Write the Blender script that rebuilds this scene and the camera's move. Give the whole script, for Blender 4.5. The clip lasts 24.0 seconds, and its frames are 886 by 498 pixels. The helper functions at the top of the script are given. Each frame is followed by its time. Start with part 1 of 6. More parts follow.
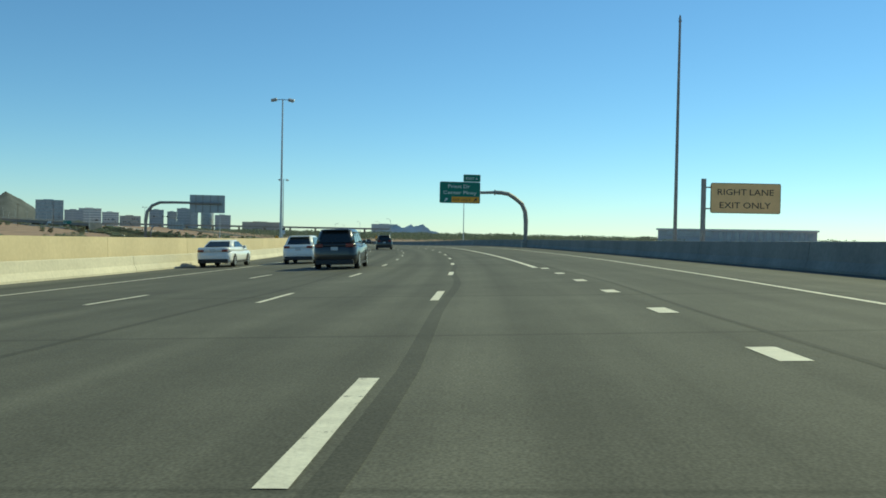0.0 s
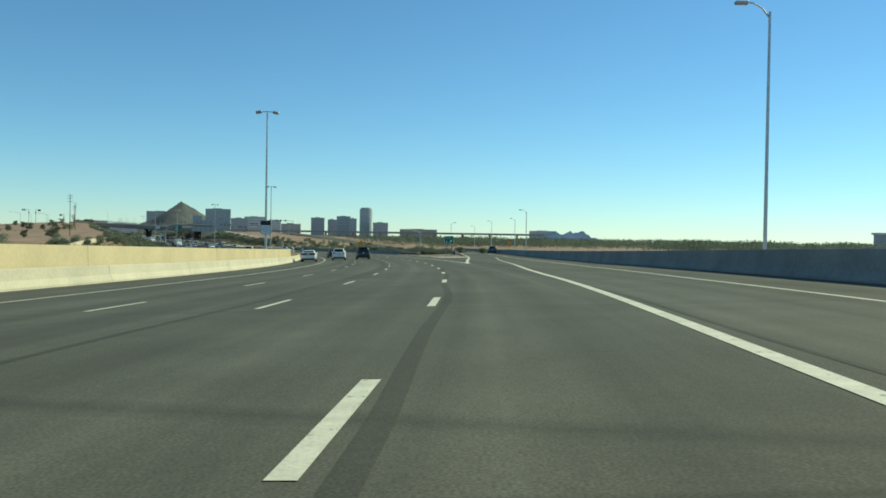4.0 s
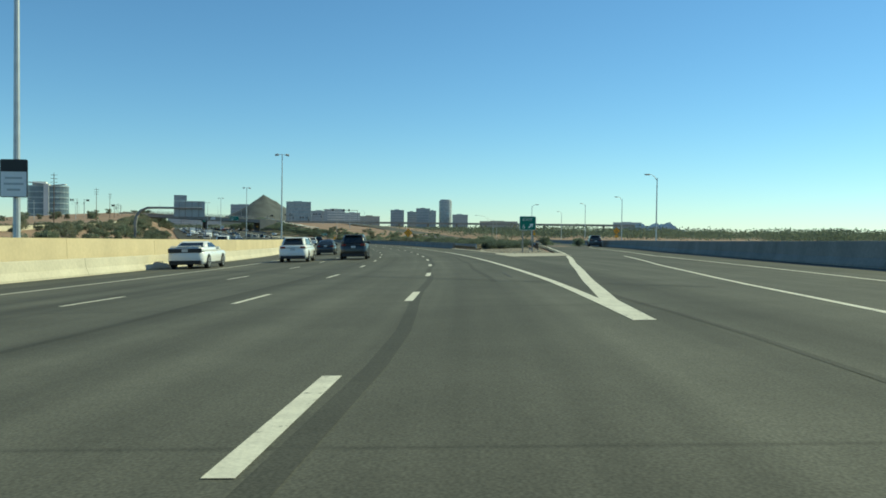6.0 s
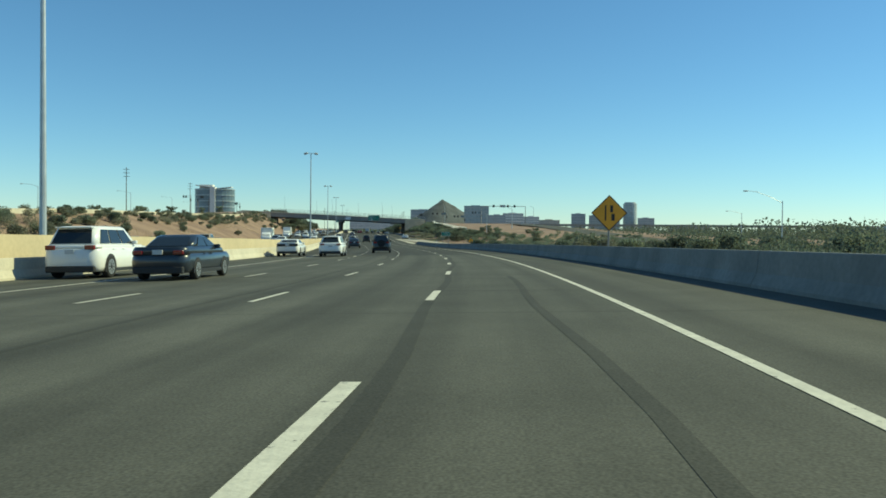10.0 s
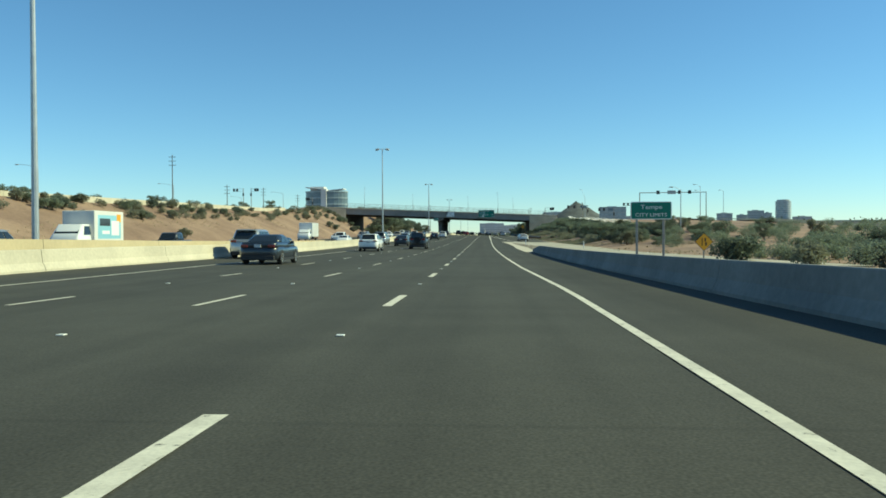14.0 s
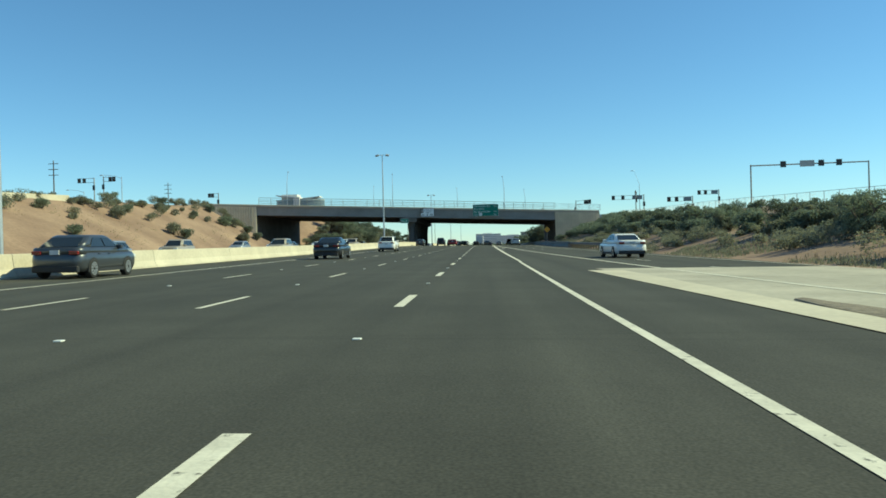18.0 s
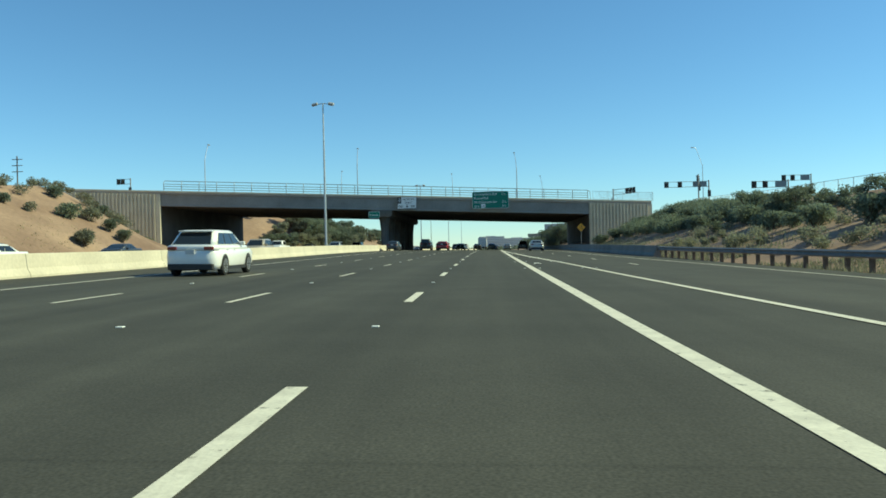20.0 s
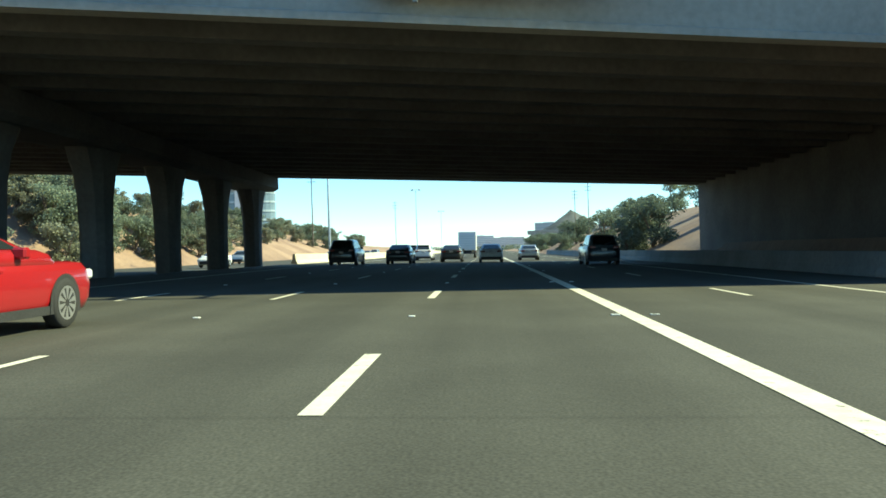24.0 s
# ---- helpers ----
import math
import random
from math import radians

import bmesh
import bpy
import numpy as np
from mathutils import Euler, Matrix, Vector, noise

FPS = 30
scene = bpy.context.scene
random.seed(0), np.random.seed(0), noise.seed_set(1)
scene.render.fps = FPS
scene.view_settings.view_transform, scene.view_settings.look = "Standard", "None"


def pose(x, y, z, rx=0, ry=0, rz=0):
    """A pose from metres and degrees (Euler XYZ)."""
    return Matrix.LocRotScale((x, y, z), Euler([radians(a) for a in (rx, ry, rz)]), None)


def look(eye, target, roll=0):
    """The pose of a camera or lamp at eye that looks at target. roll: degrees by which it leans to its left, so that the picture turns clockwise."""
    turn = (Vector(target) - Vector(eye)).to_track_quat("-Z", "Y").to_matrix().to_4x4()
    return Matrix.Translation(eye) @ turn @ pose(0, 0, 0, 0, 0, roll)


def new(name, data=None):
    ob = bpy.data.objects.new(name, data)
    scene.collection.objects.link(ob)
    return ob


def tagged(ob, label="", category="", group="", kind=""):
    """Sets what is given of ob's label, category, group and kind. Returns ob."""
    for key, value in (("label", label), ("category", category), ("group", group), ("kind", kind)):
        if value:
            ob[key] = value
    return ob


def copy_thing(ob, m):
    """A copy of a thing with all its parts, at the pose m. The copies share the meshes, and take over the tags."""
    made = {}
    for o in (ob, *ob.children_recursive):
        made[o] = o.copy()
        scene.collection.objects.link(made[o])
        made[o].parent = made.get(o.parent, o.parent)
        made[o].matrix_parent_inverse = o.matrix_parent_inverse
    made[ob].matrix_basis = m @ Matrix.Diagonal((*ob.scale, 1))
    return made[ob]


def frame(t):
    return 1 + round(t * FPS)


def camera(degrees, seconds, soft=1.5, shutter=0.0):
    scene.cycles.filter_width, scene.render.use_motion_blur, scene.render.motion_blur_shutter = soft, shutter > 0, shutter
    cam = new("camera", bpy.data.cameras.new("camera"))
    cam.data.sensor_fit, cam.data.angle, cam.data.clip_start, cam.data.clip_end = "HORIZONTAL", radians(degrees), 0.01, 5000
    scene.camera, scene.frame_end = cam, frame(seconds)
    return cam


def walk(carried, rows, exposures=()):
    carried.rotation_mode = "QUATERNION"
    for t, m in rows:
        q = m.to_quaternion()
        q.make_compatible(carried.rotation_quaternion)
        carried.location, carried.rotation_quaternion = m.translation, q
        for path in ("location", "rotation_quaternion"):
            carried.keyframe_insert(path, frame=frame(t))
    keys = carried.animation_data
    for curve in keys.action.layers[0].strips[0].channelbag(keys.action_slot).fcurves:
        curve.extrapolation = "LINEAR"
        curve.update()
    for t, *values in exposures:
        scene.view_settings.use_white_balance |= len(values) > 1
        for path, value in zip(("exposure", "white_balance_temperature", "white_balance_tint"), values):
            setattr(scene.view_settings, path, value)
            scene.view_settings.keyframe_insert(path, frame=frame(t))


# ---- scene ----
cam = camera(56.79, 24.0, soft=1.7)
# seconds, x, y, z, yaw, pitch, roll
PATH = [
    (0.0, -0.32, -1.11, 1.099, 3.49, -1.10, -1.08),
    (0.5, -0.46, 14.20, 0.928, 4.94, -0.93, -1.14),
    (1.0, -0.95, 29.55, 0.772, 6.14, -0.80, -1.18),
    (1.5, -1.67, 44.51, 0.641, 7.48, -0.82, -1.42),
    (2.0, -2.84, 59.68, 0.521, 9.46, -1.06, -1.42),
    (2.5, -4.44, 74.81, 0.418, 10.90, -0.82, -1.24),
    (3.0, -6.20, 89.89, 0.329, 12.13, -0.82, -1.14),
    (3.5, -8.36, 104.90, 0.205, 13.35, -0.80, -1.03),
    (4.0, -10.94, 119.86, 0.041, 14.58, -0.78, -0.93),
    (4.5, -13.94, 134.79, -0.161, 15.82, -0.73, -0.83),
    (5.0, -17.46, 149.66, -0.407, 18.19, -1.47, -0.68),
    (5.5, -21.29, 164.35, -0.687, 19.36, -1.24, -0.73),
    (6.0, -25.62, 179.01, -0.970, 20.22, -1.40, -0.73),
    (6.5, -30.41, 193.86, -1.249, 22.23, -1.49, -0.63),
    (7.0, -35.45, 208.55, -1.512, 23.62, -0.97, -0.21),
    (7.5, -40.92, 222.64, -1.766, 25.73, -1.70, -0.41),
    (8.0, -46.58, 236.53, -2.006, 26.94, -1.31, -0.42),
    (8.5, -53.15, 251.12, -2.255, 28.54, -1.25, -0.53),
    (9.0, -59.41, 264.48, -2.470, 29.91, -1.26, -0.70),
    (9.5, -66.31, 278.03, -2.682, 31.28, -1.21, -0.73),
    (10.0, -73.53, 291.38, -2.882, 32.80, -1.19, -0.59),
    (10.5, -80.93, 304.47, -3.060, 33.67, -0.96, -0.35),
    (11.0, -88.73, 317.52, -3.230, 35.05, -0.97, -0.42),
    (11.5, -96.99, 330.54, -3.407, 36.39, -0.98, -0.45),
    (12.0, -105.65, 343.46, -3.590, 37.61, -0.99, -0.47),
    (12.5, -114.61, 356.18, -3.778, 38.71, -1.06, -0.61),
    (13.0, -123.59, 368.87, -3.964, 40.12, -0.88, -0.35),
    (13.5, -132.84, 381.21, -4.152, 41.28, -1.13, -0.13),
    (14.0, -142.28, 393.35, -4.326, 42.05, -0.90, 0.30),
    (14.5, -151.88, 405.33, -4.479, 42.43, -0.84, 0.27),
    (15.0, -161.81, 417.20, -4.597, 42.56, -0.99, 0.46),
    (15.5, -171.80, 429.11, -4.681, 42.56, -0.71, 0.59),
    (16.0, -181.77, 441.04, -4.731, 42.40, -0.67, 0.62),
    (16.5, -191.35, 452.77, -4.740, 42.34, -0.62, 1.18),
    (17.0, -200.92, 464.35, -4.709, 42.27, -0.54, 1.63),
    (17.5, -210.54, 476.14, -4.638, 42.15, -0.39, 1.57),
    (18.0, -220.14, 487.91, -4.534, 41.79, -0.07, 1.50),
    (18.5, -229.73, 499.57, -4.425, 41.56, -0.14, 1.47),
    (19.0, -239.09, 511.19, -4.317, 41.68, -0.05, 1.43),
    (19.5, -248.30, 522.62, -4.209, 41.84, 0.04, 1.40),
    (20.0, -257.53, 534.04, -4.098, 42.02, 0.13, 1.36),
    (20.5, -266.92, 545.66, -3.979, 42.17, 0.23, 1.40),
    (21.0, -276.40, 557.34, -3.850, 42.16, 0.25, 1.19),
    (21.5, -286.07, 569.16, -3.711, 42.13, 0.33, 1.47),
    (22.0, -295.72, 580.92, -3.564, 41.91, 0.26, 1.59),
    (22.5, -305.12, 592.48, -3.416, 41.96, 0.08, 1.65),
    (23.0, -314.53, 604.10, -3.283, 41.66, 0.03, 1.91),
    (23.5, -323.81, 615.71, -3.179, 41.45, 0.02, 1.94),
    (24.0, -332.94, 627.15, -3.101, 41.24, 0.11, 1.81),
]
walk(cam, [(t, pose(x, y, z, 90 + p, r, w)) for t, x, y, z, w, p, r in PATH], exposures=[(t, e, 5850, -17) for t, e in ((0.0, 0.02), (2.0, 0.0), (5.0, 0.1), (9.5, 0.06), (10.5, 0.13), (14.0, 0.24), (18.0, 0.28), (21.0, 0.35), (22.0, 0.48), (22.5, 0.55), (23.4, 0.78), (24.0, 1.22))])

# ---- light ----
SUN_RIGHT = radians(46)      # the sun stands this far right of the first heading
SUN_HIGH = radians(38)
world = bpy.data.worlds.new("world")
scene.world = world
world.use_nodes = True
wn = world.node_tree
wn.nodes.clear()
sky = wn.nodes.new("ShaderNodeTexSky")
sky.sky_type = "NISHITA"
sky.sun_disc = False
sky.sun_elevation = SUN_HIGH
sky.sun_rotation = SUN_RIGHT
sky.altitude = 350
sky.air_density = 0.95
sky.dust_density = 0.0
sky.ozone_density = 5.5
bgn = wn.nodes.new("ShaderNodeBackground")
bgn.inputs["Strength"].default_value = 0.112
won = wn.nodes.new("ShaderNodeOutputWorld")
wn.links.new(sky.outputs["Color"], bgn.inputs["Color"])
wn.links.new(bgn.outputs["Background"], won.inputs["Surface"])
sun_data = bpy.data.lights.new("sun", "SUN")
sun_data.energy = 5.0
sun_data.angle = radians(0.55)
sun_data.color = (1.0, 0.84, 0.53)
sun = new("sun", sun_data)
to_sun = Vector((math.sin(SUN_RIGHT) * math.cos(SUN_HIGH), math.cos(SUN_RIGHT) * math.cos(SUN_HIGH), math.sin(SUN_HIGH)))
sun.matrix_world = look(to_sun * 300, (0, 0, 0))

# ---- materials ----
def mat(name, col, rough=0.8, var=0.25, scale=1.0, fine=12.0, bump=0.15, metal=0.0, rand=0.0, col2=None, stretch=None, uv=False, spec=None):
    """A surface with stains at one scale and grain at a finer one."""
    m = bpy.data.materials.new(name)
    m.use_nodes = True
    nt = m.node_tree
    n, k = nt.nodes, nt.links
    b = n["Principled BSDF"]
    b.inputs["Roughness"].default_value = rough
    b.inputs["Metallic"].default_value = metal
    if spec is not None:
        b.inputs["Specular IOR Level"].default_value = spec
    tc = n.new("ShaderNodeTexCoord")
    src = tc.outputs["UV" if uv else "Object"]
    if stretch:
        mp = n.new("ShaderNodeMapping")
        mp.inputs["Scale"].default_value = stretch
        k.new(src, mp.inputs["Vector"])
        src = mp.outputs["Vector"]
    big = n.new("ShaderNodeTexNoise")
    big.inputs["Scale"].default_value = scale
    big.inputs["Detail"].default_value = 5
    k.new(src, big.inputs["Vector"])
    small = n.new("ShaderNodeTexNoise")
    small.inputs["Scale"].default_value = fine
    small.inputs["Detail"].default_value = 3
    k.new(tc.outputs["UV" if uv else "Object"], small.inputs["Vector"])
    a = [c * (1 - var) for c in col]
    d = [min(1, c * (1 + var)) for c in (col2 or col)]
    ramp = n.new("ShaderNodeValToRGB")
    ramp.color_ramp.elements[0].position, ramp.color_ramp.elements[1].position = 0.32, 0.68
    ramp.color_ramp.elements[0].color = (*a, 1)
    ramp.color_ramp.elements[1].color = (*d, 1)
    k.new(big.outputs["Fac"], ramp.inputs["Fac"])
    hsv = n.new("ShaderNodeHueSaturation")
    k.new(ramp.outputs["Color"], hsv.inputs["Color"])
    mr = n.new("ShaderNodeMapRange")
    mr.inputs["From Min"].default_value, mr.inputs["From Max"].default_value = 0.25, 0.75
    mr.inputs["To Min"].default_value, mr.inputs["To Max"].default_value = 1 - var * 0.8, 1 + var * 0.8
    k.new(small.outputs["Fac"], mr.inputs["Value"])
    val = mr.outputs["Result"]
    if rand:
        oi = n.new("ShaderNodeObjectInfo")
        r2 = n.new("ShaderNodeMapRange")
        r2.inputs["To Min"].default_value, r2.inputs["To Max"].default_value = 1 - rand, 1 + rand
        k.new(oi.outputs["Random"], r2.inputs["Value"])
        mu = n.new("ShaderNodeMath")
        mu.operation = "MULTIPLY"
        k.new(val, mu.inputs[0])
        k.new(r2.outputs["Result"], mu.inputs[1])
        val = mu.outputs["Value"]
    k.new(val, hsv.inputs["Value"])
    k.new(hsv.outputs["Color"], b.inputs["Base Color"])
    if bump:
        bp = n.new("ShaderNodeBump")
        bp.inputs["Strength"].default_value = bump
        bp.inputs["Distance"].default_value = 0.05
        k.new(small.outputs["Fac"], bp.inputs["Height"])
        k.new(bp.outputs["Normal"], b.inputs["Normal"])
    return m


def road_mat(name, col, var, streak, cracks):
    """Asphalt: along it run tyre streaks, across it cracks and tar joints; UV is metres along and across."""
    m = mat(name, col, rough=0.92, var=var, scale=0.12, fine=9.0, bump=0.08, uv=True, spec=0.3)
    nt = m.node_tree
    n, k = nt.nodes, nt.links
    b = n["Principled BSDF"]
    old = b.inputs["Base Color"].links[0].from_socket
    tc = n["Texture Coordinate"]
    mp = n.new("ShaderNodeMapping")
    mp.inputs["Scale"].default_value = (0.012, 0.9, 1)
    k.new(tc.outputs["UV"], mp.inputs["Vector"])
    st = n.new("ShaderNodeTexNoise")
    st.inputs["Scale"].default_value = 1.0
    st.inputs["Detail"].default_value = 6
    k.new(mp.outputs["Vector"], st.inputs["Vector"])
    mr = n.new("ShaderNodeMapRange")
    mr.inputs["From Min"].default_value, mr.inputs["From Max"].default_value = 0.3, 0.7
    mr.inputs["To Min"].default_value, mr.inputs["To Max"].default_value = 1 - streak, 1 + streak
    k.new(st.outputs["Fac"], mr.inputs["Value"])
    # cracks across
    mp2 = n.new("ShaderNodeMapping")
    mp2.inputs["Scale"].default_value = (0.085, 0.004, 1)
    k.new(tc.outputs["UV"], mp2.inputs["Vector"])
    vo = n.new("ShaderNodeTexVoronoi")
    vo.feature = "DISTANCE_TO_EDGE"
    vo.inputs["Scale"].default_value = 1.0
    k.new(mp2.outputs["Vector"], vo.inputs["Vector"])
    m2 = n.new("ShaderNodeMapRange")
    m2.inputs["From Min"].default_value, m2.inputs["From Max"].default_value = 0.0, 0.005
    m2.inputs["To Min"].default_value, m2.inputs["To Max"].default_value = 1 - cracks, 1.0
    k.new(vo.outputs["Distance"], m2.inputs["Value"])
    mu = n.new("ShaderNodeMath")
    mu.operation = "MULTIPLY"
    k.new(mr.outputs["Result"], mu.inputs[0])
    k.new(m2.outputs["Result"], mu.inputs[1])
    # loose aggregate, and patches of worn surface
    val = mu.outputs["Value"]
    for scale, detail, lo, hi, amount in ((42.0, 2, 0.3, 0.7, 0.3), (0.55, 4, 0.35, 0.65, 0.09)):
        sp = n.new("ShaderNodeTexNoise")
        sp.inputs["Scale"].default_value = scale
        sp.inputs["Detail"].default_value = detail
        k.new(tc.outputs["UV"], sp.inputs["Vector"])
        ms = n.new("ShaderNodeMapRange")
        ms.inputs["From Min"].default_value, ms.inputs["From Max"].default_value = lo, hi
        ms.inputs["To Min"].default_value, ms.inputs["To Max"].default_value = 1 - amount, 1 + amount
        k.new(sp.outputs["Fac"], ms.inputs["Value"])
        m3 = n.new("ShaderNodeMath")
        m3.operation = "MULTIPLY"
        k.new(val, m3.inputs[0])
        k.new(ms.outputs["Result"], m3.inputs[1])
        val = m3.outputs["Value"]
    mx = n.new("ShaderNodeMix")
    mx.data_type, mx.blend_type = "RGBA", "MULTIPLY"
    mx.inputs["Factor"].default_value = 1.0
    k.new(old, mx.inputs["A"])
    k.new(val, mx.inputs["B"])
    k.new(mx.outputs["Result"], b.inputs["Base Color"])
    return m


def paint(name, col, rough=0.3, metal=0.0):
    m = mat(name, col, rough=rough, var=0.03, scale=2, fine=30, bump=0, metal=metal)
    m.node_tree.nodes["Principled BSDF"].inputs["Coat Weight"].default_value = 0.6
    return m


M = {}
M["p_white"] = paint("white_paint", (0.78, 0.78, 0.76))
M["p_black"] = paint("black_paint", (0.012, 0.013, 0.015))
M["p_navy"] = paint("dark_blue_paint", (0.02, 0.026, 0.036))
M["p_grey"] = paint("grey_paint", (0.06, 0.066, 0.075), 0.35, 0.4)
M["p_silver"] = paint("silver_paint", (0.42, 0.44, 0.45), 0.3, 0.6)
M["p_red"] = paint("red_paint", (0.27, 0.010, 0.014))
M["livery_cyan"] = paint("pale_blue_print", (0.30, 0.55, 0.66), 0.5)
M["p_tan"] = paint("tan_paint", (0.32, 0.28, 0.22))
M["glass"] = mat("tinted_glass", (0.018, 0.022, 0.024), rough=0.08, var=0.05, bump=0, spec=0.7)
M["rubber"] = mat("tyre_rubber", (0.018, 0.018, 0.018), rough=0.85, var=0.2, fine=30)
M["rim"] = mat("alloy_rim", (0.55, 0.55, 0.56), rough=0.35, var=0.08, metal=0.8, bump=0)
M["tail"] = mat("red_lens", (0.16, 0.01, 0.01), rough=0.2, var=0.1, bump=0)
M["plastic"] = mat("black_plastic", (0.025, 0.025, 0.026), rough=0.6, var=0.15, fine=20)
M["plate"] = mat("plate_plain", (0.55, 0.55, 0.55), rough=0.5, var=0.1, bump=0)
M["lamp_lens"] = mat("clear_lens", (0.6, 0.62, 0.62), rough=0.15, var=0.05, bump=0)
M["asphalt_old"] = road_mat("worn_asphalt", (0.086, 0.084, 0.068), 0.12, 0.3, 0.3)
M["asphalt_new"] = road_mat("dark_asphalt", (0.056, 0.0545, 0.0445), 0.1, 0.2, 0.15)
M["tar"] = road_mat("tar_sealed_asphalt", (0.06, 0.059, 0.048), 0.12, 0.15, 0.1)
M["tar_line"] = mat("fresh_tar", (0.03, 0.029, 0.026), rough=0.7, var=0.25, scale=1.5, fine=20, bump=0.1)
M["line"] = mat("road_paint", (0.62, 0.585, 0.48), rough=0.7, var=0.12, scale=3, fine=25, bump=0.1)
# chips worn out of the paint
nt = M["line"].node_tree
bs = nt.nodes["Principled BSDF"]
chip = nt.nodes.new("ShaderNodeTexNoise")
chip.inputs["Scale"].default_value = 7.0
chip.inputs["Detail"].default_value = 9
chip.inputs["Roughness"].default_value = 0.7
edge = nt.nodes.new("ShaderNodeMapRange")
edge.inputs["From Min"].default_value, edge.inputs["From Max"].default_value = 0.60, 0.66
worn = nt.nodes.new("ShaderNodeMix")
worn.data_type = "RGBA"
worn.inputs["B"].default_value = (0.13, 0.12, 0.095, 1)
nt.links.new(nt.nodes["Texture Coordinate"].outputs["Object"], chip.inputs["Vector"])
nt.links.new(chip.outputs["Fac"], edge.inputs["Value"])
nt.links.new(edge.outputs["Result"], worn.inputs["Factor"])
nt.links.new(bs.inputs["Base Color"].links[0].from_socket, worn.inputs["A"])
nt.links.new(worn.outputs["Result"], bs.inputs["Base Color"])
M["marker"] = mat("road_stud", (0.75, 0.75, 0.7), rough=0.4, var=0.05)
M["conc"] = mat("pale_concrete", (0.52, 0.47, 0.36), rough=0.85, var=0.1, scale=0.5, fine=8, rand=0.04)
M["conc_tan"] = mat("tan_concrete", (0.52, 0.43, 0.27), rough=0.85, var=0.08, scale=0.4, fine=6, rand=0.04)
M["conc_grey"] = mat("grey_concrete", (0.34, 0.325, 0.285), rough=0.88, var=0.14, scale=0.6, fine=7, rand=0.05)
# roadside barriers' own darker concrete: their shaded face is put into the colour
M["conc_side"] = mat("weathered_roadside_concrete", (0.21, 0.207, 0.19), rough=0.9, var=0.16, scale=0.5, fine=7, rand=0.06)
M["conc_bridge"] = mat("bridge_concrete", (0.36, 0.33, 0.29), rough=0.88, var=0.12, scale=0.35, fine=5)
M["conc_girder"] = mat("weathered_girder_concrete", (0.26, 0.245, 0.22), rough=0.9, var=0.14, scale=0.3, fine=5)
# under-deck shade is put into this dark tone, also used for slab joints
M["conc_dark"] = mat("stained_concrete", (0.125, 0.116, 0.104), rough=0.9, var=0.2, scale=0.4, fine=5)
M["conc_ramp"] = mat("ramp_concrete", (0.40, 0.365, 0.29), rough=0.9, var=0.16, scale=0.4, fine=6)
M["grass"] = mat("dry_grass", (0.30, 0.255, 0.15), rough=0.9, var=0.3, scale=0.4, fine=3, bump=0)
M["soil"] = mat("desert_soil", (0.235, 0.148, 0.1), rough=0.95, var=0.2, scale=0.12, fine=2.5, bump=0.5, col2=(0.27, 0.185, 0.125))
M["gravel"] = mat("gravel", (0.18, 0.15, 0.11), rough=0.95, var=0.35, scale=0.5, fine=9, bump=0.6)
M["steel"] = mat("galvanised_steel", (0.50, 0.51, 0.51), rough=0.45, var=0.1, scale=2, fine=20, metal=0.7, bump=0.02)
# darker than the other steel: the beam's shaded side is put into the colour
M["rail_steel"] = mat("dull_rail_steel", (0.2, 0.21, 0.215), rough=0.65, var=0.18, scale=2, fine=20, metal=0.3, bump=0.03)
M["rust_steel"] = mat("weathered_steel", (0.30, 0.29, 0.27), rough=0.6, var=0.15, scale=2, fine=20, metal=0.4, bump=0.03)
M["dark"] = mat("dark_metal", (0.04, 0.042, 0.042), rough=0.5, var=0.1)
M["green"] = mat("green_sign", (0.012, 0.17, 0.115), rough=0.4, var=0.06, scale=1.5, bump=0)
M["yellow"] = mat("faded_yellow_sign", (0.76, 0.54, 0.25), rough=0.5, var=0.06, scale=1.5, bump=0)
M["amber"] = mat("amber_sign", (0.75, 0.36, 0.02), rough=0.45, var=0.05, bump=0)
M["white"] = mat("white_sign", (0.80, 0.80, 0.78), rough=0.45, var=0.04, bump=0)
M["black"] = mat("black_legend", (0.02, 0.02, 0.02), rough=0.5, var=0.05, bump=0)
M["signback"] = mat("sign_back", (0.42, 0.43, 0.43), rough=0.5, metal=0.5, var=0.08, bump=0.02)
M["leaf"] = mat("olive_leaf", (0.18, 0.212, 0.145), rough=0.7, var=0.3, scale=1.5, fine=6, bump=0, rand=0.25)
M["leaf_dry"] = mat("dry_leaf", (0.225, 0.23, 0.16), rough=0.8, var=0.25, scale=1.5, fine=6, bump=0, rand=0.2)
M["leaf_dark"] = mat("dark_leaf", (0.135, 0.165, 0.118), rough=0.7, var=0.3, scale=1.5, fine=6, bump=0, rand=0.25)
M["bark"] = mat("bark", (0.13, 0.10, 0.075), rough=0.9, var=0.3, scale=4, fine=20, bump=0.4)
M["rock"] = mat("butte_rock", (0.085, 0.092, 0.092), rough=0.95, var=0.25, scale=0.02, fine=0.15, bump=0.3)
# the haze over the hill is put into its pale grey
M["haze_hill"] = mat("far_hill", (0.60, 0.63, 0.64), rough=0.95, var=0.1, scale=0.01, fine=0.05, bump=0)
M["b_white"] = mat("pale_render", (0.68, 0.67, 0.64), rough=0.85, var=0.08, scale=0.05, fine=1)
M["b_tan"] = mat("tan_render", (0.5, 0.44, 0.36), rough=0.85, var=0.1, scale=0.05, fine=1)
M["b_grey"] = mat("grey_render", (0.44, 0.45, 0.46), rough=0.8, var=0.1, scale=0.05, fine=1)
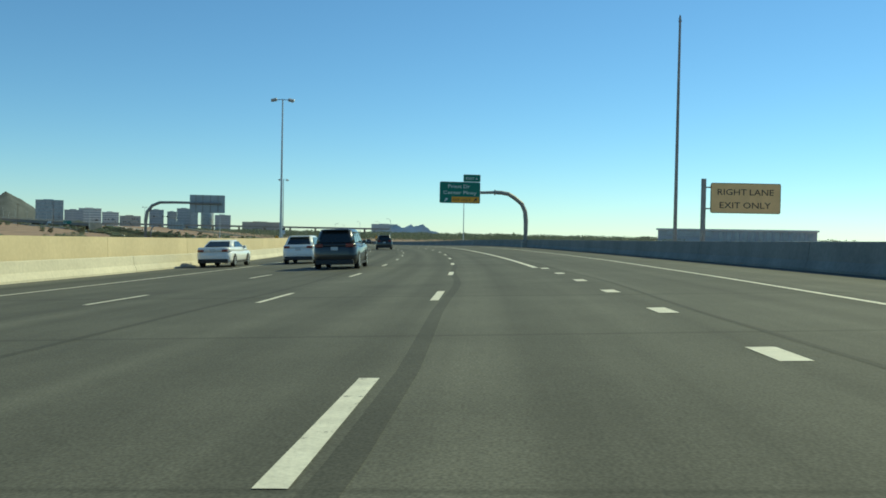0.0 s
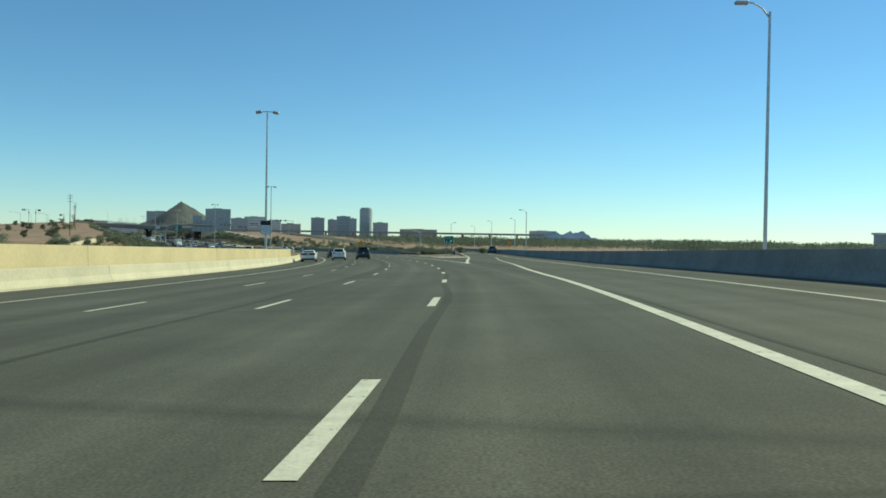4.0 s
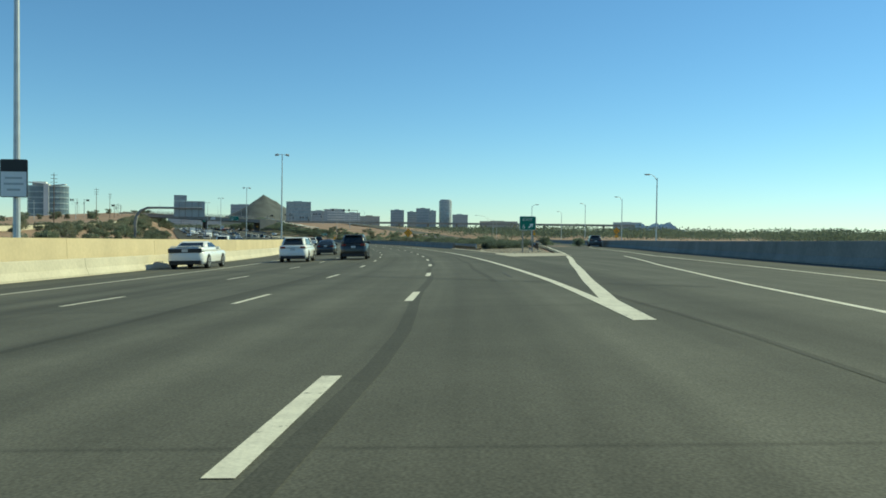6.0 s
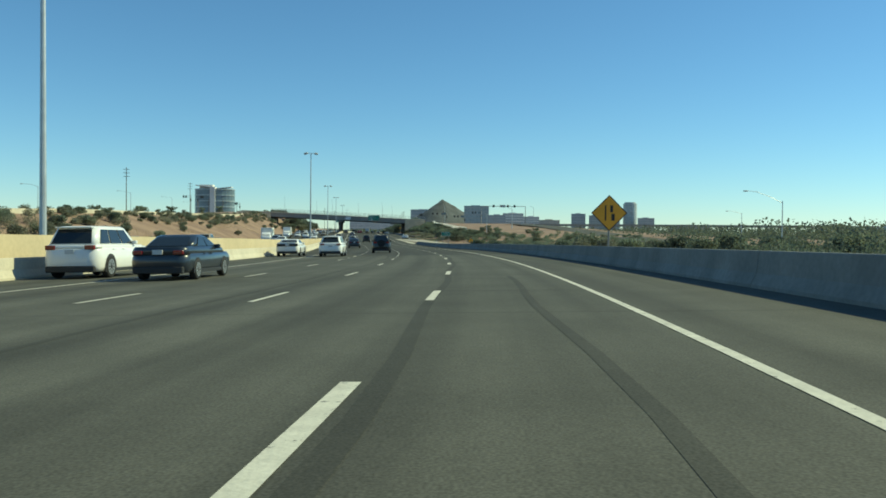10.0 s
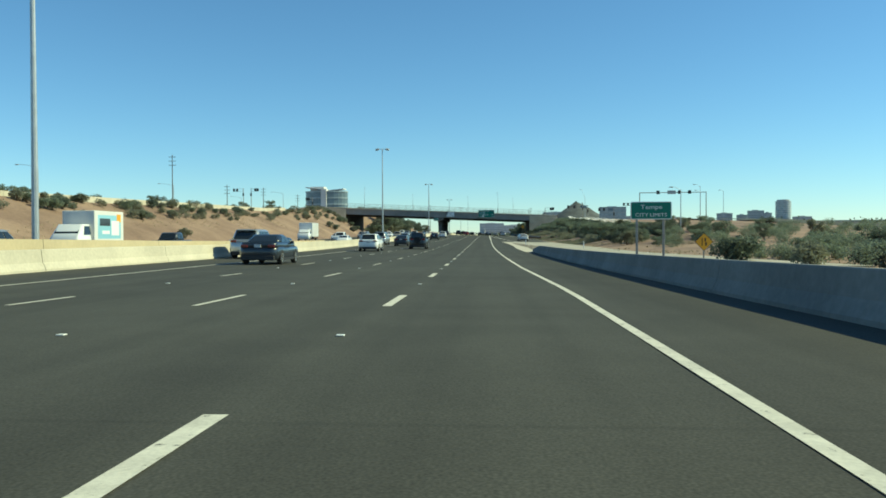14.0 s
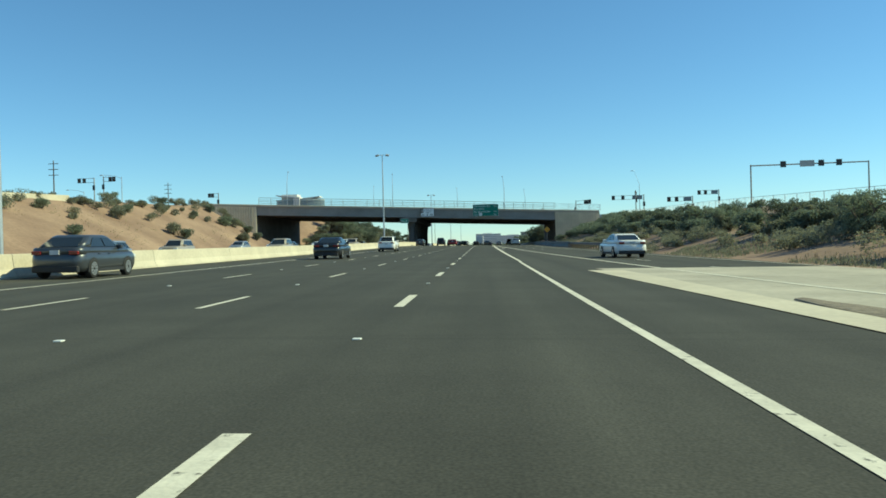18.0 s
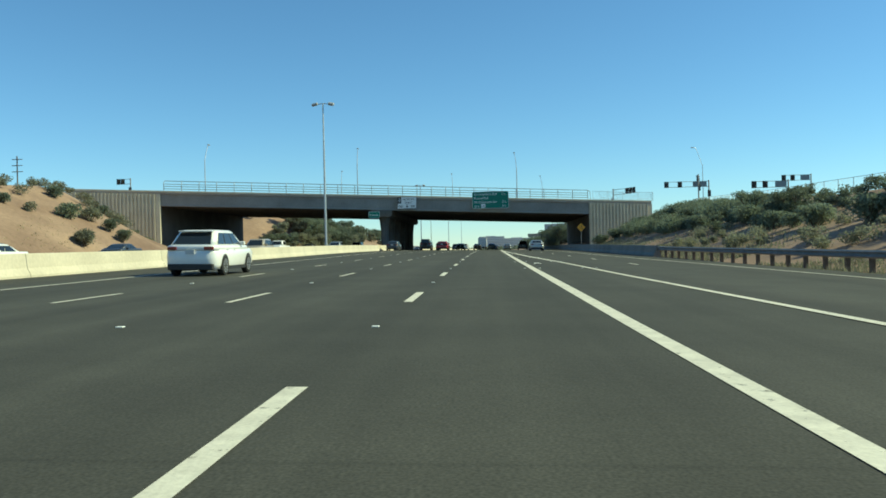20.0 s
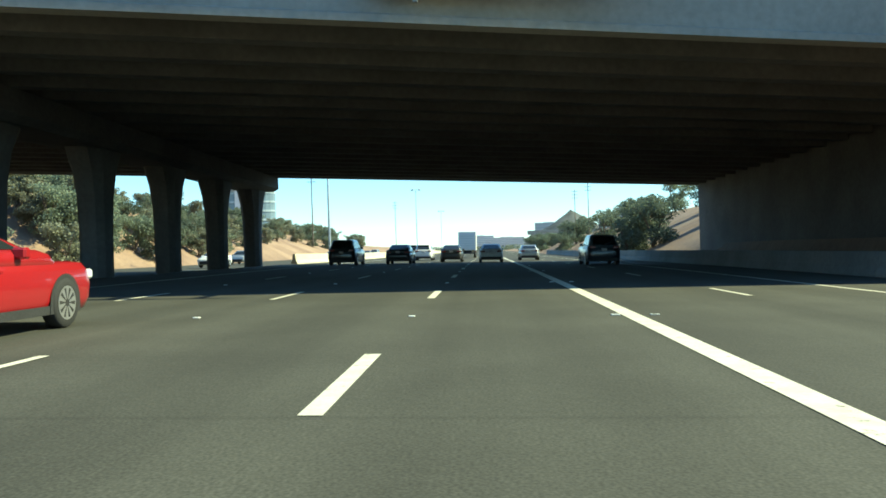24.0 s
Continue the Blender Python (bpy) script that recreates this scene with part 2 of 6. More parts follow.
# lightened to grey-teal; distance haze is put into the facade colour
M["b_glass"] = mat("blue_facade_glass", (0.32, 0.38, 0.41), rough=0.25, var=0.2, scale=0.1, fine=0.5, bump=0)
M["b_blue"] = mat("dark_blue_glass", (0.15, 0.2, 0.24), rough=0.2, var=0.15, scale=0.1, fine=0.5, bump=0)
# pale for glass: far-off haze is painted into the window bands
M["b_pane"] = mat("window_glass", (0.36, 0.39, 0.4), rough=0.2, var=0.15, scale=0.2, fine=1, bump=0)


for key in ("leaf", "leaf_dry", "leaf_dark"):
    nt = M[key].node_tree
    bs = nt.nodes["Principled BSDF"]
    tl = nt.nodes.new("ShaderNodeBsdfTranslucent")
    mxs = nt.nodes.new("ShaderNodeMixShader")
    mxs.inputs["Fac"].default_value = 0.45
    nt.links.new(bs.inputs["Base Color"].links[0].from_socket, tl.inputs["Color"])
    nt.links.new(bs.outputs["BSDF"], mxs.inputs[1])
    nt.links.new(tl.outputs["BSDF"], mxs.inputs[2])
    nt.links.new(mxs.outputs["Shader"], nt.nodes["Material Output"].inputs["Surface"])


def mesh_obj(name, verts, faces, material, parent=None, label="", uvs=None, smooth=False):
    me = bpy.data.meshes.new(name)
    me.from_pydata([tuple(v) for v in verts], [], faces)
    if uvs is not None:
        lay = me.uv_layers.new(name="UVMap")
        li = np.empty(len(me.loops), dtype=np.int32)
        me.loops.foreach_get("vertex_index", li)
        lay.data.foreach_set("uv", np.asarray(uvs, dtype=np.float32)[li].ravel())
    if smooth:
        me.polygons.foreach_set("use_smooth", [True] * len(me.polygons))
    if material:
        me.materials.append(material)
    ob = new(name, me)
    if parent:
        ob.parent = parent
    if label:
        ob["label"] = label
    return ob


def part(name, bm, material, parent=None, label=""):
    me = bpy.data.meshes.new(name)
    bmesh.ops.recalc_face_normals(bm, faces=bm.faces)
    bm.to_mesh(me)
    bm.free()
    me.materials.append(material)
    ob = new(name, me)
    if parent:
        ob.parent = parent
    if label:
        ob["label"] = label
    return ob


def share(name, like, parent, m):
    """Another piece on the same mesh."""
    ob = new(name, like.data)
    ob.parent = parent
    ob.matrix_basis = m
    return ob


def box(bm, x0, x1, y0, y1, z0, z1, bev=0.0):
    r = bmesh.ops.create_cube(bm, size=1.0, matrix=Matrix.LocRotScale(((x0 + x1) / 2, (y0 + y1) / 2, (z0 + z1) / 2), None, (x1 - x0, y1 - y0, z1 - z0)))
    if bev:
        es = list({e for v in r["verts"] for e in v.link_edges})
        bmesh.ops.bevel(bm, geom=es, offset=bev, segments=1, affect="EDGES")
    return bm


def tube(bm, pts, r0, r1=None, n=8, cap=True):
    """A round bar through points, tapering from r0 to r1."""
    r1 = r0 if r1 is None else r1
    pts = [Vector(p) for p in pts]
    rings = []
    for i, p in enumerate(pts):
        d = (pts[min(i + 1, len(pts) - 1)] - pts[max(i - 1, 0)]).normalized()
        q = d.to_track_quat("Z", "Y")
        r = r0 + (r1 - r0) * i / max(1, len(pts) - 1)
        rings.append([bm.verts.new(p + q @ Vector((r * math.cos(2 * math.pi * j / n), r * math.sin(2 * math.pi * j / n), 0))) for j in range(n)])
    for a, b in zip(rings, rings[1:]):
        for j in range(n):
            bm.faces.new((a[j], a[(j + 1) % n], b[(j + 1) % n], b[j]))
    if cap:
        bm.faces.new(rings[0][::-1])
        bm.faces.new(rings[-1])
    return bm


def empty(name, m=None, **tags):
    ob = new(name)
    if m is not None:
        ob.matrix_basis = m
    return tagged(ob, **tags)


def lettering(txt, size, material, parent, m, name="lettering", width=None):
    cu = bpy.data.curves.new(name, "FONT")
    cu.body, cu.size, cu.extrude = txt, size, 0.004
    cu.align_x, cu.align_y = "LEFT", "BOTTOM_BASELINE"
    cu.resolution_u = 2
    tmp = bpy.data.objects.new("tmp", cu)
    scene.collection.objects.link(tmp)
    bpy.context.view_layer.update()
    me = bpy.data.meshes.new_from_object(tmp.evaluated_get(bpy.context.evaluated_depsgraph_get()))
    bpy.data.objects.remove(tmp)
    me.name = name
    xs = [v.co.x for v in me.vertices]
    if width:
        f = width / (max(xs) - min(xs))
        lo = min(xs)
        for v in me.vertices:
            v.co.x = (v.co.x - lo) * f
    me.materials.clear()
    me.materials.append(material)
    ob = new(name, me)
    ob.parent = parent
    ob.matrix_basis = m
    return ob

# ---- the plan: metres along the freeway (s) and across it (d, right is positive) ----
def clamp(v, a, b):
    return max(a, min(b, v))


BEND = [(-200, 0.084), (0, 0.067), (80, 0.1022), (160, 0.1065), (240, 0.0861), (320, 0.1005), (335, 0.1007), (400, 0.0655), (480, -0.0064), (485, -0.0089), (540, -0.0054), (600, 0.0037), (680, -0.0101), (800, 0.0)]
RISE_OF = [(-100, -0.012), (0, -0.0116), (80, -0.0055), (150, -0.0172), (160, -0.0192), (240, -0.0159), (300, -0.0128), (320, -0.0111), (400, -0.0126), (430, -0.0103), (480, -0.0035), (540, 0.007), (600, 0.0075), (620, 0.0082), (680, 0.0101), (760, 0.0008), (800, -0.003), (850, 0.0)]
TILT = [(0, 0.0344), (60, 0.0381), (150, 0.0338), (380, 0.0191), (405, 0.0206), (440, -0.0029), (462, -0.0098), (700, -0.02)]


def table(pts, s):
    return float(np.interp(s, [p[0] for p in pts], [p[1] for p in pts]))


def bank(s):
    return table(TILT, s)


def grade(s):
    return table(RISE_OF, s)


S_MIN, S_MAX = -200, 1600
# heading in degrees, line and height of the freeway, metre by metre
_head = np.cumsum([table(BEND, i + S_MIN - 0.5) for i in range(S_MAX - S_MIN)])
_head -= float(_head[-S_MIN])


def heading(s):
    return float(np.interp(s - S_MIN, np.arange(len(_head)), _head))


_line, _elev = np.zeros((S_MAX - S_MIN, 2)), np.zeros(S_MAX - S_MIN)
for _i in range(1, S_MAX - S_MIN):
    _h = radians(heading(_i - 0.5 + S_MIN))
    _line[_i] = _line[_i - 1] + (-math.sin(_h), math.cos(_h))
    _elev[_i] = _elev[_i - 1] + grade(_i - 0.5 + S_MIN)
_line -= _line[-S_MIN].copy()
_elev -= float(_elev[-S_MIN])


def wide(d):
    """Places beyond the carriageway lie farther out."""
    return -17 + 1.17 * (d + 17) if d < -17 else 13 + 1.1 * (d - 13) if d > 13 else d


def spot(s, d, z=0.0):
    """World place of road metres s, d at height z over the road's plane."""
    i = int(clamp(math.floor(s - S_MIN), 0, S_MAX - S_MIN - 2))
    u = s - S_MIN - i
    p = _line[i] * (1 - u) + _line[i + 1] * u
    e = _elev[i] * (1 - u) + _elev[i + 1] * u
    h, d = radians(heading(s)), wide(d)
    return Vector((p[0] + math.cos(h) * d, p[1] + math.sin(h) * d, e + bank(s) * clamp(d, -28, 25) + z))


def stand(s, d, z=0.0, turn=0.0, tilt=False):
    """Pose at s, d whose y runs along the road; tilt: lies in the road's slope."""
    bk = -math.degrees(math.atan(bank(s))) if tilt and abs(d) < 25 else 0
    gr = math.degrees(math.atan(grade(s))) if tilt else 0
    return Matrix.Translation(spot(s, d, z)) @ Euler((0, 0, radians(heading(s) + turn))).to_matrix().to_4x4() @ Euler((radians(gr), radians(bk), 0)).to_matrix().to_4x4()


def steps(a, b, st):
    n = max(1, round((b - a) / st))
    return [a + (b - a) * i / n for i in range(n + 1)]


def along(pts):
    xs, ys = [p[0] for p in pts], [p[1] for p in pts]
    return lambda s: float(np.interp(s, xs, ys))


def ribbon(name, a, b, st, section, material, parent=None, closed=False, label=""):
    """Sweeps section(s) -> [(d, z), ...] along the road."""
    verts, uvs, faces = [], [], []
    ss = steps(a, b, st)
    for s in ss:
        sec = section(s)
        n = len(sec)
        for d, z in sec:
            verts.append(spot(s, d, z))
            uvs.append((s, d + z))
    for i in range(len(ss) - 1):
        for j in range(n if closed else n - 1):
            p, q = i * n + j, i * n + (j + 1) % n
            faces.append((p, q, q + n, p + n))
    if closed:
        faces.append(tuple(range(n))[::-1])
        faces.append(tuple(range((len(ss) - 1) * n, len(ss) * n)))
    return mesh_obj(name, verts, faces, material, parent, label, uvs)


# ---- road ----
L1, L2, L3, L4, EDGE = -1.30, -4.75, -8.19, -12.05, 2.05
BAR_L = -16.0
PHASE = 2.52      # where the first lane dash begins
right_edge = along([(-200, 10.9), (150, 10.9), (185, 12.4), (217, 15.5), (240, 18.0), (241, 5.6), (300, 5.2), (508, 4.7), (640, 4.7), (655, 12.5), (1600, 12.5)])
SPLIT = 372
road = tagged(ribbon("road", S_MIN, 240, 6, lambda s: [(-16.2, 0), (-8, 0), (0, 0), (right_edge(s), 0)], M["asphalt_old"]), "worn grey-brown asphalt freeway with tar-filled cracks", "road", kind="structure")
ribbon("worn_lanes", 240, SPLIT, 6, lambda s: [(-16.2, 0), (-8, 0), (0, 0), (9.4 if s < 247 else 5.9 if s < 296 else 6.8, 0)], M["asphalt_old"], road)
lane_edge = along([(372, 6.6), (506, 6.6), (510, 4.8), (577, 4.8), (582, 13.4), (612, 13.2), (640, 13.0), (657, 12.7), (1600, 12.7)])
ribbon("dark_lanes", SPLIT, 1500, 6, lambda s: [(-16.2, 0), (-8, 0), (0, 0), (lane_edge(s), 0)], M["asphalt_new"], road, label="newer dark asphalt")
opp_z = along([(-200, 0.4), (400, 0.4), (520, -0.3), (1600, -0.3)])
tagged(ribbon("opposite_road", S_MIN, 1500, 8, lambda s: [(-35, opp_z(s)), (-17.6, opp_z(s))], M["asphalt_new"]), "dark asphalt opposite carriageway beyond the median wall", "road", kind="structure")

# tar seams
for a, b, d0, w in ((-60, 372, -1.15, 0.2), (205, 330, 0.75, 0.16), (-60, 372, -5.45, 0.13), (-60, 200, 2.9, 0.1)):
    ribbon("tar_seam", a, b, 3, lambda s: [(d0 + 0.12 * math.sin(s * 0.11) + 0.08 * math.sin(s * 0.37) + e * w / 2, 0.003) for e in (-1, 1)], M["tar"], road)

# first five: one dark diagonal line over all lanes; the rest, tar-filled cracks
for (s0, d0), (s1, d1), w in (((221.5, -13.0), (214.0, -6.6), 0.1), ((214.0, -6.6), (211.4, -4.4), 0.12), ((211.4, -4.4), (207.0, -0.4), 0.13), ((207.0, -0.4), (204.8, 1.8), 0.13), ((204.8, 1.8), (200.6, 5.6), 0.1), ((218.3, 1.5), (218.0, 3.7), 0.05), ((225.7, 2.9), (225.4, 5.2), 0.05), ((212.0, 1.42), (208.0, 1.45), 0.06), ((238.0, -9.0), (238.5, 1.6), 0.07), ((262.0, -5.0), (261.6, 2.0), 0.07), ((289.0, -11.5), (289.5, 5.0), 0.08)):
    n = 8
    vs = []
    for i in range(n + 1):
        q = spot(s0 + (s1 - s0) * i / n + 0.05 * math.sin(i * 2.3 + s0) * (0 < i < n), d0 + (d1 - d0) * i / n, 0.0045)
        ex = Vector((0, 0, 1)).cross(spot(s1, d1) - spot(s0, d0)).normalized() * w / 2
        vs += [q + ex, q - ex]
    mesh_obj("tar_seam", vs, [(2 * i, 2 * i + 1, 2 * i + 3, 2 * i + 2) for i in range(n)], M["tar_line"], road, "narrow dark tar-filled crack", uvs=[(v.x, v.y) for v in vs])


# painted lines
def line(a, b, d, w, name="edge_line", zz=0.006):
    f = d if callable(d) else (lambda s: d)
    return ribbon(name, a, b, 4, lambda s: [(f(s) - w / 2, zz), (f(s) + w / 2, zz)], M["line"], road)


line(S_MIN, 1400, L4, 0.14)
line(-60, 40, along([(-60, 5.6), (12, 6.16), (22, 6.5), (40, 6.85)]), 0.14)
split = along([(33, 2.16), (75, 2.06), (130, 2.5), (158, 3.12), (168, 3.64), (180, 4.6), (194, 5.95), (203, 6.8), (217, 8.7), (238, 12.4)])
line(33, 185, split, 0.24, "wide_line")
line(185, 238, split, 0.15, "ramp_line")
line(193, 240, along([(193, 2.25), (204, 2.35), (224, 2.2), (240, 2.18)]), 0.22, "gore_line")
line(240, 268, 2.18, 0.21, "wide_line")
line(268, 300, 2.16, 0.15, "edge_line")
line(300, 592, along([(300, 2.14), (330, 2.1), (430, 2.25), (446, 2.38), (464, 2.15), (500, 2.1), (530, 2.0), (565, 1.98), (620, 2.12)]), 0.14)
ribbon("edge_line", 592, 632, 4, lambda s: [(along([(620, 2.12), (645, 2.2)])(s) + e * (0.07 + 0.07 * (s - 592) / 40), 0.006) for e in (-1, 1)], M["line"], road)
line(632, 1400, along([(620, 2.12), (645, 2.2), (685, 2.18), (705, 2.12), (1400, 2.14)]), 0.28, "wide_line")
line(40, 200, along([(40, 6.9), (150, 7.2), (172, 8.1), (200, 10.0)]), 0.14)
line(193, 239, along([(193, 2.3), (197, 2.5), (206, 3.5), (222, 5.75), (239, 8.7)]), 0.32, "gore_line")
line(200, 238, along([(200, 10.0), (208, 10.9), (238, 14.2)]), 0.14, "ramp_line")
# lines of the joining lane
merge_d = along([(640, 4.75), (656, 4.25), (668, 3.72), (679, 3.22), (688, 3.0), (700, 2.58), (705, 2.42), (716, 2.2)])
line(656, 716, merge_d, 0.27, "merge_line", 0.009)
line(656, 1400, along([(656, 10.6), (680, 9.6), (719, 8.9), (745, 8.5), (1400, 8.4)]), 0.14)

dash = mesh_obj("lane_dash", [(-0.06, 0, 0.006), (0.06, 0, 0.006), (0.06, 3.05, 0.006), (-0.06, 3.05, 0.006)], [(0, 1, 2, 3)], M["line"], road)
dash_wide = mesh_obj("lane_dash_wide", [(-0.085, 0, 0.006), (0.085, 0, 0.006), (0.085, 3.05, 0.006), (-0.085, 3.05, 0.006)], [(0, 1, 2, 3)], M["line"], road)
dash.matrix_basis = stand(PHASE - 36.576, L3, 0, 0, True)
dash_wide.matrix_basis = stand(PHASE - 36.576, L1, 0, 0, True)
bmk = bmesh.new()
box(bmk, -0.05, 0.05, -0.05, 0.05, 0, 0.018, 0.006)
stud = part("road_stud", bmk, M["marker"], road)
stud.matrix_basis = stand(PHASE - 36.576 - 4.6, L1, 0, 0, True)
join_d = along([(640, 7.8), (686.5, 6.42), (699, 6.1), (722, 5.42), (1600, 5.4)])
for i in range(-2, 78):
    s = PHASE + 12.192 * i
    for d in (L1, L2, L3):
        share("lane_dash", dash_wide if d == L1 and s < 900 else dash, road, stand(s, d, 0, 0, True))
        if s > 360 and s < 800:
            share("road_stud", stud, road, stand(s - 4.6, d, 0, 0, True))
    if s > 640:
        share("lane_dash", dash, road, stand(s, join_d(s + 1.5), 0, -1.6 if s < 715 else 0, True))
        if s < 800:
            for d in (1.86, 2.5, merge_d(s - 4.6) - 0.3, merge_d(s - 4.6) + 0.27):
                if d < 2.2 or d > merge_d(s - 4.6) or s < 692:
                    share("road_stud", stud, road, stand(s - 4.6, d, 0, 0, True))
# short wide dashes of the exit lane
for i in range(-6, 11):
    s = 6.35 + 5.05 * i
    if s < 33:
        share("exit_dash", dash_wide, road, stand(s, 2.44, 0, 0, True) @ Matrix.Diagonal((1.8, 0.33, 1, 1)))

# ---- ground ----
h_left = along([(-200, -3), (150, -3), (230, -1.0), (300, 2.6), (360, 3.7), (420, 4.7), (500, 6.0), (600, 6.8), (640, 7.1), (700, 8.8), (745, 10.3), (795, 10.3), (860, 8.6), (900, 7.5), (1100, 4), (1600, 2)])
h_right = along([(-200, -5), (200, -4.5), (300, -1.0), (480, -0.4), (560, 2.6), (660, 4.9), (700, 5.4), (745, 6.7), (900, 7.0), (1100, 3), (1600, 1)])
toe_l = along([(-200, -36), (715, -36.5), (738, -49), (800, -49), (815, -37), (1600, -37)])
toe_r = along([(-200, 11.5), (150, 11.5), (217, 16), (300, 30), (330, 18), (500, 14), (560, 15.5), (640, 14.2), (730, 14.4), (745, 17), (792, 17), (812, 14.4), (1600, 14.4)])


def ground_z(s, d):
    if d < toe_l(s):
        return -0.05 - 0.5 * clamp(1 - (toe_l(s) - d) / 3, 0, 1) + h_left(s) * clamp((toe_l(s) - d) / 14, 0, 1)
    if d > toe_r(s):
        w = 14 if s < 751 or s > 792 else 2
        return -0.12 + h_right(s) * clamp((d - toe_r(s)) / w, 0, 1)
    return -0.12 if d > -17 else -0.55


gv, gf, guv = [], [], []
g_s = steps(S_MIN, 1500, 10)
g_d = [-600, -420, -260, -160, -110, -80, -65, -57, -53, -51, -50, -49.2, -48.5, -46, -43, -40, -37.5, -36, -34, -26, -17, -8, 0, 4, 8, 11, 12.5, 14, 15.5, 16.5, 18, 20, 22.5, 25, 27, 29, 32, 38, 50, 70, 100, 150, 230, 350, 520]
for s in g_s:
    for d in g_d:
        z = ground_z(s, d)
        fade = clamp((abs(d) - 70) / 180, 0, 1)
        p = spot(s, d, 0)
        z = z * (1 - fade) - 4.0 * fade
        if abs(d) > 16:
            z += 0.35 * noise.noise((p.x * 0.08, p.y * 0.08, 0)) * clamp((abs(d) - 36 if d < 0 else d - 16) / 8, 0, 1)
        p.z += z
        gv.append(p)
        guv.append((p.x, p.y))
nd = len(g_d)
for i in range(len(g_s) - 1):
    for j in range(nd - 1):
        q = i * nd + j
        gf.append((q, q + 1, q + nd + 1, q + nd))
base = len(gv)
for r in (1, 4900):
    for a in range(48):
        gv.append(Vector((-200 + r * math.cos(a * math.pi / 24), 400 + r * math.sin(a * math.pi / 24), -9.5)))
        guv.append((gv[-1].x, gv[-1].y))
for a in range(48):
    gf.append((base + a, base + (a + 1) % 48, base + 48 + (a + 1) % 48, base + 48 + a))
ground = tagged(mesh_obj("ground", gv, gf, M["soil"], uvs=guv, smooth=True), "reddish-brown desert soil banks and flats", "ground", kind="structure")


# ---- walls along the road ----
def jersey(d, h, wb=0.55, wt=0.2):
    return [(d - wb / 2, -0.02), (d - wb / 2, 0.08), (d - wb / 2 + 0.12, 0.33), (d - wt / 2, h - 0.02), (d - wt / 2 + 0.02, h), (d + wt / 2 - 0.02, h), (d + wt / 2, h - 0.02), (d + wb / 2 - 0.12, 0.33), (d + wb / 2, 0.08), (d + wb / 2, -0.02)]


def wall_run(name, a, b, d, h, material, label, piece=12.0, section=jersey):
    root = empty(name, None, label=label, category="barrier", kind="structure")
    n = max(1, round((b - a) / piece))
    for i in range(n):
        s0, s1 = a + (b - a) * i / n, a + (b - a) * (i + 1) / n - 0.03
        ribbon("barrier_panel", s0, s1, 6, lambda s: section(d(s) if callable(d) else d, h(s) if callable(h) else h), material, root, closed=True)
    return root


wall_run("median_barrier", -120, 745, BAR_L, along([(-200, 0.74), (420, 0.74), (470, 0.84)]), M["conc"], "sunlit cream concrete median barrier")
wall_run("median_barrier", 796, 1300, BAR_L, 0.84, M["conc"], "sunlit cream concrete median barrier", 24)
wall_run("median_wall", -120, 520, -17.5, along([(-200, 1.68), (300, 1.62), (420, 1.45), (470, 1.1), (520, 0.86)]), M["conc_tan"], "tan concrete wall behind the median barrier", 12, lambda d, h: [(d - 0.2, -0.02), (d - 0.13, h), (d + 0.13, h), (d + 0.2, -0.02)])
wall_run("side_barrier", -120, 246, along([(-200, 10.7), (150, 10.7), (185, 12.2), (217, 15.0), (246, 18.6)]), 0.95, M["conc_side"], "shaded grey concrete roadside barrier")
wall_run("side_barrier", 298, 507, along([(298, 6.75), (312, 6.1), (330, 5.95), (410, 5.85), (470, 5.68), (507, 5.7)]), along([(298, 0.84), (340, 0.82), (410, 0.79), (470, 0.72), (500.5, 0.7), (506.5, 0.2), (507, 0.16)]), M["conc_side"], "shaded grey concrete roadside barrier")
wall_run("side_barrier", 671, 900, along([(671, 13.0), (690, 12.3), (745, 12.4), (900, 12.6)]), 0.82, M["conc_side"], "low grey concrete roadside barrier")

# ---- exit ramp, gore and on-ramp ----
ramp_l = along([(238, 7.6), (251, 10.2), (263, 12.4), (282, 15.8), (300, 19), (420, 48), (520, 62), (700, 66), (760, 66)])
ramp_r = along([(238, 17.8), (246, 18.9), (258, 20.9), (300, 28.4), (420, 60), (520, 74), (700, 78), (760, 78)])
ramp_z = lambda s: 0.0 if s < 330 else float(np.interp(s, [330, 420, 480, 560, 660, 745], [0.0, 0.2, 0.3, 2.4, 5.2, 6.5]))
ramp = tagged(ribbon("exit_ramp", 238, 760, 6, lambda s: [(ramp_l(s), ramp_z(s)), (ramp_r(s), ramp_z(s))], M["asphalt_old"]), "worn asphalt exit ramp curving away from the freeway", "road", kind="structure")
ribbon("ramp_line", 239, 320, 4, lambda s: [(along([(239, 8.7), (251, 10.9), (263, 13.0), (282, 16.4), (320, 24.6)])(s) + e, 0.008) for e in (-0.1, 0.1)], M["line"], ramp)
ribbon("ramp_line", 238, 320, 4, lambda s: [(along([(238, 14.2), (248, 15.8), (258, 17.4), (280, 20.8), (320, 30.4)])(s) + e, 0.008) for e in (-0.07, 0.07)], M["line"], ramp)
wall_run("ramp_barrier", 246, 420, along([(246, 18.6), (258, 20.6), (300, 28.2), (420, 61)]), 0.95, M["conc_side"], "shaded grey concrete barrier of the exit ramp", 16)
ap_in = along([(241.5, 5.13), (253.5, 5.2), (257.5, 6.05), (264.5, 5.95), (277.5, 5.85)])
ap_out = along([(241.5, 9.5), (248.5, 10.4), (253.5, 11.1), (255.5, 7.6), (258.5, 6.6), (261.5, 6.45), (266.5, 7.2), (274.5, 8.4), (277.5, 7.6)])
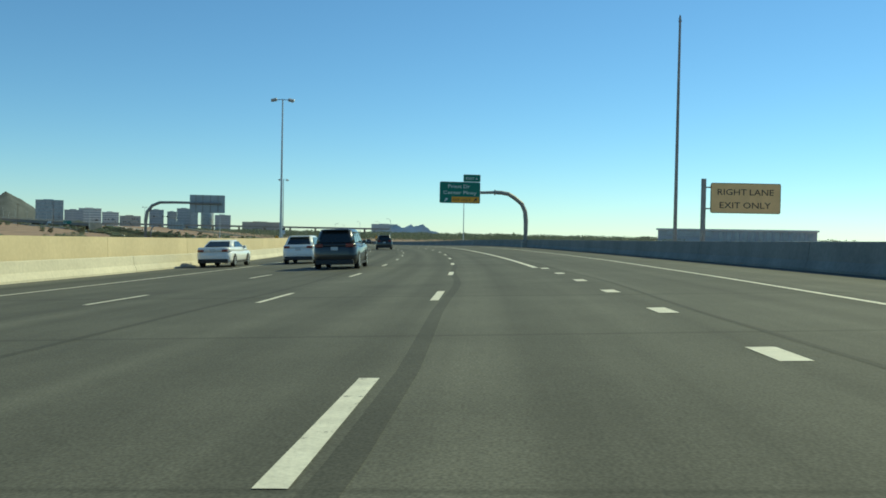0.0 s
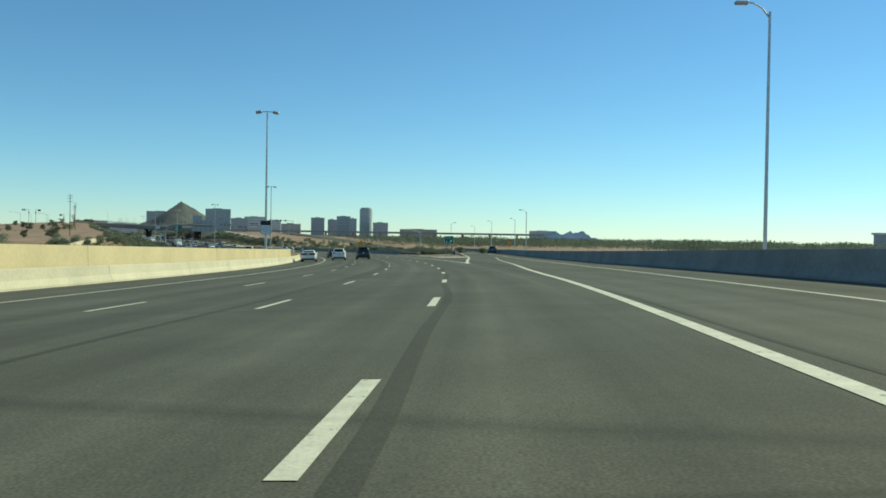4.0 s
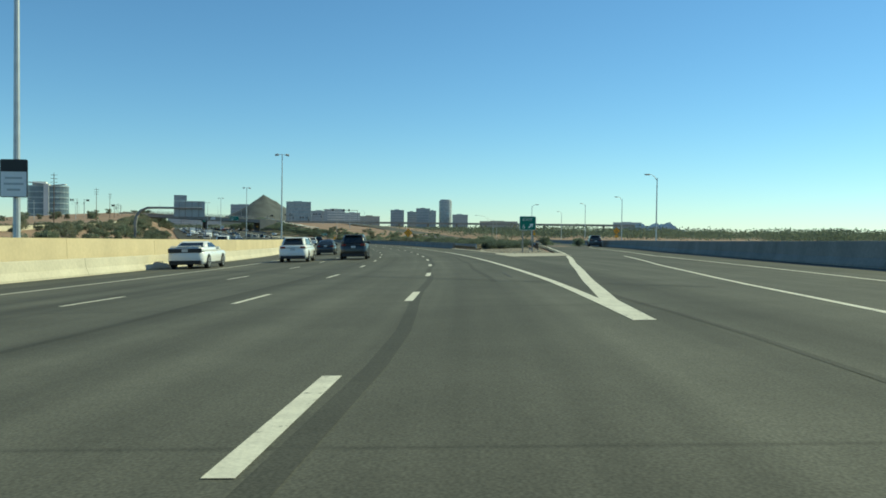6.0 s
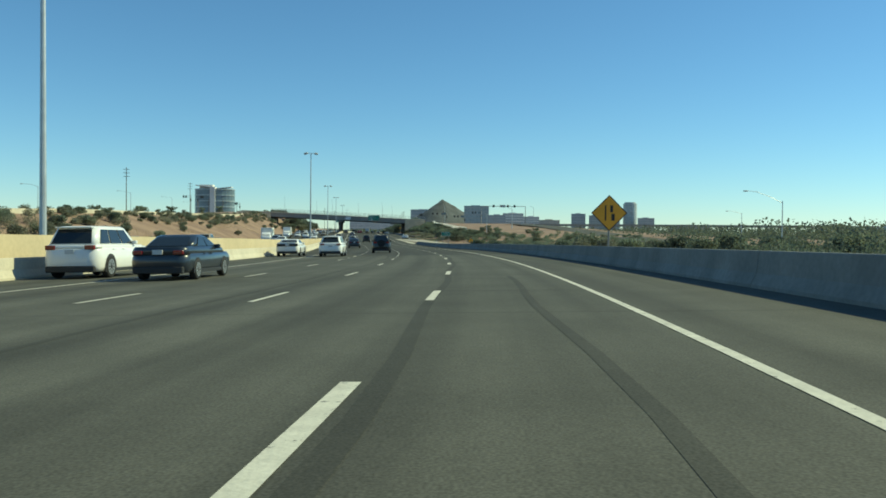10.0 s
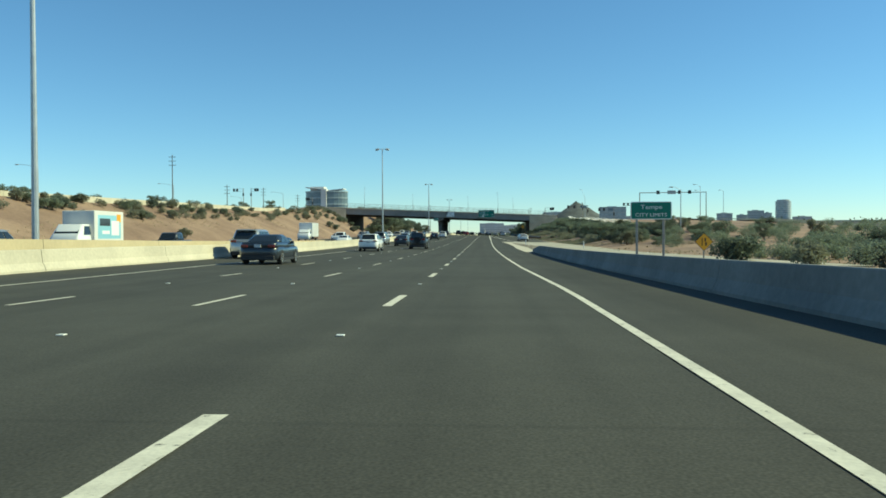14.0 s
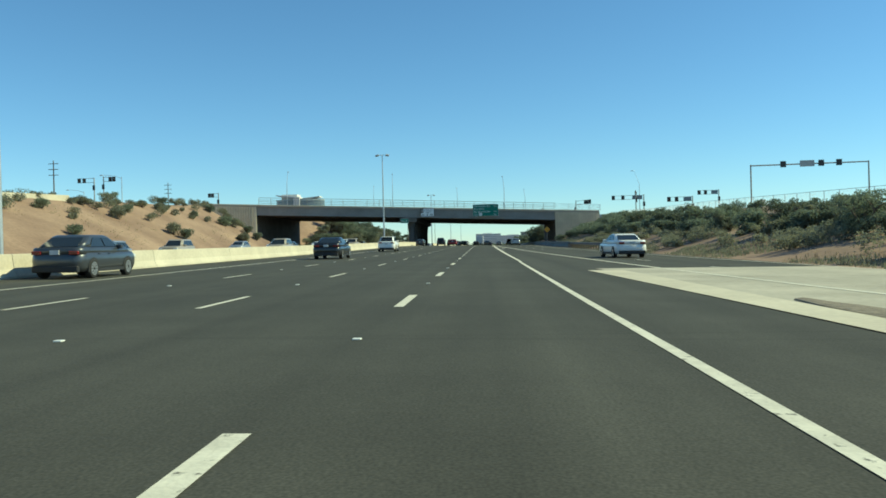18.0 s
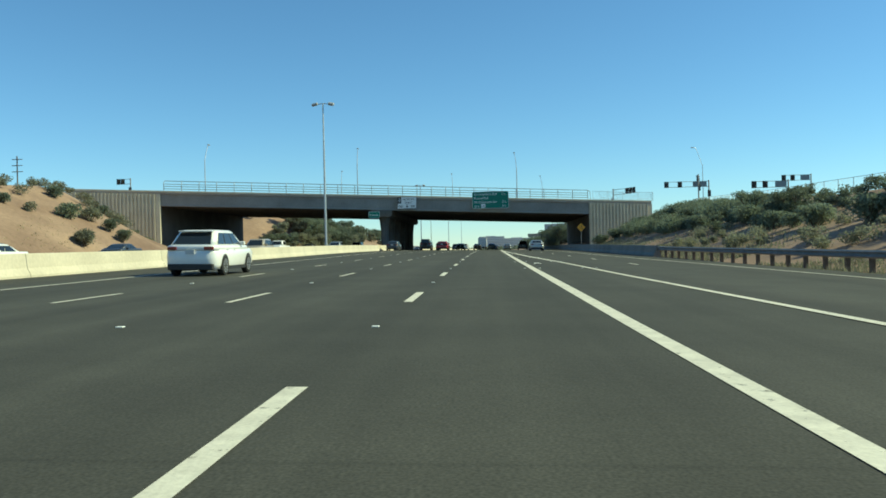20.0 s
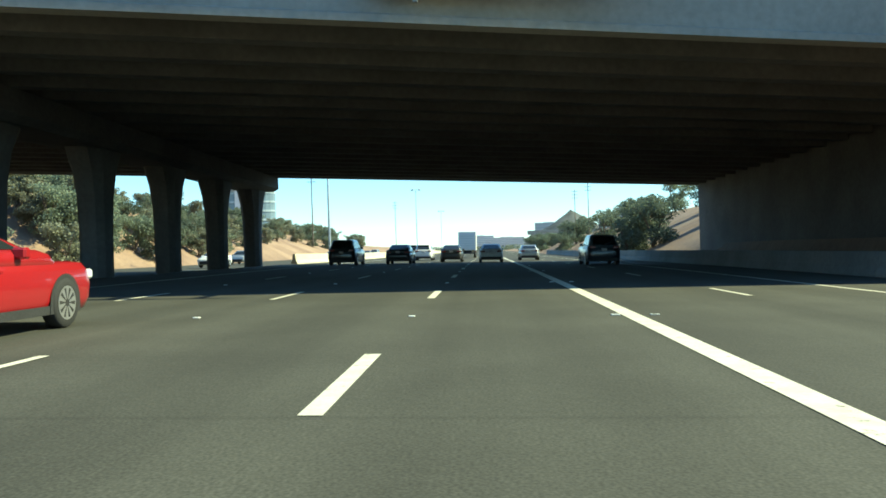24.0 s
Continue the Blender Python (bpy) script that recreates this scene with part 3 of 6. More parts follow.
tagged(ribbon("gore_apron", 241.5, 277.5, 1, lambda s: [(ap_in(s), 0.014), (ap_out(s), 0.014)], M["conc_ramp"]), "pale concrete apron at the exit gore", "pavement", kind="structure")
gs_in = along([(251, 6.7), (262, 6.25), (278, 6.3), (297, 6.8)])
gs_out = along([(254, 10.4), (263, 11.75), (282, 15.25), (300, 18.8)])
tagged(ribbon("gravel_strip", 251, 297, 2, lambda s: [(gs_in(s) + (gs_out(s) - gs_in(s)) * f, 0.004 + 0.16 * (1 - (2 * f - 1) ** 2) * (0.5 + noise.noise((s * 0.3, f * 4, 3))) * clamp((s - 253) / 10, 0, 1)) for f in (0, 0.15, 0.3, 0.5, 0.7, 0.85, 1)], M["gravel"]), "loose brown gravel and dirt in the exit gore", "ground", kind="structure")
onramp = tagged(ribbon("on_ramp", 470, 581, 3, lambda s: [(along([(470, 13.5), (500, 9.4), (511, 7.3), (560, 5.2), (582, 4.4), (600, 4.7), (657, 4.6)])(s), 0.005), (along([(470, 20), (520, 16.4), (555, 15.1), (577, 13.2), (612, 11.6), (640, 10.2), (657, 10)])(s), 0.005)], M["conc_ramp"]), "pale concrete on-ramp joining the freeway", "road", kind="structure")
ribbon("merge_line", 552, 657, 4, lambda s: [(along([(549, 9.2), (566, 7.6), (578, 6.9), (600, 6.0), (636, 4.8), (648, 4.5), (657, 4.22)])(s) + e, 0.012) for e in (-0.1, 0.1)], M["line"], onramp)
ribbon("edge_line", 560, 657, 4, lambda s: [(along([(557, 14.2), (583, 13.0), (612, 12.0), (657, 10.6)])(s) + e, 0.012) for e in (-0.07, 0.07)], M["line"], onramp)
for s0, d0 in ((579.2, 9.2), (591.4, 8.6)):
    ribbon("lane_dash", s0, s0 + 2.6, 1.3, lambda s: [(d0 - 0.1 * (s - s0) + e, 0.012) for e in (-0.06, 0.06)], M["line"], onramp)
# slab joints in the ramp's concrete
for i in range(13):
    s0 = 513 + 5.0 * i
    ribbon("slab_joint", s0, s0 + 0.035, 0.035, lambda s: [(along([(500, 9.4), (540, 8.7), (567, 6.5), (577, 5.6)])(s0) + q, 0.009) for q in (0.1, 3.0, 6.4)], M["conc_dark"], onramp)
tagged(ribbon("gutter_strip", 505, 579, 3, lambda s: [(along([(505, 4.7), (527, 4.55), (537, 4.8), (559, 4.65), (576, 4), (579, 3.84)])(s), 0.014), (along([(505, 5.3), (515, 6), (530, 6.3), (541, 5.95), (557, 5.5), (579, 5.1)])(s), 0.014)], M["conc"]), "cream concrete gutter strip along the on-ramp gore", "pavement", kind="structure")
gd_in = along([(502, 6.2), (508, 5.45), (515, 6.05), (530, 6.35), (541, 6), (557, 5.45), (564, 5.45)])
gd_out = along([(502, 9.3), (508, 7.7), (524, 8.2), (536, 8.6), (545, 8), (555, 7.2), (564, 5.8)])
tagged(ribbon("gore_dirt", 502, 564, 1.5, lambda s: [(gd_in(s) + 0.18 * noise.noise((s * 0.7, 1, 0)), 0.016)] + [(gd_in(s) + (gd_out(s) - gd_in(s)) * f, 0.02 + 0.05 * (1 - (2 * f - 1) ** 2) * (0.6 + noise.noise((s * 0.5, f * 3, 2)))) for f in (0.2, 0.4, 0.6, 0.8)] + [(gd_out(s) + 0.22 * noise.noise((s * 0.6, 5, 0)), 0.016)], M["gravel"]), "brown gravel and dirt between freeway and on-ramp", "ground", kind="structure")


OV, SK, OVW = 748.6, 0.18, 46.0      # near face, skew, width
SLOPE = -0.038


def ov(d, u, z):
    """Place on the overpass: d across the freeway, u metres past the near face, z over the deck's line."""
    s = OV + SK * d + u
    p = spot(s, d, 0)
    p.z = _elev[int(OV - S_MIN)] + 8.95 + SLOPE * wide(d) + z
    return p


def ov_bar(name, d0, d1, prof, parent, material, n=8, label=""):
    """Sweeps a closed profile of (u, z) across the freeway."""
    vs, fs = [], []
    k = len(prof)
    for i in range(n + 1):
        d = d0 + (d1 - d0) * i / n
        vs += [ov(d, u, z) for u, z in prof]
    for i in range(n):
        for j in range(k):
            a, b = i * k + j, i * k + (j + 1) % k
            fs.append((a, b, b + k, a + k))
    fs += [tuple(range(k))[::-1], tuple(range(n * k, n * k + k))]
    return mesh_obj(name, vs, fs, material, parent, label)


bridge = empty("overpass", None, label="grey concrete road overpass on flared columns with railing", category="bridge", kind="structure")
D_L, D_R = -48.6, 17.15
# deck, inner girders, pier and abutments take the colour with shade put in
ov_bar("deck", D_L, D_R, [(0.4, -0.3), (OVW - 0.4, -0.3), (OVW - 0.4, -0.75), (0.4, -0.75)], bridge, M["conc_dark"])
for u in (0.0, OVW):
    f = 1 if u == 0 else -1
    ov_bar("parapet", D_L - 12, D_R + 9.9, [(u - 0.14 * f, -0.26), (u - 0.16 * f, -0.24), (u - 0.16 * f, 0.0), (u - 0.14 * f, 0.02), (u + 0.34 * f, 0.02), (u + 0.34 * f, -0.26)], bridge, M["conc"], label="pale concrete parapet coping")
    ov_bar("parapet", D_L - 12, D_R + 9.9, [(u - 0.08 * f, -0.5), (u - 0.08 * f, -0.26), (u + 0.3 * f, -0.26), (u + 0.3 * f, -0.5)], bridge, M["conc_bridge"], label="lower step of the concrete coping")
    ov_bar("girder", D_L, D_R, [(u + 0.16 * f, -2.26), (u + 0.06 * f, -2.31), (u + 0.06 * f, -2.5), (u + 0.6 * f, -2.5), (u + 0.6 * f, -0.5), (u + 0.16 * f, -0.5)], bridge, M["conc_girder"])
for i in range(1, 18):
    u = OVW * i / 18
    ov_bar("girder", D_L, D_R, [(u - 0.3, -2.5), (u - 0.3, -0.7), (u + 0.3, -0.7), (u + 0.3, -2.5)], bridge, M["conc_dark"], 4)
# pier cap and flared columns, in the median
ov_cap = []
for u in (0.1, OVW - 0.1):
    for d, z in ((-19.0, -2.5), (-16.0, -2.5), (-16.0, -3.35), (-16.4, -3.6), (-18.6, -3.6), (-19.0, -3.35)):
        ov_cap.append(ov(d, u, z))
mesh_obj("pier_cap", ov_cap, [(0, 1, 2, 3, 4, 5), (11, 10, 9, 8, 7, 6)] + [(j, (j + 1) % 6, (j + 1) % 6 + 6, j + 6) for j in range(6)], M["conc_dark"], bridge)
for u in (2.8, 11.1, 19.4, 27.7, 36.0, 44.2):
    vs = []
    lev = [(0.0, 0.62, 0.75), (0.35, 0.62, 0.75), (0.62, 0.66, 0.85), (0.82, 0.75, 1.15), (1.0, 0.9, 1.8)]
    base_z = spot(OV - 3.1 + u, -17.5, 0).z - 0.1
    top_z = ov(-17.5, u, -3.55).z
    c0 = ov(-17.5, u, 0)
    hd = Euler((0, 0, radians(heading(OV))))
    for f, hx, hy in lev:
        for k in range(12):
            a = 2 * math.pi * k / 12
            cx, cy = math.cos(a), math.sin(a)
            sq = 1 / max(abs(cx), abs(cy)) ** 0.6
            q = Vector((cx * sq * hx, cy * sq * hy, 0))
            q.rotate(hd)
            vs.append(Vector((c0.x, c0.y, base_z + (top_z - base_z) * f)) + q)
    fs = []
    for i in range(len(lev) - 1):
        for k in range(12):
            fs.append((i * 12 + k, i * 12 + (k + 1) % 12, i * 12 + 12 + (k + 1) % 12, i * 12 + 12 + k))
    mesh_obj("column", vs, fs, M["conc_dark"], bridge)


def ov_wall(name, d0, d1, u0, u1, z_bot, z_top, parent, material, label=""):
    """An upright wall standing on the ground plane up to the deck's line."""
    vs = []
    for d, u in ((d0, u0), (d1, u0), (d1, u1), (d0, u1)):
        p = ov(d, u, z_top)
        g = spot(OV + SK * d + u, d, 0)
        vs += [Vector((p.x, p.y, g.z + z_bot)), p]
    return mesh_obj(name, vs, [(0, 2, 3, 1), (2, 4, 5, 3), (4, 6, 7, 5), (6, 0, 1, 7), (1, 3, 5, 7), (0, 6, 4, 2)], material, parent, label)


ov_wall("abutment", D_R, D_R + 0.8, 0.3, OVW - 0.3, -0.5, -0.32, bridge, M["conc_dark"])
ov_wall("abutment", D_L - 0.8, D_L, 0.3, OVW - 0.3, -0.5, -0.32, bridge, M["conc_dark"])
# ribbed wing walls
wing = empty("wing_wall", None, label="ribbed tan concrete wing wall of the overpass", category="wall", kind="structure")
ov_wall("panel", D_R - 0.05, D_R + 10, 0.0, 0.35, -0.5, -0.5, wing, M["conc"])
for i in range(18):
    d = D_R + 0.1 + i * 0.53
    ov_wall("rib", d, d + 0.24, -0.2, 0.02, -0.3, -0.62, wing, M["conc"])
wing2 = empty("wing_wall", None, label="ribbed tan concrete wing wall of the overpass", category="wall", kind="structure")
ov_wall("panel", D_L - 14, D_L + 0.05, 0.0, 0.35, -0.5, -0.5, wing2, M["conc"])
for i in range(26):
    d = D_L - 0.4 - i * 0.5
    ov_wall("rib", d, d + 0.22, -0.2, 0.02, -0.3, -0.6, wing2, M["conc"])
ov_wall("corner_post", D_L, D_L + 0.5, -0.12, 0.3, -0.3, -0.5, wing2, M["conc"], "sunlit pale corner post")
# pedestrian railing on the near and far parapet
for u in (0.1, OVW - 0.1):
    rail = empty("pedestrian_railing", None, label="grey steel pedestrian railing with curved posts on the overpass", category="railing", group="overpass railings")
    n = 27
    for i in range(n + 1):
        d = D_L + 1 + (D_R - D_L - 1.2) * i / n
        bmr = tube(bmesh.new(), [ov(d, u, 0.0), ov(d, u, 0.7), ov(d, u, 1.2), ov(d, u + 0.12, 1.5), ov(d, u + 0.3, 1.65)], 0.05, n=6)
        part("post", bmr, M["rust_steel"], rail)
    for z in (0.35, 0.75, 1.12):
        part("bar", tube(bmesh.new(), [ov(D_L + 1 + (D_R - D_L - 1.2) * i / 12, u + (0.02 if z > 1 else 0), z) for i in range(13)], 0.0456, n=5), M["rust_steel"], rail)
    part("top_bar", tube(bmesh.new(), [ov(D_L + 1 + (D_R - D_L - 1.2) * i / 12, u + 0.3, 1.65) for i in range(13)] + [ov(D_R + 0.15, u + 0.2, 1.45), ov(D_R + 0.2, u, 0.9), ov(D_R + 0.2, u, 0)], 0.055, n=5), M["rust_steel"], rail)
# chain-link fence over the right wing wall
fence = empty("chain_link_fence", None, label="grey chain-link fence above the wing wall", category="fence")
for i in range(5):
    part("post", tube(bmesh.new(), [ov(D_R + 0.6 + i * 2.4, 0.15, 0), ov(D_R + 0.6 + i * 2.4, 0.15, 1.5)], 0.03, n=5), M["steel"], fence)
for z in (0.1, 1.48):
    part("rail", tube(bmesh.new(), [ov(D_R + 0.6, 0.15, z), ov(D_R + 10.2, 0.15, z)], 0.025, n=5), M["steel"], fence)
bmf = bmesh.new()
for i in range(64):
    d = D_R + 0.6 + i * 0.15
    for a, b in ((0.1, 1.48), (1.48, 0.1)):
        d2 = min(D_R + 10.2, d + 1.2)
        va, vb = ov(d, 0.15, a), ov(d2, 0.15, b)
        tube(bmf, [va, vb], 0.006, n=3, cap=False)
part("mesh", bmf, M["steel"], fence)


# ---- tall lights on the median ----
def median_light():
    root = empty("median_light_pole", None, label="tall tapered steel light pole with two floodlights on the median", category="light pole", group="median light poles")
    part("pole", tube(bmesh.new(), [(0, 0, 0.8), (0, 0, 6), (0, 0, 12), (0, 0, 17.2)], 0.15, 0.08, 10), M["steel"], root)
    b = bmesh.new()
    box(b, -0.3, 0.3, -0.3, 0.3, 0.0, 0.8, 0.04)
    part("pedestal", b, M["conc"], root)
    part("cross_arm", tube(bmesh.new(), [(-0.75, 0, 17.1), (0, 0, 17.18), (0.75, 0, 17.1)], 0.045, n=6), M["steel"], root)
    for sx in (-1, 1):
        b = bmesh.new()
        box(b, -0.34, 0.34, -0.26, 0.26, -0.14, 0.14, 0.05)
        bmesh.ops.transform(b, matrix=pose(sx * 0.95, 0, 17.1, 20, sx * 12, 0), verts=b.verts)
        head = part("floodlight", b, M["signback"], root)
        b = bmesh.new()
        box(b, -0.28, 0.28, -0.2, 0.2, -0.165, -0.142)
        bmesh.ops.transform(b, matrix=pose(sx * 0.95, 0, 17.1, 20, sx * 12, 0), verts=b.verts)
        part("lens", b, M["white"], head)
    return root


ml = median_light()
ml.matrix_basis = stand(-30.5, -18.1)
for s in (92.5, 215.4, 338.0, 460.6, 580.0, 702.3, 823.7, 945.6, 1067.5):
    copy_thing(ml, stand(s, -18.1))


def mast_light(h, reach, label, lean=False, rise=0.4):
    root = empty("street_light", None, label=label, category="street light", group="roadside street lights")
    part("pole", tube(bmesh.new(), [(0, 0, 0), (0, 0, h * 0.5), (0, 0, h)], 0.1, 0.06, 8), M["steel"], root)
    part("arm", tube(bmesh.new(), [(0, 0, h - 0.3), (-reach * 0.35, 0, h + 0.4 * rise), (-reach * 0.75, 0, h + 0.92 * rise), (-reach, 0, h + rise)], 0.04, 0.03, 6), M["steel"], root)
    b = bmesh.new()
    box(b, -reach - 0.6, -reach, -0.14, 0.14, h + rise - 0.1, h + rise + 0.06, 0.04)
    part("lamp_head", b, M["signback"], root)
    part("base", tube(bmesh.new(), [(0, 0, 0), (0, 0, 0.25)], 0.22, 0.2, 8), M["conc_grey"], root)
    return root

# ---- far away ----
def bearing(right, dist, t_s=244.0, z=0.0):
    """A far place by its angle (degrees right of the freeway's line at s = 244)."""
    a = radians(heading(t_s) - right)
    p = spot(t_s, 0, 0)
    return Vector((p.x - math.sin(a) * dist, p.y + math.cos(a) * dist, z))


def building(x0, x1, top, dist, wall_m, pane_m, label, floors=None, base=-10.0, depth=None):
    """A block between two bearings, with storeys of real window recesses on the two near faces."""
    a, b = bearing(x0, dist), bearing(x1, dist)
    w = (b - a).length
    dep = depth or w * 0.8
    mid = (a + b) / 2
    ang = math.atan2((b - a).y, (b - a).x)
    root = empty("office_building", Matrix.Translation((mid.x, mid.y, base)) @ Matrix.Rotation(ang, 4, "Z"), label=label, category="building", group="downtown buildings")
    hgt = top - base
    bm = bmesh.new()
    box(bm, -w / 2, w / 2, 0, dep, 0, hgt)
    part("wall", bm, wall_m, root)
    bm = bmesh.new()
    box(bm, -w / 2 - 0.6, w / 2 + 0.6, -0.6, dep + 0.6, hgt, hgt + 1.4)
    part("roof", bm, wall_m, root)
    bm = bmesh.new()
    box(bm, -w * 0.22, w * 0.15, dep * 0.3, dep * 0.7, hgt + 1.4, hgt + 4.5)
    part("plant_room", bm, wall_m, root)
    n = floors or max(2, int(hgt / 4.2))
    cols = max(3, int(w / 7))
    for i in range(n):
        z0 = hgt * (i + 0.3) / n
        z1 = hgt * (i + 0.8) / n
        bm = bmesh.new()
        box(bm, -w / 2 + 1, w / 2 - 1, -0.35, 0.1, z0, z1)
        part("window_band", bm, pane_m, root)
        bm = bmesh.new()
        box(bm, -w / 2 - 0.35, -w / 2 + 0.1, 1, dep - 1, z0, z1)
        part("window_band", bm, pane_m, root)
    for k in range(1, cols):
        bm = bmesh.new()
        c0 = -w / 2 + w * k / cols
        box(bm, c0 - w * 0.1 / cols, c0 + w * 0.1 / cols, -0.6, 0.0, 0, hgt)
        part("mullion", bm, wall_m, root)
    return root


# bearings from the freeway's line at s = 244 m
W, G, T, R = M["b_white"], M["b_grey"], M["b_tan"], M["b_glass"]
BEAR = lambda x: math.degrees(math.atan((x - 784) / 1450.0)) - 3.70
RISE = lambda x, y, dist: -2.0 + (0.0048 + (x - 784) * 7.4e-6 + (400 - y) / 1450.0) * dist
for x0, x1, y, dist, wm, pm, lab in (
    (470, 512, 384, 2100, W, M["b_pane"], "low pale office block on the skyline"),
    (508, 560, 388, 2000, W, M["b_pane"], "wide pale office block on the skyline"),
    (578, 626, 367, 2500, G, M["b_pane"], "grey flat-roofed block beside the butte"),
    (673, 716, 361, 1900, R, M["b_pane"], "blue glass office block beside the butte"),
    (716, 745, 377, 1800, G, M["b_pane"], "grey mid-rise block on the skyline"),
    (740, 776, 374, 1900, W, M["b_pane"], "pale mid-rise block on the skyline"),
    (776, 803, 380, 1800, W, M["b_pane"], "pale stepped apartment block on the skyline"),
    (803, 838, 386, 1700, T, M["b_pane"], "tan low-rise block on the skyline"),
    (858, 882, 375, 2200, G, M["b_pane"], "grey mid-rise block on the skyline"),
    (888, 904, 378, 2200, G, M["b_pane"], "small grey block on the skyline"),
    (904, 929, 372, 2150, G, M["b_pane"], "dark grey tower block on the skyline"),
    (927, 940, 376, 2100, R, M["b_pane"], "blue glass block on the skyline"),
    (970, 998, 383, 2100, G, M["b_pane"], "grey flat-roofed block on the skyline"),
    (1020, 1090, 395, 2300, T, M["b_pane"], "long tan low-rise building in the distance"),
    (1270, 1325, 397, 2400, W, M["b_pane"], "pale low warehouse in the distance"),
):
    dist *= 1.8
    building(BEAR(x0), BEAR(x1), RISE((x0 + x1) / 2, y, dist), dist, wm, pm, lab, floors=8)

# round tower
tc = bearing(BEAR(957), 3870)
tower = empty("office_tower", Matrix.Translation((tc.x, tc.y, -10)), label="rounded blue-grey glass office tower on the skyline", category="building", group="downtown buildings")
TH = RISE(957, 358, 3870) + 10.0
part("wall", tube(bmesh.new(), [(0, 0, 0), (0, 0, TH)], 30.6, 30.6, 20), M["b_glass"], tower)
part("roof", tube(bmesh.new(), [(0, 0, TH), (0, 0, TH + 6)], 25, 25, 16), M["b_grey"], tower)
for i in range(18):
    z = TH * (i + 0.75) / 18.5
    part("floor_band", tube(bmesh.new(), [(0, 0, z), (0, 0, z + 2.2)], 31.1, 31.1, 20), M["b_grey"], tower)

# curved blue glass office building above the left bank
cb = empty("glass_office", Matrix.Translation((-915, 1041, -10)) @ Matrix.Rotation(radians(heading(1340)), 4, "Z") @ Matrix.Diagonal((0.92, 0.92, 1.08, 1)), label="curved blue glass office building with a pale stair core", category="building", group="downtown buildings")
for i in range(8):
    ring = [[(28 * math.cos(a), -6 + 16 * math.sin(a) + (0.4 if k == 0 else 0), 7 * i + z) for a in [2 * math.pi * q / 28 for q in range(28)]] for k, z in ((0, 0), (0, 5.6))]
    bm = bmesh.new()
    rs = [[bm.verts.new(p) for p in rr] for rr in ring]
    for q in range(28):
        bm.faces.new((rs[0][q], rs[0][(q + 1) % 28], rs[1][(q + 1) % 28], rs[1][q]))
    part("glass_band", bm, M["b_blue"], cb)
    bm = bmesh.new()
    tube(bm, [(0, 0, 0), (0, 0, 1.4)], 1, 1, 28)
    bmesh.ops.transform(bm, matrix=Matrix.Translation((0, -6, 7 * i + 5.6)) @ Matrix.Diagonal((28.4, 16.4, 1, 1)), verts=bm.verts)
    part("floor_band", bm, M["b_glass"], cb)
for x0, x1, y0, y1, z0, z1 in ((-25, -3, -20, -4, 59.6, 57.2), (4, 24, -16, 2, 56.2, 57.8)):
    bm = bmesh.new()
    box(bm, x0, x1, y0, y1, 0, 0.9)
    for v in bm.verts:
        v.co.z += z0 + (z1 - z0) * (v.co.x - x0) / (x1 - x0)
    part("roof_wing", bm, M["b_white"], cb)
bm = bmesh.new()
box(bm, -4, 3, -24, -8, 0, 58)
part("stair_core", bm, M["b_white"], cb)
bm = bmesh.new()
box(bm, -20, -2, -14, 4, 56, 61)
part("plant_room", bm, M["b_white"], cb)

# long low building beyond the right parapet
lb = empty("long_hall", Matrix.Translation((310, 1072, -10)) @ Matrix.Rotation(radians(-16), 4, "Z") @ Matrix.Diagonal((2.24, 2.0, 1.45, 1)), label="long pale hall with a row of tall dark openings", category="building")
bm = bmesh.new()
box(bm, -43, 43, 0, 26, 0, 14.5)
part("wall", bm, M["b_grey"], lb)
bm = bmesh.new()
box(bm, -44, 44, -1, 27, 14.5, 16)
part("roof", bm, M["b_white"], lb)
bm = bmesh.new()
box(bm, -42, -12, -0.4, 0.1, 9.5, 14)
part("window_band", bm, M["b_pane"], lb)
for i in range(12):
    bm = bmesh.new()
    box(bm, -9 + i * 4.3, -6.3 + i * 4.3, -0.4, 0.1, 3, 13.2)
    part("opening", bm, M["b_pane"], lb)

# butte
bc = Vector((-2279.0, 3706.0, -14.0))
bv, bf = [], []
for i in range(15):
    for k in range(36):
        a = 2 * math.pi * k / 36
        f = i / 14
        r = 307 * (1 - f) ** 1.0 * (1 + 0.22 * noise.noise((math.cos(a) * 1.5, math.sin(a) * 1.5, f * 2))) * (1 + 0.35 * max(0, math.cos(a + 0.6)))
        z = 171 * f ** 1.05 * (1 + 0.05 * noise.noise((k * 0.5, i * 0.7, 3)))
        bv.append(bc + Vector((r * math.cos(a) * 0.8, r * math.sin(a), z)))
for i in range(14):
    for k in range(36):
        bf.append((i * 36 + k, i * 36 + (k + 1) % 36, i * 36 + 36 + (k + 1) % 36, i * 36 + 36 + k))
tagged(mesh_obj("butte", bv, bf, M["rock"], smooth=True), "small pointed rocky brown butte behind downtown", "hill", kind="structure")


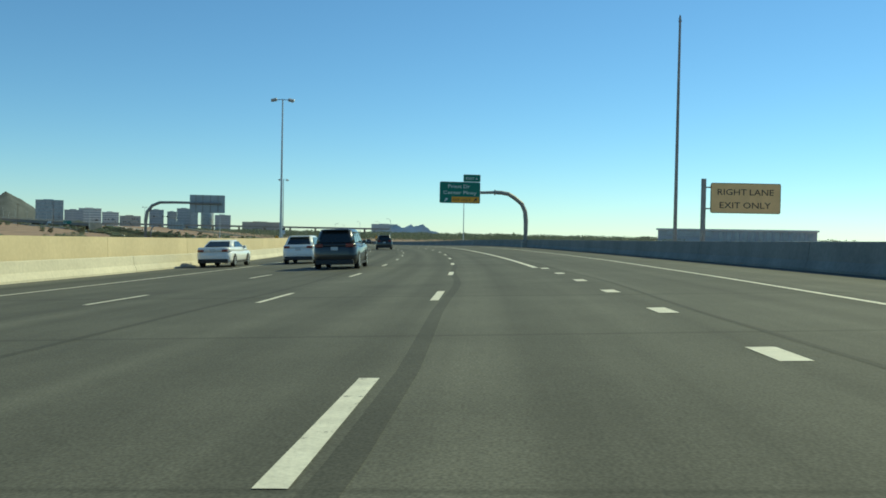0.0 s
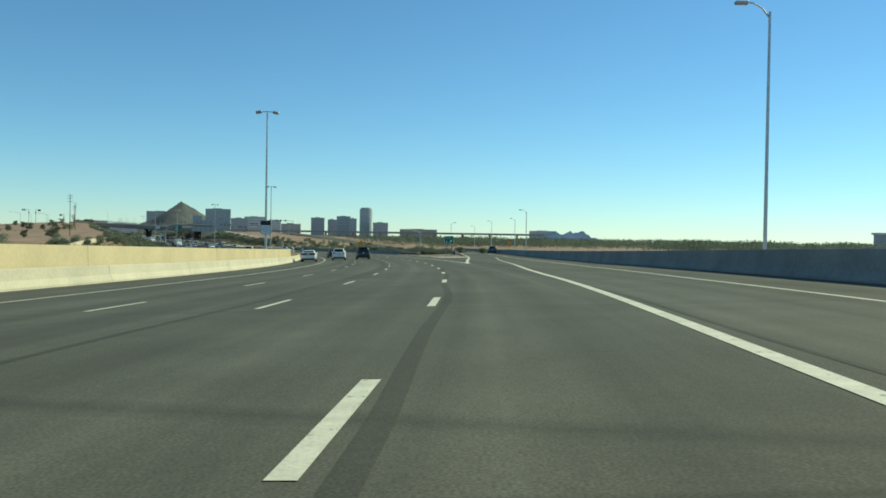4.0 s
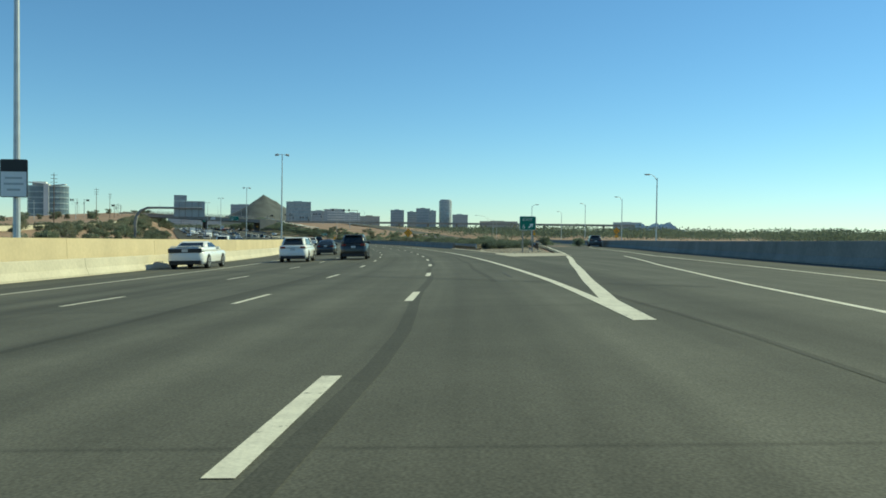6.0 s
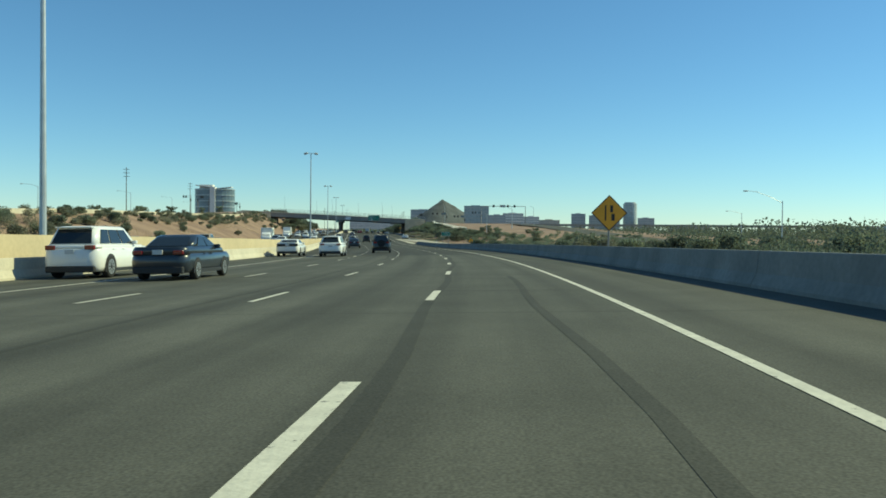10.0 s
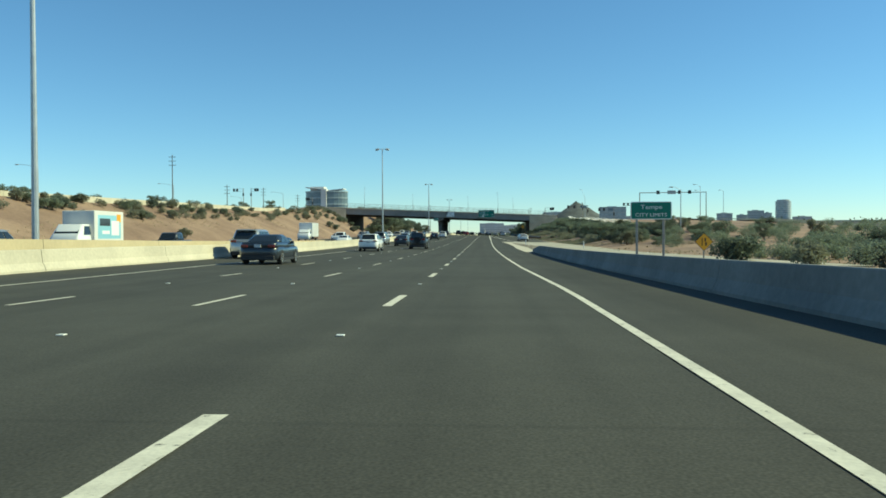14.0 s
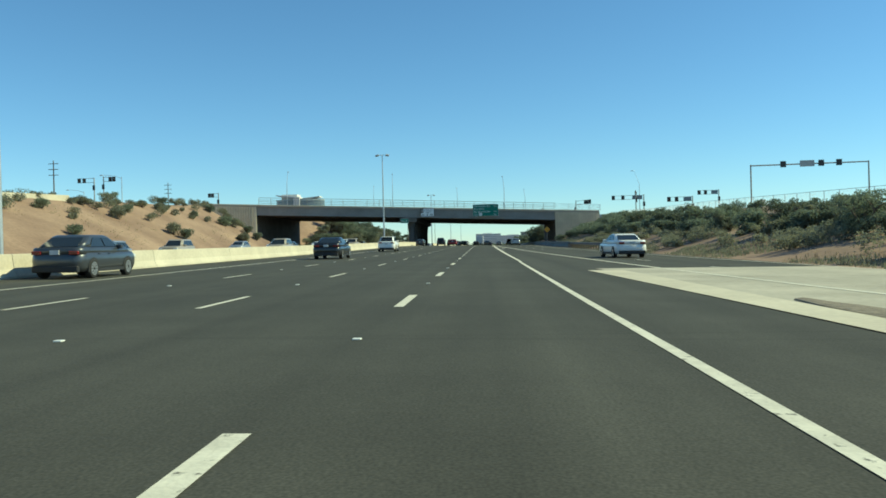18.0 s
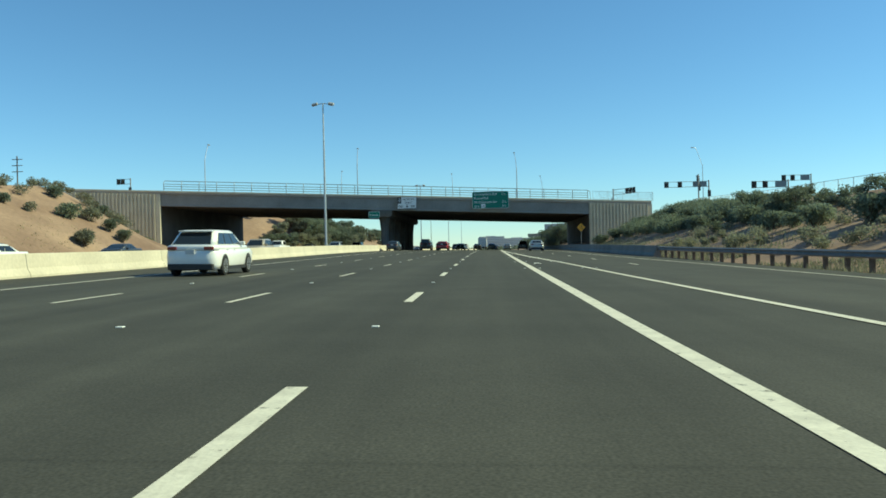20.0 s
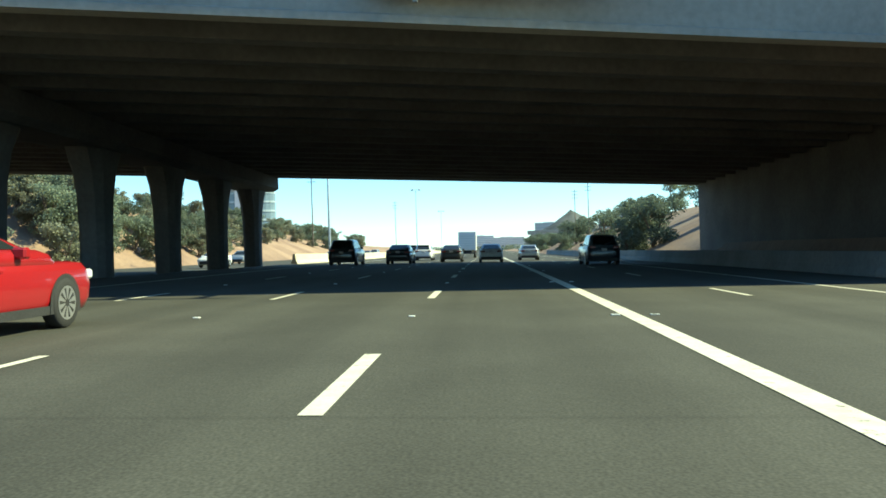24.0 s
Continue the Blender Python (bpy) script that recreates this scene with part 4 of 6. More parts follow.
def far_hills(name, a0, a1, dist, peak, label, seed):
    vs, fs = [], []
    n = 50
    for i in range(n + 1):
        a = a0 + (a1 - a0) * i / n
        p = bearing(a, dist)
        e = math.sin(math.pi * i / n) ** 0.8
        hh = peak * e * (0.75 + 0.45 * noise.noise((i * 0.13, seed, 0)) + 0.15 * noise.noise((i * 0.5, seed, 0)))
        vs += [Vector((p.x, p.y, -9.5)), Vector((p.x, p.y, -9.5 + max(1, hh)))]
        q = bearing(a, dist + peak * 3)
        vs.append(Vector((q.x, q.y, -9.5)))
    for i in range(n):
        k = i * 3
        fs += [(k, k + 3, k + 4, k + 1), (k + 1, k + 4, k + 5, k + 2)]
    return tagged(mesh_obj(name, vs, fs, M["haze_hill"], smooth=True), label, "hills", kind="structure")


far_hills("far_hills", 15.5, 20.0, 4300, 70, "hazy blue mountain on the horizon", 2.0)

# ---- signs, lights and signals ----
def raised(s, d, z, turn=0.0):
    """Pose at s, d with z over the freeway's own height there, level."""
    p = spot(s, d, 0)
    p.z = _elev[int(s - S_MIN)] + z
    return Matrix.Translation(p) @ Matrix.Rotation(radians(heading(s) + turn), 4, "Z")


def panel(root, name, x0, x1, z0, z1, face, y=0.0, thick=0.04, border=None, rad=0.08):
    """A sign board facing back along the road, with rounded corners and a back."""
    def plate(a0, a1, c0, c1, yf, yb, r, material, nm, par):
        bm = bmesh.new()
        pts = []
        for cx, cz, q in ((a1 - r, c1 - r, 0), (a0 + r, c1 - r, 1), (a0 + r, c0 + r, 2), (a1 - r, c0 + r, 3)):
            for k in range(4):
                an = (q + k / 3) * math.pi / 2
                pts.append((cx + r * math.cos(an), cz + r * math.sin(an)))
        f = [bm.verts.new((px, yf, pz)) for px, pz in pts]
        b = [bm.verts.new((px, yb, pz)) for px, pz in pts]
        bm.faces.new(f)
        bm.faces.new(b[::-1])
        for i in range(len(pts)):
            j = (i + 1) % len(pts)
            bm.faces.new((f[i], b[i], b[j], f[j]))
        return part(nm, bm, material, par)
    board = plate(x0, x1, z0, z1, y, y + thick, rad, M["signback"] if border is None else border, name, root)
    e = 0.035 if border is not None else 0.0
    plate(x0 + e, x1 - e, z0 + e, z1 - e, y - 0.006, y - 0.001, max(0.02, rad - e), face, "face", board)
    return board


def words(board, txt, x, z, size, material, width=None, y=-0.012):
    """Each word is a mesh of its own; width stretches the whole line."""
    obs = [lettering(w, size, material, board, Matrix()) for w in txt.split()]
    ends = [(min(v.co.x for v in o.data.vertices), max(v.co.x for v in o.data.vertices)) for o in obs]
    gap = 0.3 * size
    total = sum(b - a for a, b in ends) + gap * (len(obs) - 1)
    f = width / total if width else 1.0
    for o, (a, b) in zip(obs, ends):
        for v in o.data.vertices:
            v.co.x = (v.co.x - a) * f
        o.matrix_basis = Matrix.Translation((x, y, z)) @ Matrix.Rotation(radians(90), 4, "X")
        x += (b - a + gap) * f
    return obs


def bars(board, x, z, w, h, material, y=-0.012, name="legend_bar"):
    b = bmesh.new()
    box(b, x, x + w, y, y + 0.006, z, z + h)
    return part(name, b, material, board)


def arrow(board, x, z, size, angle, material, y=-0.014):
    b = bmesh.new()
    sh = [(-0.1, -0.5), (0.1, -0.5), (0.1, 0.02), (0.34, 0.02), (0, 0.5), (-0.34, 0.02), (-0.1, 0.02)]
    ca, sa = math.cos(radians(angle)), math.sin(radians(angle))
    vs = [b.verts.new((x + size * (px * ca - pz * sa), y, z + size * (px * sa + pz * ca))) for px, pz in sh]
    b.faces.new((vs[0], vs[1], vs[2], vs[6]))
    b.faces.new((vs[2], vs[3], vs[4], vs[5], vs[6]))
    return part("arrow", b, material, board)


def post(root, x, z0, z1, r=0.06, y=0.1, square=False, material=None):
    b = bmesh.new()
    if square:
        box(b, x - r, x + r, y - r, y + r, z0, z1, 0.01)
    else:
        tube(b, [(x, y, z0), (x, y, z1)], r, n=10)
    return part("post", b, material or M["rust_steel"], root)


def bracket(root, x0, x1, z, y=0.07):
    b = bmesh.new()
    box(b, x0, x1, y - 0.03, y + 0.03, z - 0.04, z + 0.04)
    return part("bracket", b, M["rust_steel"], root)


# yellow sign beside the bridge parapet
g = empty("exit_lane_sign", raised(47, 13.4, 0), label="faded yellow board with black lettering on one steel post", category="road sign")
post(g, 0.0, -1.0, 5.05, 0.15, 0.12)
b = panel(g, "board", 0.38, 4.5, 3.05, 4.82, M["yellow"], border=M["black"], rad=0.1)
words(b, "RIGHT LANE", 0.78, 4.12, 0.5, M["black"], 3.3)
words(b, "EXIT ONLY", 0.92, 3.35, 0.5, M["black"], 3.0)
bracket(g, 0.0, 0.45, 4.55)
bracket(g, 0.0, 0.45, 3.3)

# green exit sign on a curved mast
g = empty("exit_gantry_sign", raised(97, -0.07, 0.2) @ Matrix.Diagonal((0.955, 1, 0.96, 1)), label="green overhead exit sign on a curved steel mast arm", category="road sign")
b = panel(g, "board", -0.06, 5.06, 5.55, 8.22, M["green"], border=M["white"], rad=0.18)
words(b, "Priest Dr", 1.0, 7.45, 0.62, M["white"], 2.75)
words(b, "Center Pkwy", 0.4, 6.68, 0.62, M["white"], 4.2)
am = panel(b, "amber_panel", 1.46, 4.94, 5.64, 6.36, M["amber"], y=-0.02, thick=0.015, rad=0.06)
words(am, "EXIT ONLY", 1.6, 5.82, 0.44, M["black"], 2.25, y=-0.032)
arrow(am, 4.45, 5.99, 0.6, -45, M["black"], y=-0.034)
arrow(b, 0.75, 5.98, 0.6, -45, M["white"])
tb = panel(g, "exit_tab", 2.9, 5.06, 8.24, 9.16, M["green"], border=M["white"], rad=0.1)
words(tb, "EXIT 6", 3.2, 8.52, 0.42, M["white"], 1.5)
part("mast", tube(bmesh.new(), [(11.0, 0.35, -0.3), (11.0, 0.35, 3.6), (10.87, 0.35, 4.7), (10.45, 0.35, 5.65), (9.5, 0.35, 6.4), (8.7, 0.35, 6.85), (7.8, 0.35, 7.0), (6.9, 0.35, 7.02)], 0.3, 0.24, 12), M["rust_steel"], g)
part("arm", tube(bmesh.new(), [(7.0, 0.35, 7.02), (4, 0.35, 6.9), (0.9, 0.35, 6.85)], 0.2, 0.14, 10), M["rust_steel"], g)
part("flange", tube(bmesh.new(), [(6.9, 0.35, 7.02), (7.02, 0.35, 7.02)], 0.34, n=12), M["rust_steel"], g)
for x in (1.2, 2.8, 4.4):
    bracket(g, x - 0.05, x + 0.05, 6.85, 0.15)
bp = bmesh.new()
box(bp, 10.5, 11.5, -0.15, 0.85, -1.0, 0.9, 0.05)
part("pedestal", bp, M["conc_grey"], g)


def opposite_gantry(s, dx=0.0, dz=0.0, tab=False):
    g = empty("opposite_gantry_sign", raised(s, 0, 0.4) @ Matrix.Translation((dx, 0, dz)) @ Matrix.Diagonal((1.17, 1, 1.17, 1)), label="steel back of an overhead sign on a curved mast, opposite carriageway", category="road sign", group="opposite overhead signs")
    bd = panel(g, "board", -30.4, -25.8, 3.8, 6.2, M["signback"])
    for x in (-29.6, -28.7, -27.7, -26.7):
        bb = bmesh.new()
        box(bb, x - 0.05, x + 0.05, -0.1, -0.01, 3.8, 6.2)
        part("stiffener", bb, M["rust_steel"], bd)
    if tab:
        panel(g, "upper_board", -30.4, -28.5, 6.22, 7.1, M["signback"])
    part("mast", tube(bmesh.new(), [(-36, -0.3, -1.3), (-36, -0.3, 2.6), (-35.8, -0.3, 3.8), (-35.2, -0.3, 4.6), (-34.2, -0.3, 5.05), (-32.5, -0.3, 5.1), (-26.2, -0.3, 5.1)], 0.26, 0.16, 10), M["rust_steel"], g)
    return g


opposite_gantry(134)
opposite_gantry(338, -1.8, 0.2, True)

# lane board on the light pole at the median
g = empty("lane_rule_sign", raised(215.15, -18.1, 0), label="pale rule board with a dark header on the median pole", category="road sign")
b = panel(g, "board", -0.56, 0.56, 2.75, 4.3, M["white"], border=M["black"])
bars(b, -0.54, 3.8, 1.08, 0.48, M["black"])
for i, w in enumerate((0.7, 0.8, 0.55)):
    bars(b, -w / 2, 3.5 - i * 0.24, w, 0.08, M["signback"])
for z in (3.0, 4.0):
    bracket(g, -0.1, 0.1, z, 0.1)

# exit gore sign
g = empty("gore_exit_sign", raised(260.4, 8.55, 0.05) @ Matrix.Diagonal((1.13, 1, 1.11, 1)), label="green exit number sign on two posts in the gore", category="road sign")
for x in (0.3, 1.15):
    post(g, x, -0.2, 3.28, 0.05, square=True)
b = panel(g, "board", 0, 1.42, 2.1, 3.32, M["green"], border=M["white"], rad=0.12)
words(b, "EXIT", 0.28, 2.93, 0.3, M["white"], 0.84)
words(b, "6", 0.26, 2.24, 0.5, M["white"])
arrow(b, 0.98, 2.5, 0.56, -45, M["white"])


def diamond(m, size, label, z=2.5, plaque=False):
    g = empty("warning_sign", m, label=label, category="road sign", group="diamond warning signs")
    h = size / 2 * math.sqrt(2)
    bm = bmesh.new()
    f = [bm.verts.new((x, 0, z + dz)) for x, dz in ((h, 0), (0, h), (-h, 0), (0, -h))]
    k = [bm.verts.new((x, 0.03, z + dz)) for x, dz in ((h, 0), (0, h), (-h, 0), (0, -h))]
    bm.faces.new(f)
    bm.faces.new(k[::-1])
    for i in range(4):
        bm.faces.new((f[i], k[i], k[(i + 1) % 4], f[(i + 1) % 4]))
    bd = part("board", bm, M["black"], g)
    bm = bmesh.new()
    h2 = h * 0.93
    bm.faces.new([bm.verts.new((x, -0.006, z + dz)) for x, dz in ((h2, 0), (0, h2), (-h2, 0), (0, -h2))])
    part("face", bm, M["amber"], bd)
    for x0, x1, z0, z1 in ((-0.25, -0.17, -0.42, 0.42), (0.12, 0.3, -0.42, -0.05), (0.05, 0.2, 0.05, 0.42)):
        bb = bmesh.new()
        box(bb, x0 * h, x1 * h, -0.016, -0.008, z + z0 * h, z + z1 * h)
        part("symbol", bb, M["black"], bd)
    if plaque:
        panel(g, "plaque", -size * 0.32, size * 0.32, z - h - size * 0.52, z - h - 0.02, M["amber"], rad=0.05)
    post(g, 0, -0.6, z + h * 0.6, 0.045, 0.09, square=True)
    return g


diamond(raised(345, 6.68, 0), 1.28, "amber diamond lane-ends sign above the side barrier", z=2.6)
diamond(raised(485, 15.7, -0.5), 0.9, "amber diamond merge sign among the shrubs", z=1.5)
diamond(raised(321, 23.9, 0.1), 0.95, "amber diamond warning sign with a plaque beside the exit ramp", z=3.4, plaque=True)
diamond(raised(316.4, 36.0, 0.3), 0.95, "amber diamond warning sign with a plaque on the ramp bank", z=2.9, plaque=True)
diamond(raised(735.45, 14.25, 0), 0.98, "amber diamond lane-ends sign on a post before the wing wall", z=3.18)

g = empty("city_limit_sign", raised(462, 6.67, 0.22), label="green city limit sign on two posts behind the barrier", category="road sign")
for x in (0.28, 1.4):
    post(g, x, -0.4, 2.5, 0.045, square=True)
b = panel(g, "board", 0, 1.72, 1.83, 2.58, M["green"], border=M["white"], rad=0.07)
words(b, "Tempe", 0.42, 2.27, 0.25, M["white"], 0.9)
words(b, "CITY LIMITS", 0.2, 1.95, 0.21, M["white"], 1.32)


def ov_frame(d, off=-0.28, square=False):
    p = ov(d, off, 0)
    q = ov(d + 1, off - (SK if square else 0), 0)
    x = (q - p)
    x.z = 0
    x.normalize()
    y = Vector((0, 0, 1)).cross(x)
    m = Matrix((x, y, Vector((0, 0, 1)))).transposed().to_4x4()
    m.translation = (p.x, p.y, _elev[int(OV - S_MIN)])
    return m


g = empty("distance_sign", ov_frame(-2.5, -0.35, True) @ Matrix.Translation((0, 0, 0.77)) @ Matrix.Diagonal((1.17, 1, 1.12, 1)), label="green mileage sign with white lettering hung on the overpass", category="road sign")
b = panel(g, "board", 0, 5.25, 5.6, 8.15, M["green"], border=M["white"], rad=0.18)
for i, (a, c, w) in enumerate((("Scottsdale Rd", "1½", 3.25), ("Rural Rd", "", 2.0), ("McClintock Dr", "2½", 3.3), ("Jct", "3¼", 0.75))):
    words(b, a, 0.28, 7.6 - i * 0.6, 0.5, M["white"], w)
    if c:
        words(b, c, 4.3, 7.6 - i * 0.6, 0.5, M["white"])
sh = panel(b, "route_shield", 1.25, 1.9, 5.72, 6.3, M["white"], y=-0.02, thick=0.012, rad=0.1)
words(sh, "101", 1.33, 5.86, 0.32, M["black"], 0.48, y=-0.03)
for x in (0.8, 2.6, 4.4):
    bb = bmesh.new()
    box(bb, x - 0.06, x + 0.06, 0.03, 0.46 + 0.2 * x, 5.9, 6.0)
    box(bb, x - 0.06, x + 0.06, 0.03, 0.46 + 0.2 * x, 7.3, 7.4)
    box(bb, x - 0.05, x + 0.05, 0.03, 0.12, 5.45, 7.9)
    part("bracket", bb, M["rust_steel"], g)
g = empty("carpool_sign", ov_frame(-14.98, -0.35, True) @ Matrix.Translation((0, 0, 0.81)) @ Matrix.Diagonal((1.28, 1, 1.12, 1)), label="white carpool lane sign hung on the overpass", category="road sign")
b = panel(g, "board", 0, 2.5, 5.75, 7.5, M["white"], border=M["black"], rad=0.1)
bk = panel(b, "diamond_panel", 0.04, 0.5, 6.55, 7.46, M["black"], y=-0.02, thick=0.012, rad=0.04)
dd = bmesh.new()
dd.faces.new([dd.verts.new((0.27 + x, -0.03, 7.0 + z)) for x, z in ((0.15, 0), (0, 0.36), (-0.15, 0), (0, -0.36))])
part("diamond", dd, M["white"], bk)
dd = bmesh.new()
dd.faces.new([dd.verts.new((0.27 + x, -0.036, 7.0 + z)) for x, z in ((0.09, 0), (0, 0.22), (-0.09, 0), (0, -0.22))])
part("diamond_middle", dd, M["black"], bk)
words(b, "HOV 2+", 0.72, 7.0, 0.42, M["black"], 1.5)
words(b, "ONLY", 0.95, 6.5, 0.42, M["black"], 0.95)
arrow(b, 1.25, 6.12, 0.5, 180, M["black"])
for x in (0.15, 1.75):
    bars(b, x, 6.15, 0.55, 0.07, M["black"])
    bars(b, x, 5.98, 0.55, 0.07, M["black"])
for x in (0.6, 1.9):
    bb = bmesh.new()
    box(bb, x - 0.06, x + 0.06, 0.03, 0.46 + 0.25 * x, 6.1, 6.2)
    box(bb, x - 0.06, x + 0.06, 0.03, 0.46 + 0.25 * x, 7.1, 7.2)
    part("bracket", bb, M["rust_steel"], g)
g = empty("street_name_sign", ov_frame(-19.4) @ Matrix.Translation((0, 0, -0.05)) @ Matrix.Diagonal((1.1, 1, 1.34, 1)), label="small green street name sign on the pier cap", category="road sign")
b = panel(g, "board", 0, 1.7, 4.35, 5.15, M["green"], border=M["white"], rad=0.08)
words(b, "Priest Dr", 0.2, 4.62, 0.36, M["white"], 1.3)
bb = bmesh.new()
box(bb, 0.6, 1.1, 0.03, 0.6, 4.6, 4.9)
part("bracket", bb, M["rust_steel"], g)


# tall single pole beside the parapet
g = empty("tall_pole", raised(55.5, 14.2, -0.6), label="tall plain steel light pole behind the parapet", category="light pole")
part("pole", tube(bmesh.new(), [(0, 0, -4.5), (0, 0, 5), (0, 0, 17.2)], 0.17, 0.08, 10), M["rust_steel"], g)
part("cap", tube(bmesh.new(), [(0, 0, 17.1), (0, 0, 17.55)], 0.12, 0.05, 8), M["rust_steel"], g)

sl = mast_light(8.6, 0.9, "slim steel street light with one short arm")
sl.matrix_basis = raised(275, 26.2, 0.3)
for s, d, z, turn in ((352, 33.1, 0.1, 180), (331, 42.8, 0.9, 0), (375, 54.4, 1.7, 0), (417, 67.5, 1.2, 0), (640, 52, 3.0, 0), (690, 70, 5.2, 0)):
    copy_thing(sl, raised(s, d, z, turn))
tall = mast_light(12.2, 1.0, "tall steel street light behind the barrier")
tall.matrix_basis = raised(158, 13.3, 0)
cob = mast_light(8.5, 3.6, "steel street light with a long curved arm")
cob.matrix_basis = raised(500, 80, 0)
for s, d, z in ((570, -70, 5.5), (640, -72, 6), (700, -60, 6.3), (736, -82, 6.6), (520, -78, 5)):
    copy_thing(cob, raised(s, d, z))


def bridge_lamp(d, u):
    p = ov(d, u, 0)
    g = empty("bridge_street_light", Matrix.Translation(p) @ Matrix.Rotation(radians(heading(OV)), 4, "Z"), label="steel street light with leaning arm on the overpass parapet", category="street light", group="overpass street lights")
    part("pole", tube(bmesh.new(), [(0, 0, 0), (0, 0, 5.2)], 0.09, 0.07, 8), M["steel"], g)
    part("arm", tube(bmesh.new(), [(0, 0, 5.1), (-0.12, 1.2, 6.8), (-0.3, 2.6, 8.1)], 0.055, 0.04, 6), M["steel"], g)
    bb = bmesh.new()
    box(bb, -0.45, -0.15, 2.5, 3.2, 8.04, 8.18, 0.03)
    part("lamp_head", bb, M["signback"], g)
    return g


for d, u in ((-20.9, 0.2), (5.15, 0.2), (-42, 0.2), (-30, 43.5), (-8, 43.5), (12, 43.5)):
    bridge_lamp(d, u)


# traffic signals at the crossing above
def signal_mast(m, reach, heads, label, name_sign=True):
    """A pole with a ladder arm of two tubes that carries signal heads and a street name board."""
    g = empty("traffic_signal", m, label=label, category="traffic light", group="traffic signals")
    part("pole", tube(bmesh.new(), [(0, 0, -6), (0, 0, 5.7)], 0.16, 0.12, 8), M["rust_steel"], g)
    for z in (4.5, 5.5):
        part("arm", tube(bmesh.new(), [(0, 0, z), (reach, 0, z)], 0.06, 0.045, 6), M["rust_steel"], g)
    for k in range(heads):
        x = reach * (0.7 + 0.3 * k / max(1, heads - 1)) - 0.45 * (1 if reach > 0 else -1)
        bb = bmesh.new()
        box(bb, x - 0.42, x + 0.42, -0.04, 0.02, 4.42, 5.58, 0.015)
        h = part("signal_head", bb, M["dark"], g)
        bb = bmesh.new()
        box(bb, x - 0.18, x + 0.18, -0.24, -0.04, 4.52, 5.48, 0.04)
        part("lamp_box", bb, M["black"], h)
        for j in range(3):
            hv = tube(bmesh.new(), [(x, -0.44, 4.69 + j * 0.31), (x, -0.24, 4.69 + j * 0.31)], 0.13, n=8)
            part("visor", hv, M["black"], h)
    if name_sign:
        x0, x1 = sorted((reach * 0.05, reach * 0.36))
        bb = bmesh.new()
        box(bb, x0, x1, -0.1, -0.06, 4.46, 5.54, 0.01)
        part("name_board", bb, M["b_blue"], g)
    bb = bmesh.new()
    box(bb, -0.3, 0.3, -0.32, -0.14, 2.6, 3.8, 0.04)
    part("side_head", bb, M["dark"], g)
    return g


for s, d, z, turn, r, n, board in ((775, 23.9, 5.9, -61, 7.0, 3, False), (768, 39.4, 6.6, 0, -8.4, 2, True), (766, 37.2, 7.6, 90, 2.0, 1, False), (748, 46.5, 4.8, 0, -6.0, 2, True), (772, 58, 7.6, 0, -5.6, 2, True), (745, -83.7, 13.4, 0, -4.2, 2, False), (741, -80, 13.2, 0, 3.0, 2, False), (775, -66, 11.0, 0, -3.0, 2, False)):
    signal_mast(raised(s, d, z, turn), r, n, "dark traffic signal mast at the crossing over the freeway", board)
g = empty("signal_gantry", raised(720, 51.1, 8.9, -5), label="steel frame carrying lane signs and signals over a side road", category="gantry")
for x in (0, 22.6):
    part("post", tube(bmesh.new(), [(x, 0, -4), (x, 0, 6.1)], 0.17, 0.14, 8), M["rust_steel"], g)
part("beam", tube(bmesh.new(), [(0, 0, 5.9), (22.6, 0, 5.9)], 0.13, n=8), M["rust_steel"], g)
for x, w in ((6.3, 1.1), (10.9, 2.8), (13.6, 1.1), (17.0, 1.1)):
    bb = bmesh.new()
    box(bb, x - w / 2, x + w / 2, -0.2, 0.0, 5.35, 6.6, 0.03)
    part("sign_board", bb, M["signback"] if w > 2 else M["dark"], g)

# utility poles
def utility_pole(m, h):
    g = empty("utility_pole", m, label="wooden utility pole with cross arms", category="pole", group="utility poles")
    part("pole", tube(bmesh.new(), [(0, 0, -1), (0, 0, h)], 0.13, 0.08, 8), M["bark"], g)
    for z in (h - 0.5, h - 1.4, h - 2.3):
        bb = bmesh.new()
        box(bb, -0.8, 0.8, -0.05, 0.05, z - 0.05, z + 0.05)
        part("cross_arm", bb, M["bark"], g)
    return g


for s, d, z, h in ((411, -62, 4, 13), (603, -60, 6.5, 12.5), (521, -60, 5.5, 13), (641, -60, 6.5, 8), (676, -60, 6.5, 9), (725, -61, 6.5, 9), (330, -110, 1, 14), (400, -130, 2, 14), (300, -160, 0, 14), (880, -30, 4, 13), (930, 24, 3, 14), (960, -6 + 30, 3, 14), (1000, -28, 3, 15)):
    utility_pole(raised(s, d, z), h)


put_light = mast_light(8.6, 5.0, "grey roadside street light with a long upswept arm", rise=1.3)
put_light.matrix_basis = raised(412, 45.0, -1.5)
for s, d, h in ((636, 51, 12.9), (558, 30, 8.4)):
    sl = mast_light(h + 0.6, 1.2, "slim grey street light on the ramp bank")
    sl.matrix_basis = raised(s, d, -0.6)


sl = mast_light(9.3, 1.5, "grey street light with a leaning straight arm at the crossing", rise=3.3)
sl.matrix_basis = raised(768, 38.4, 6.0)


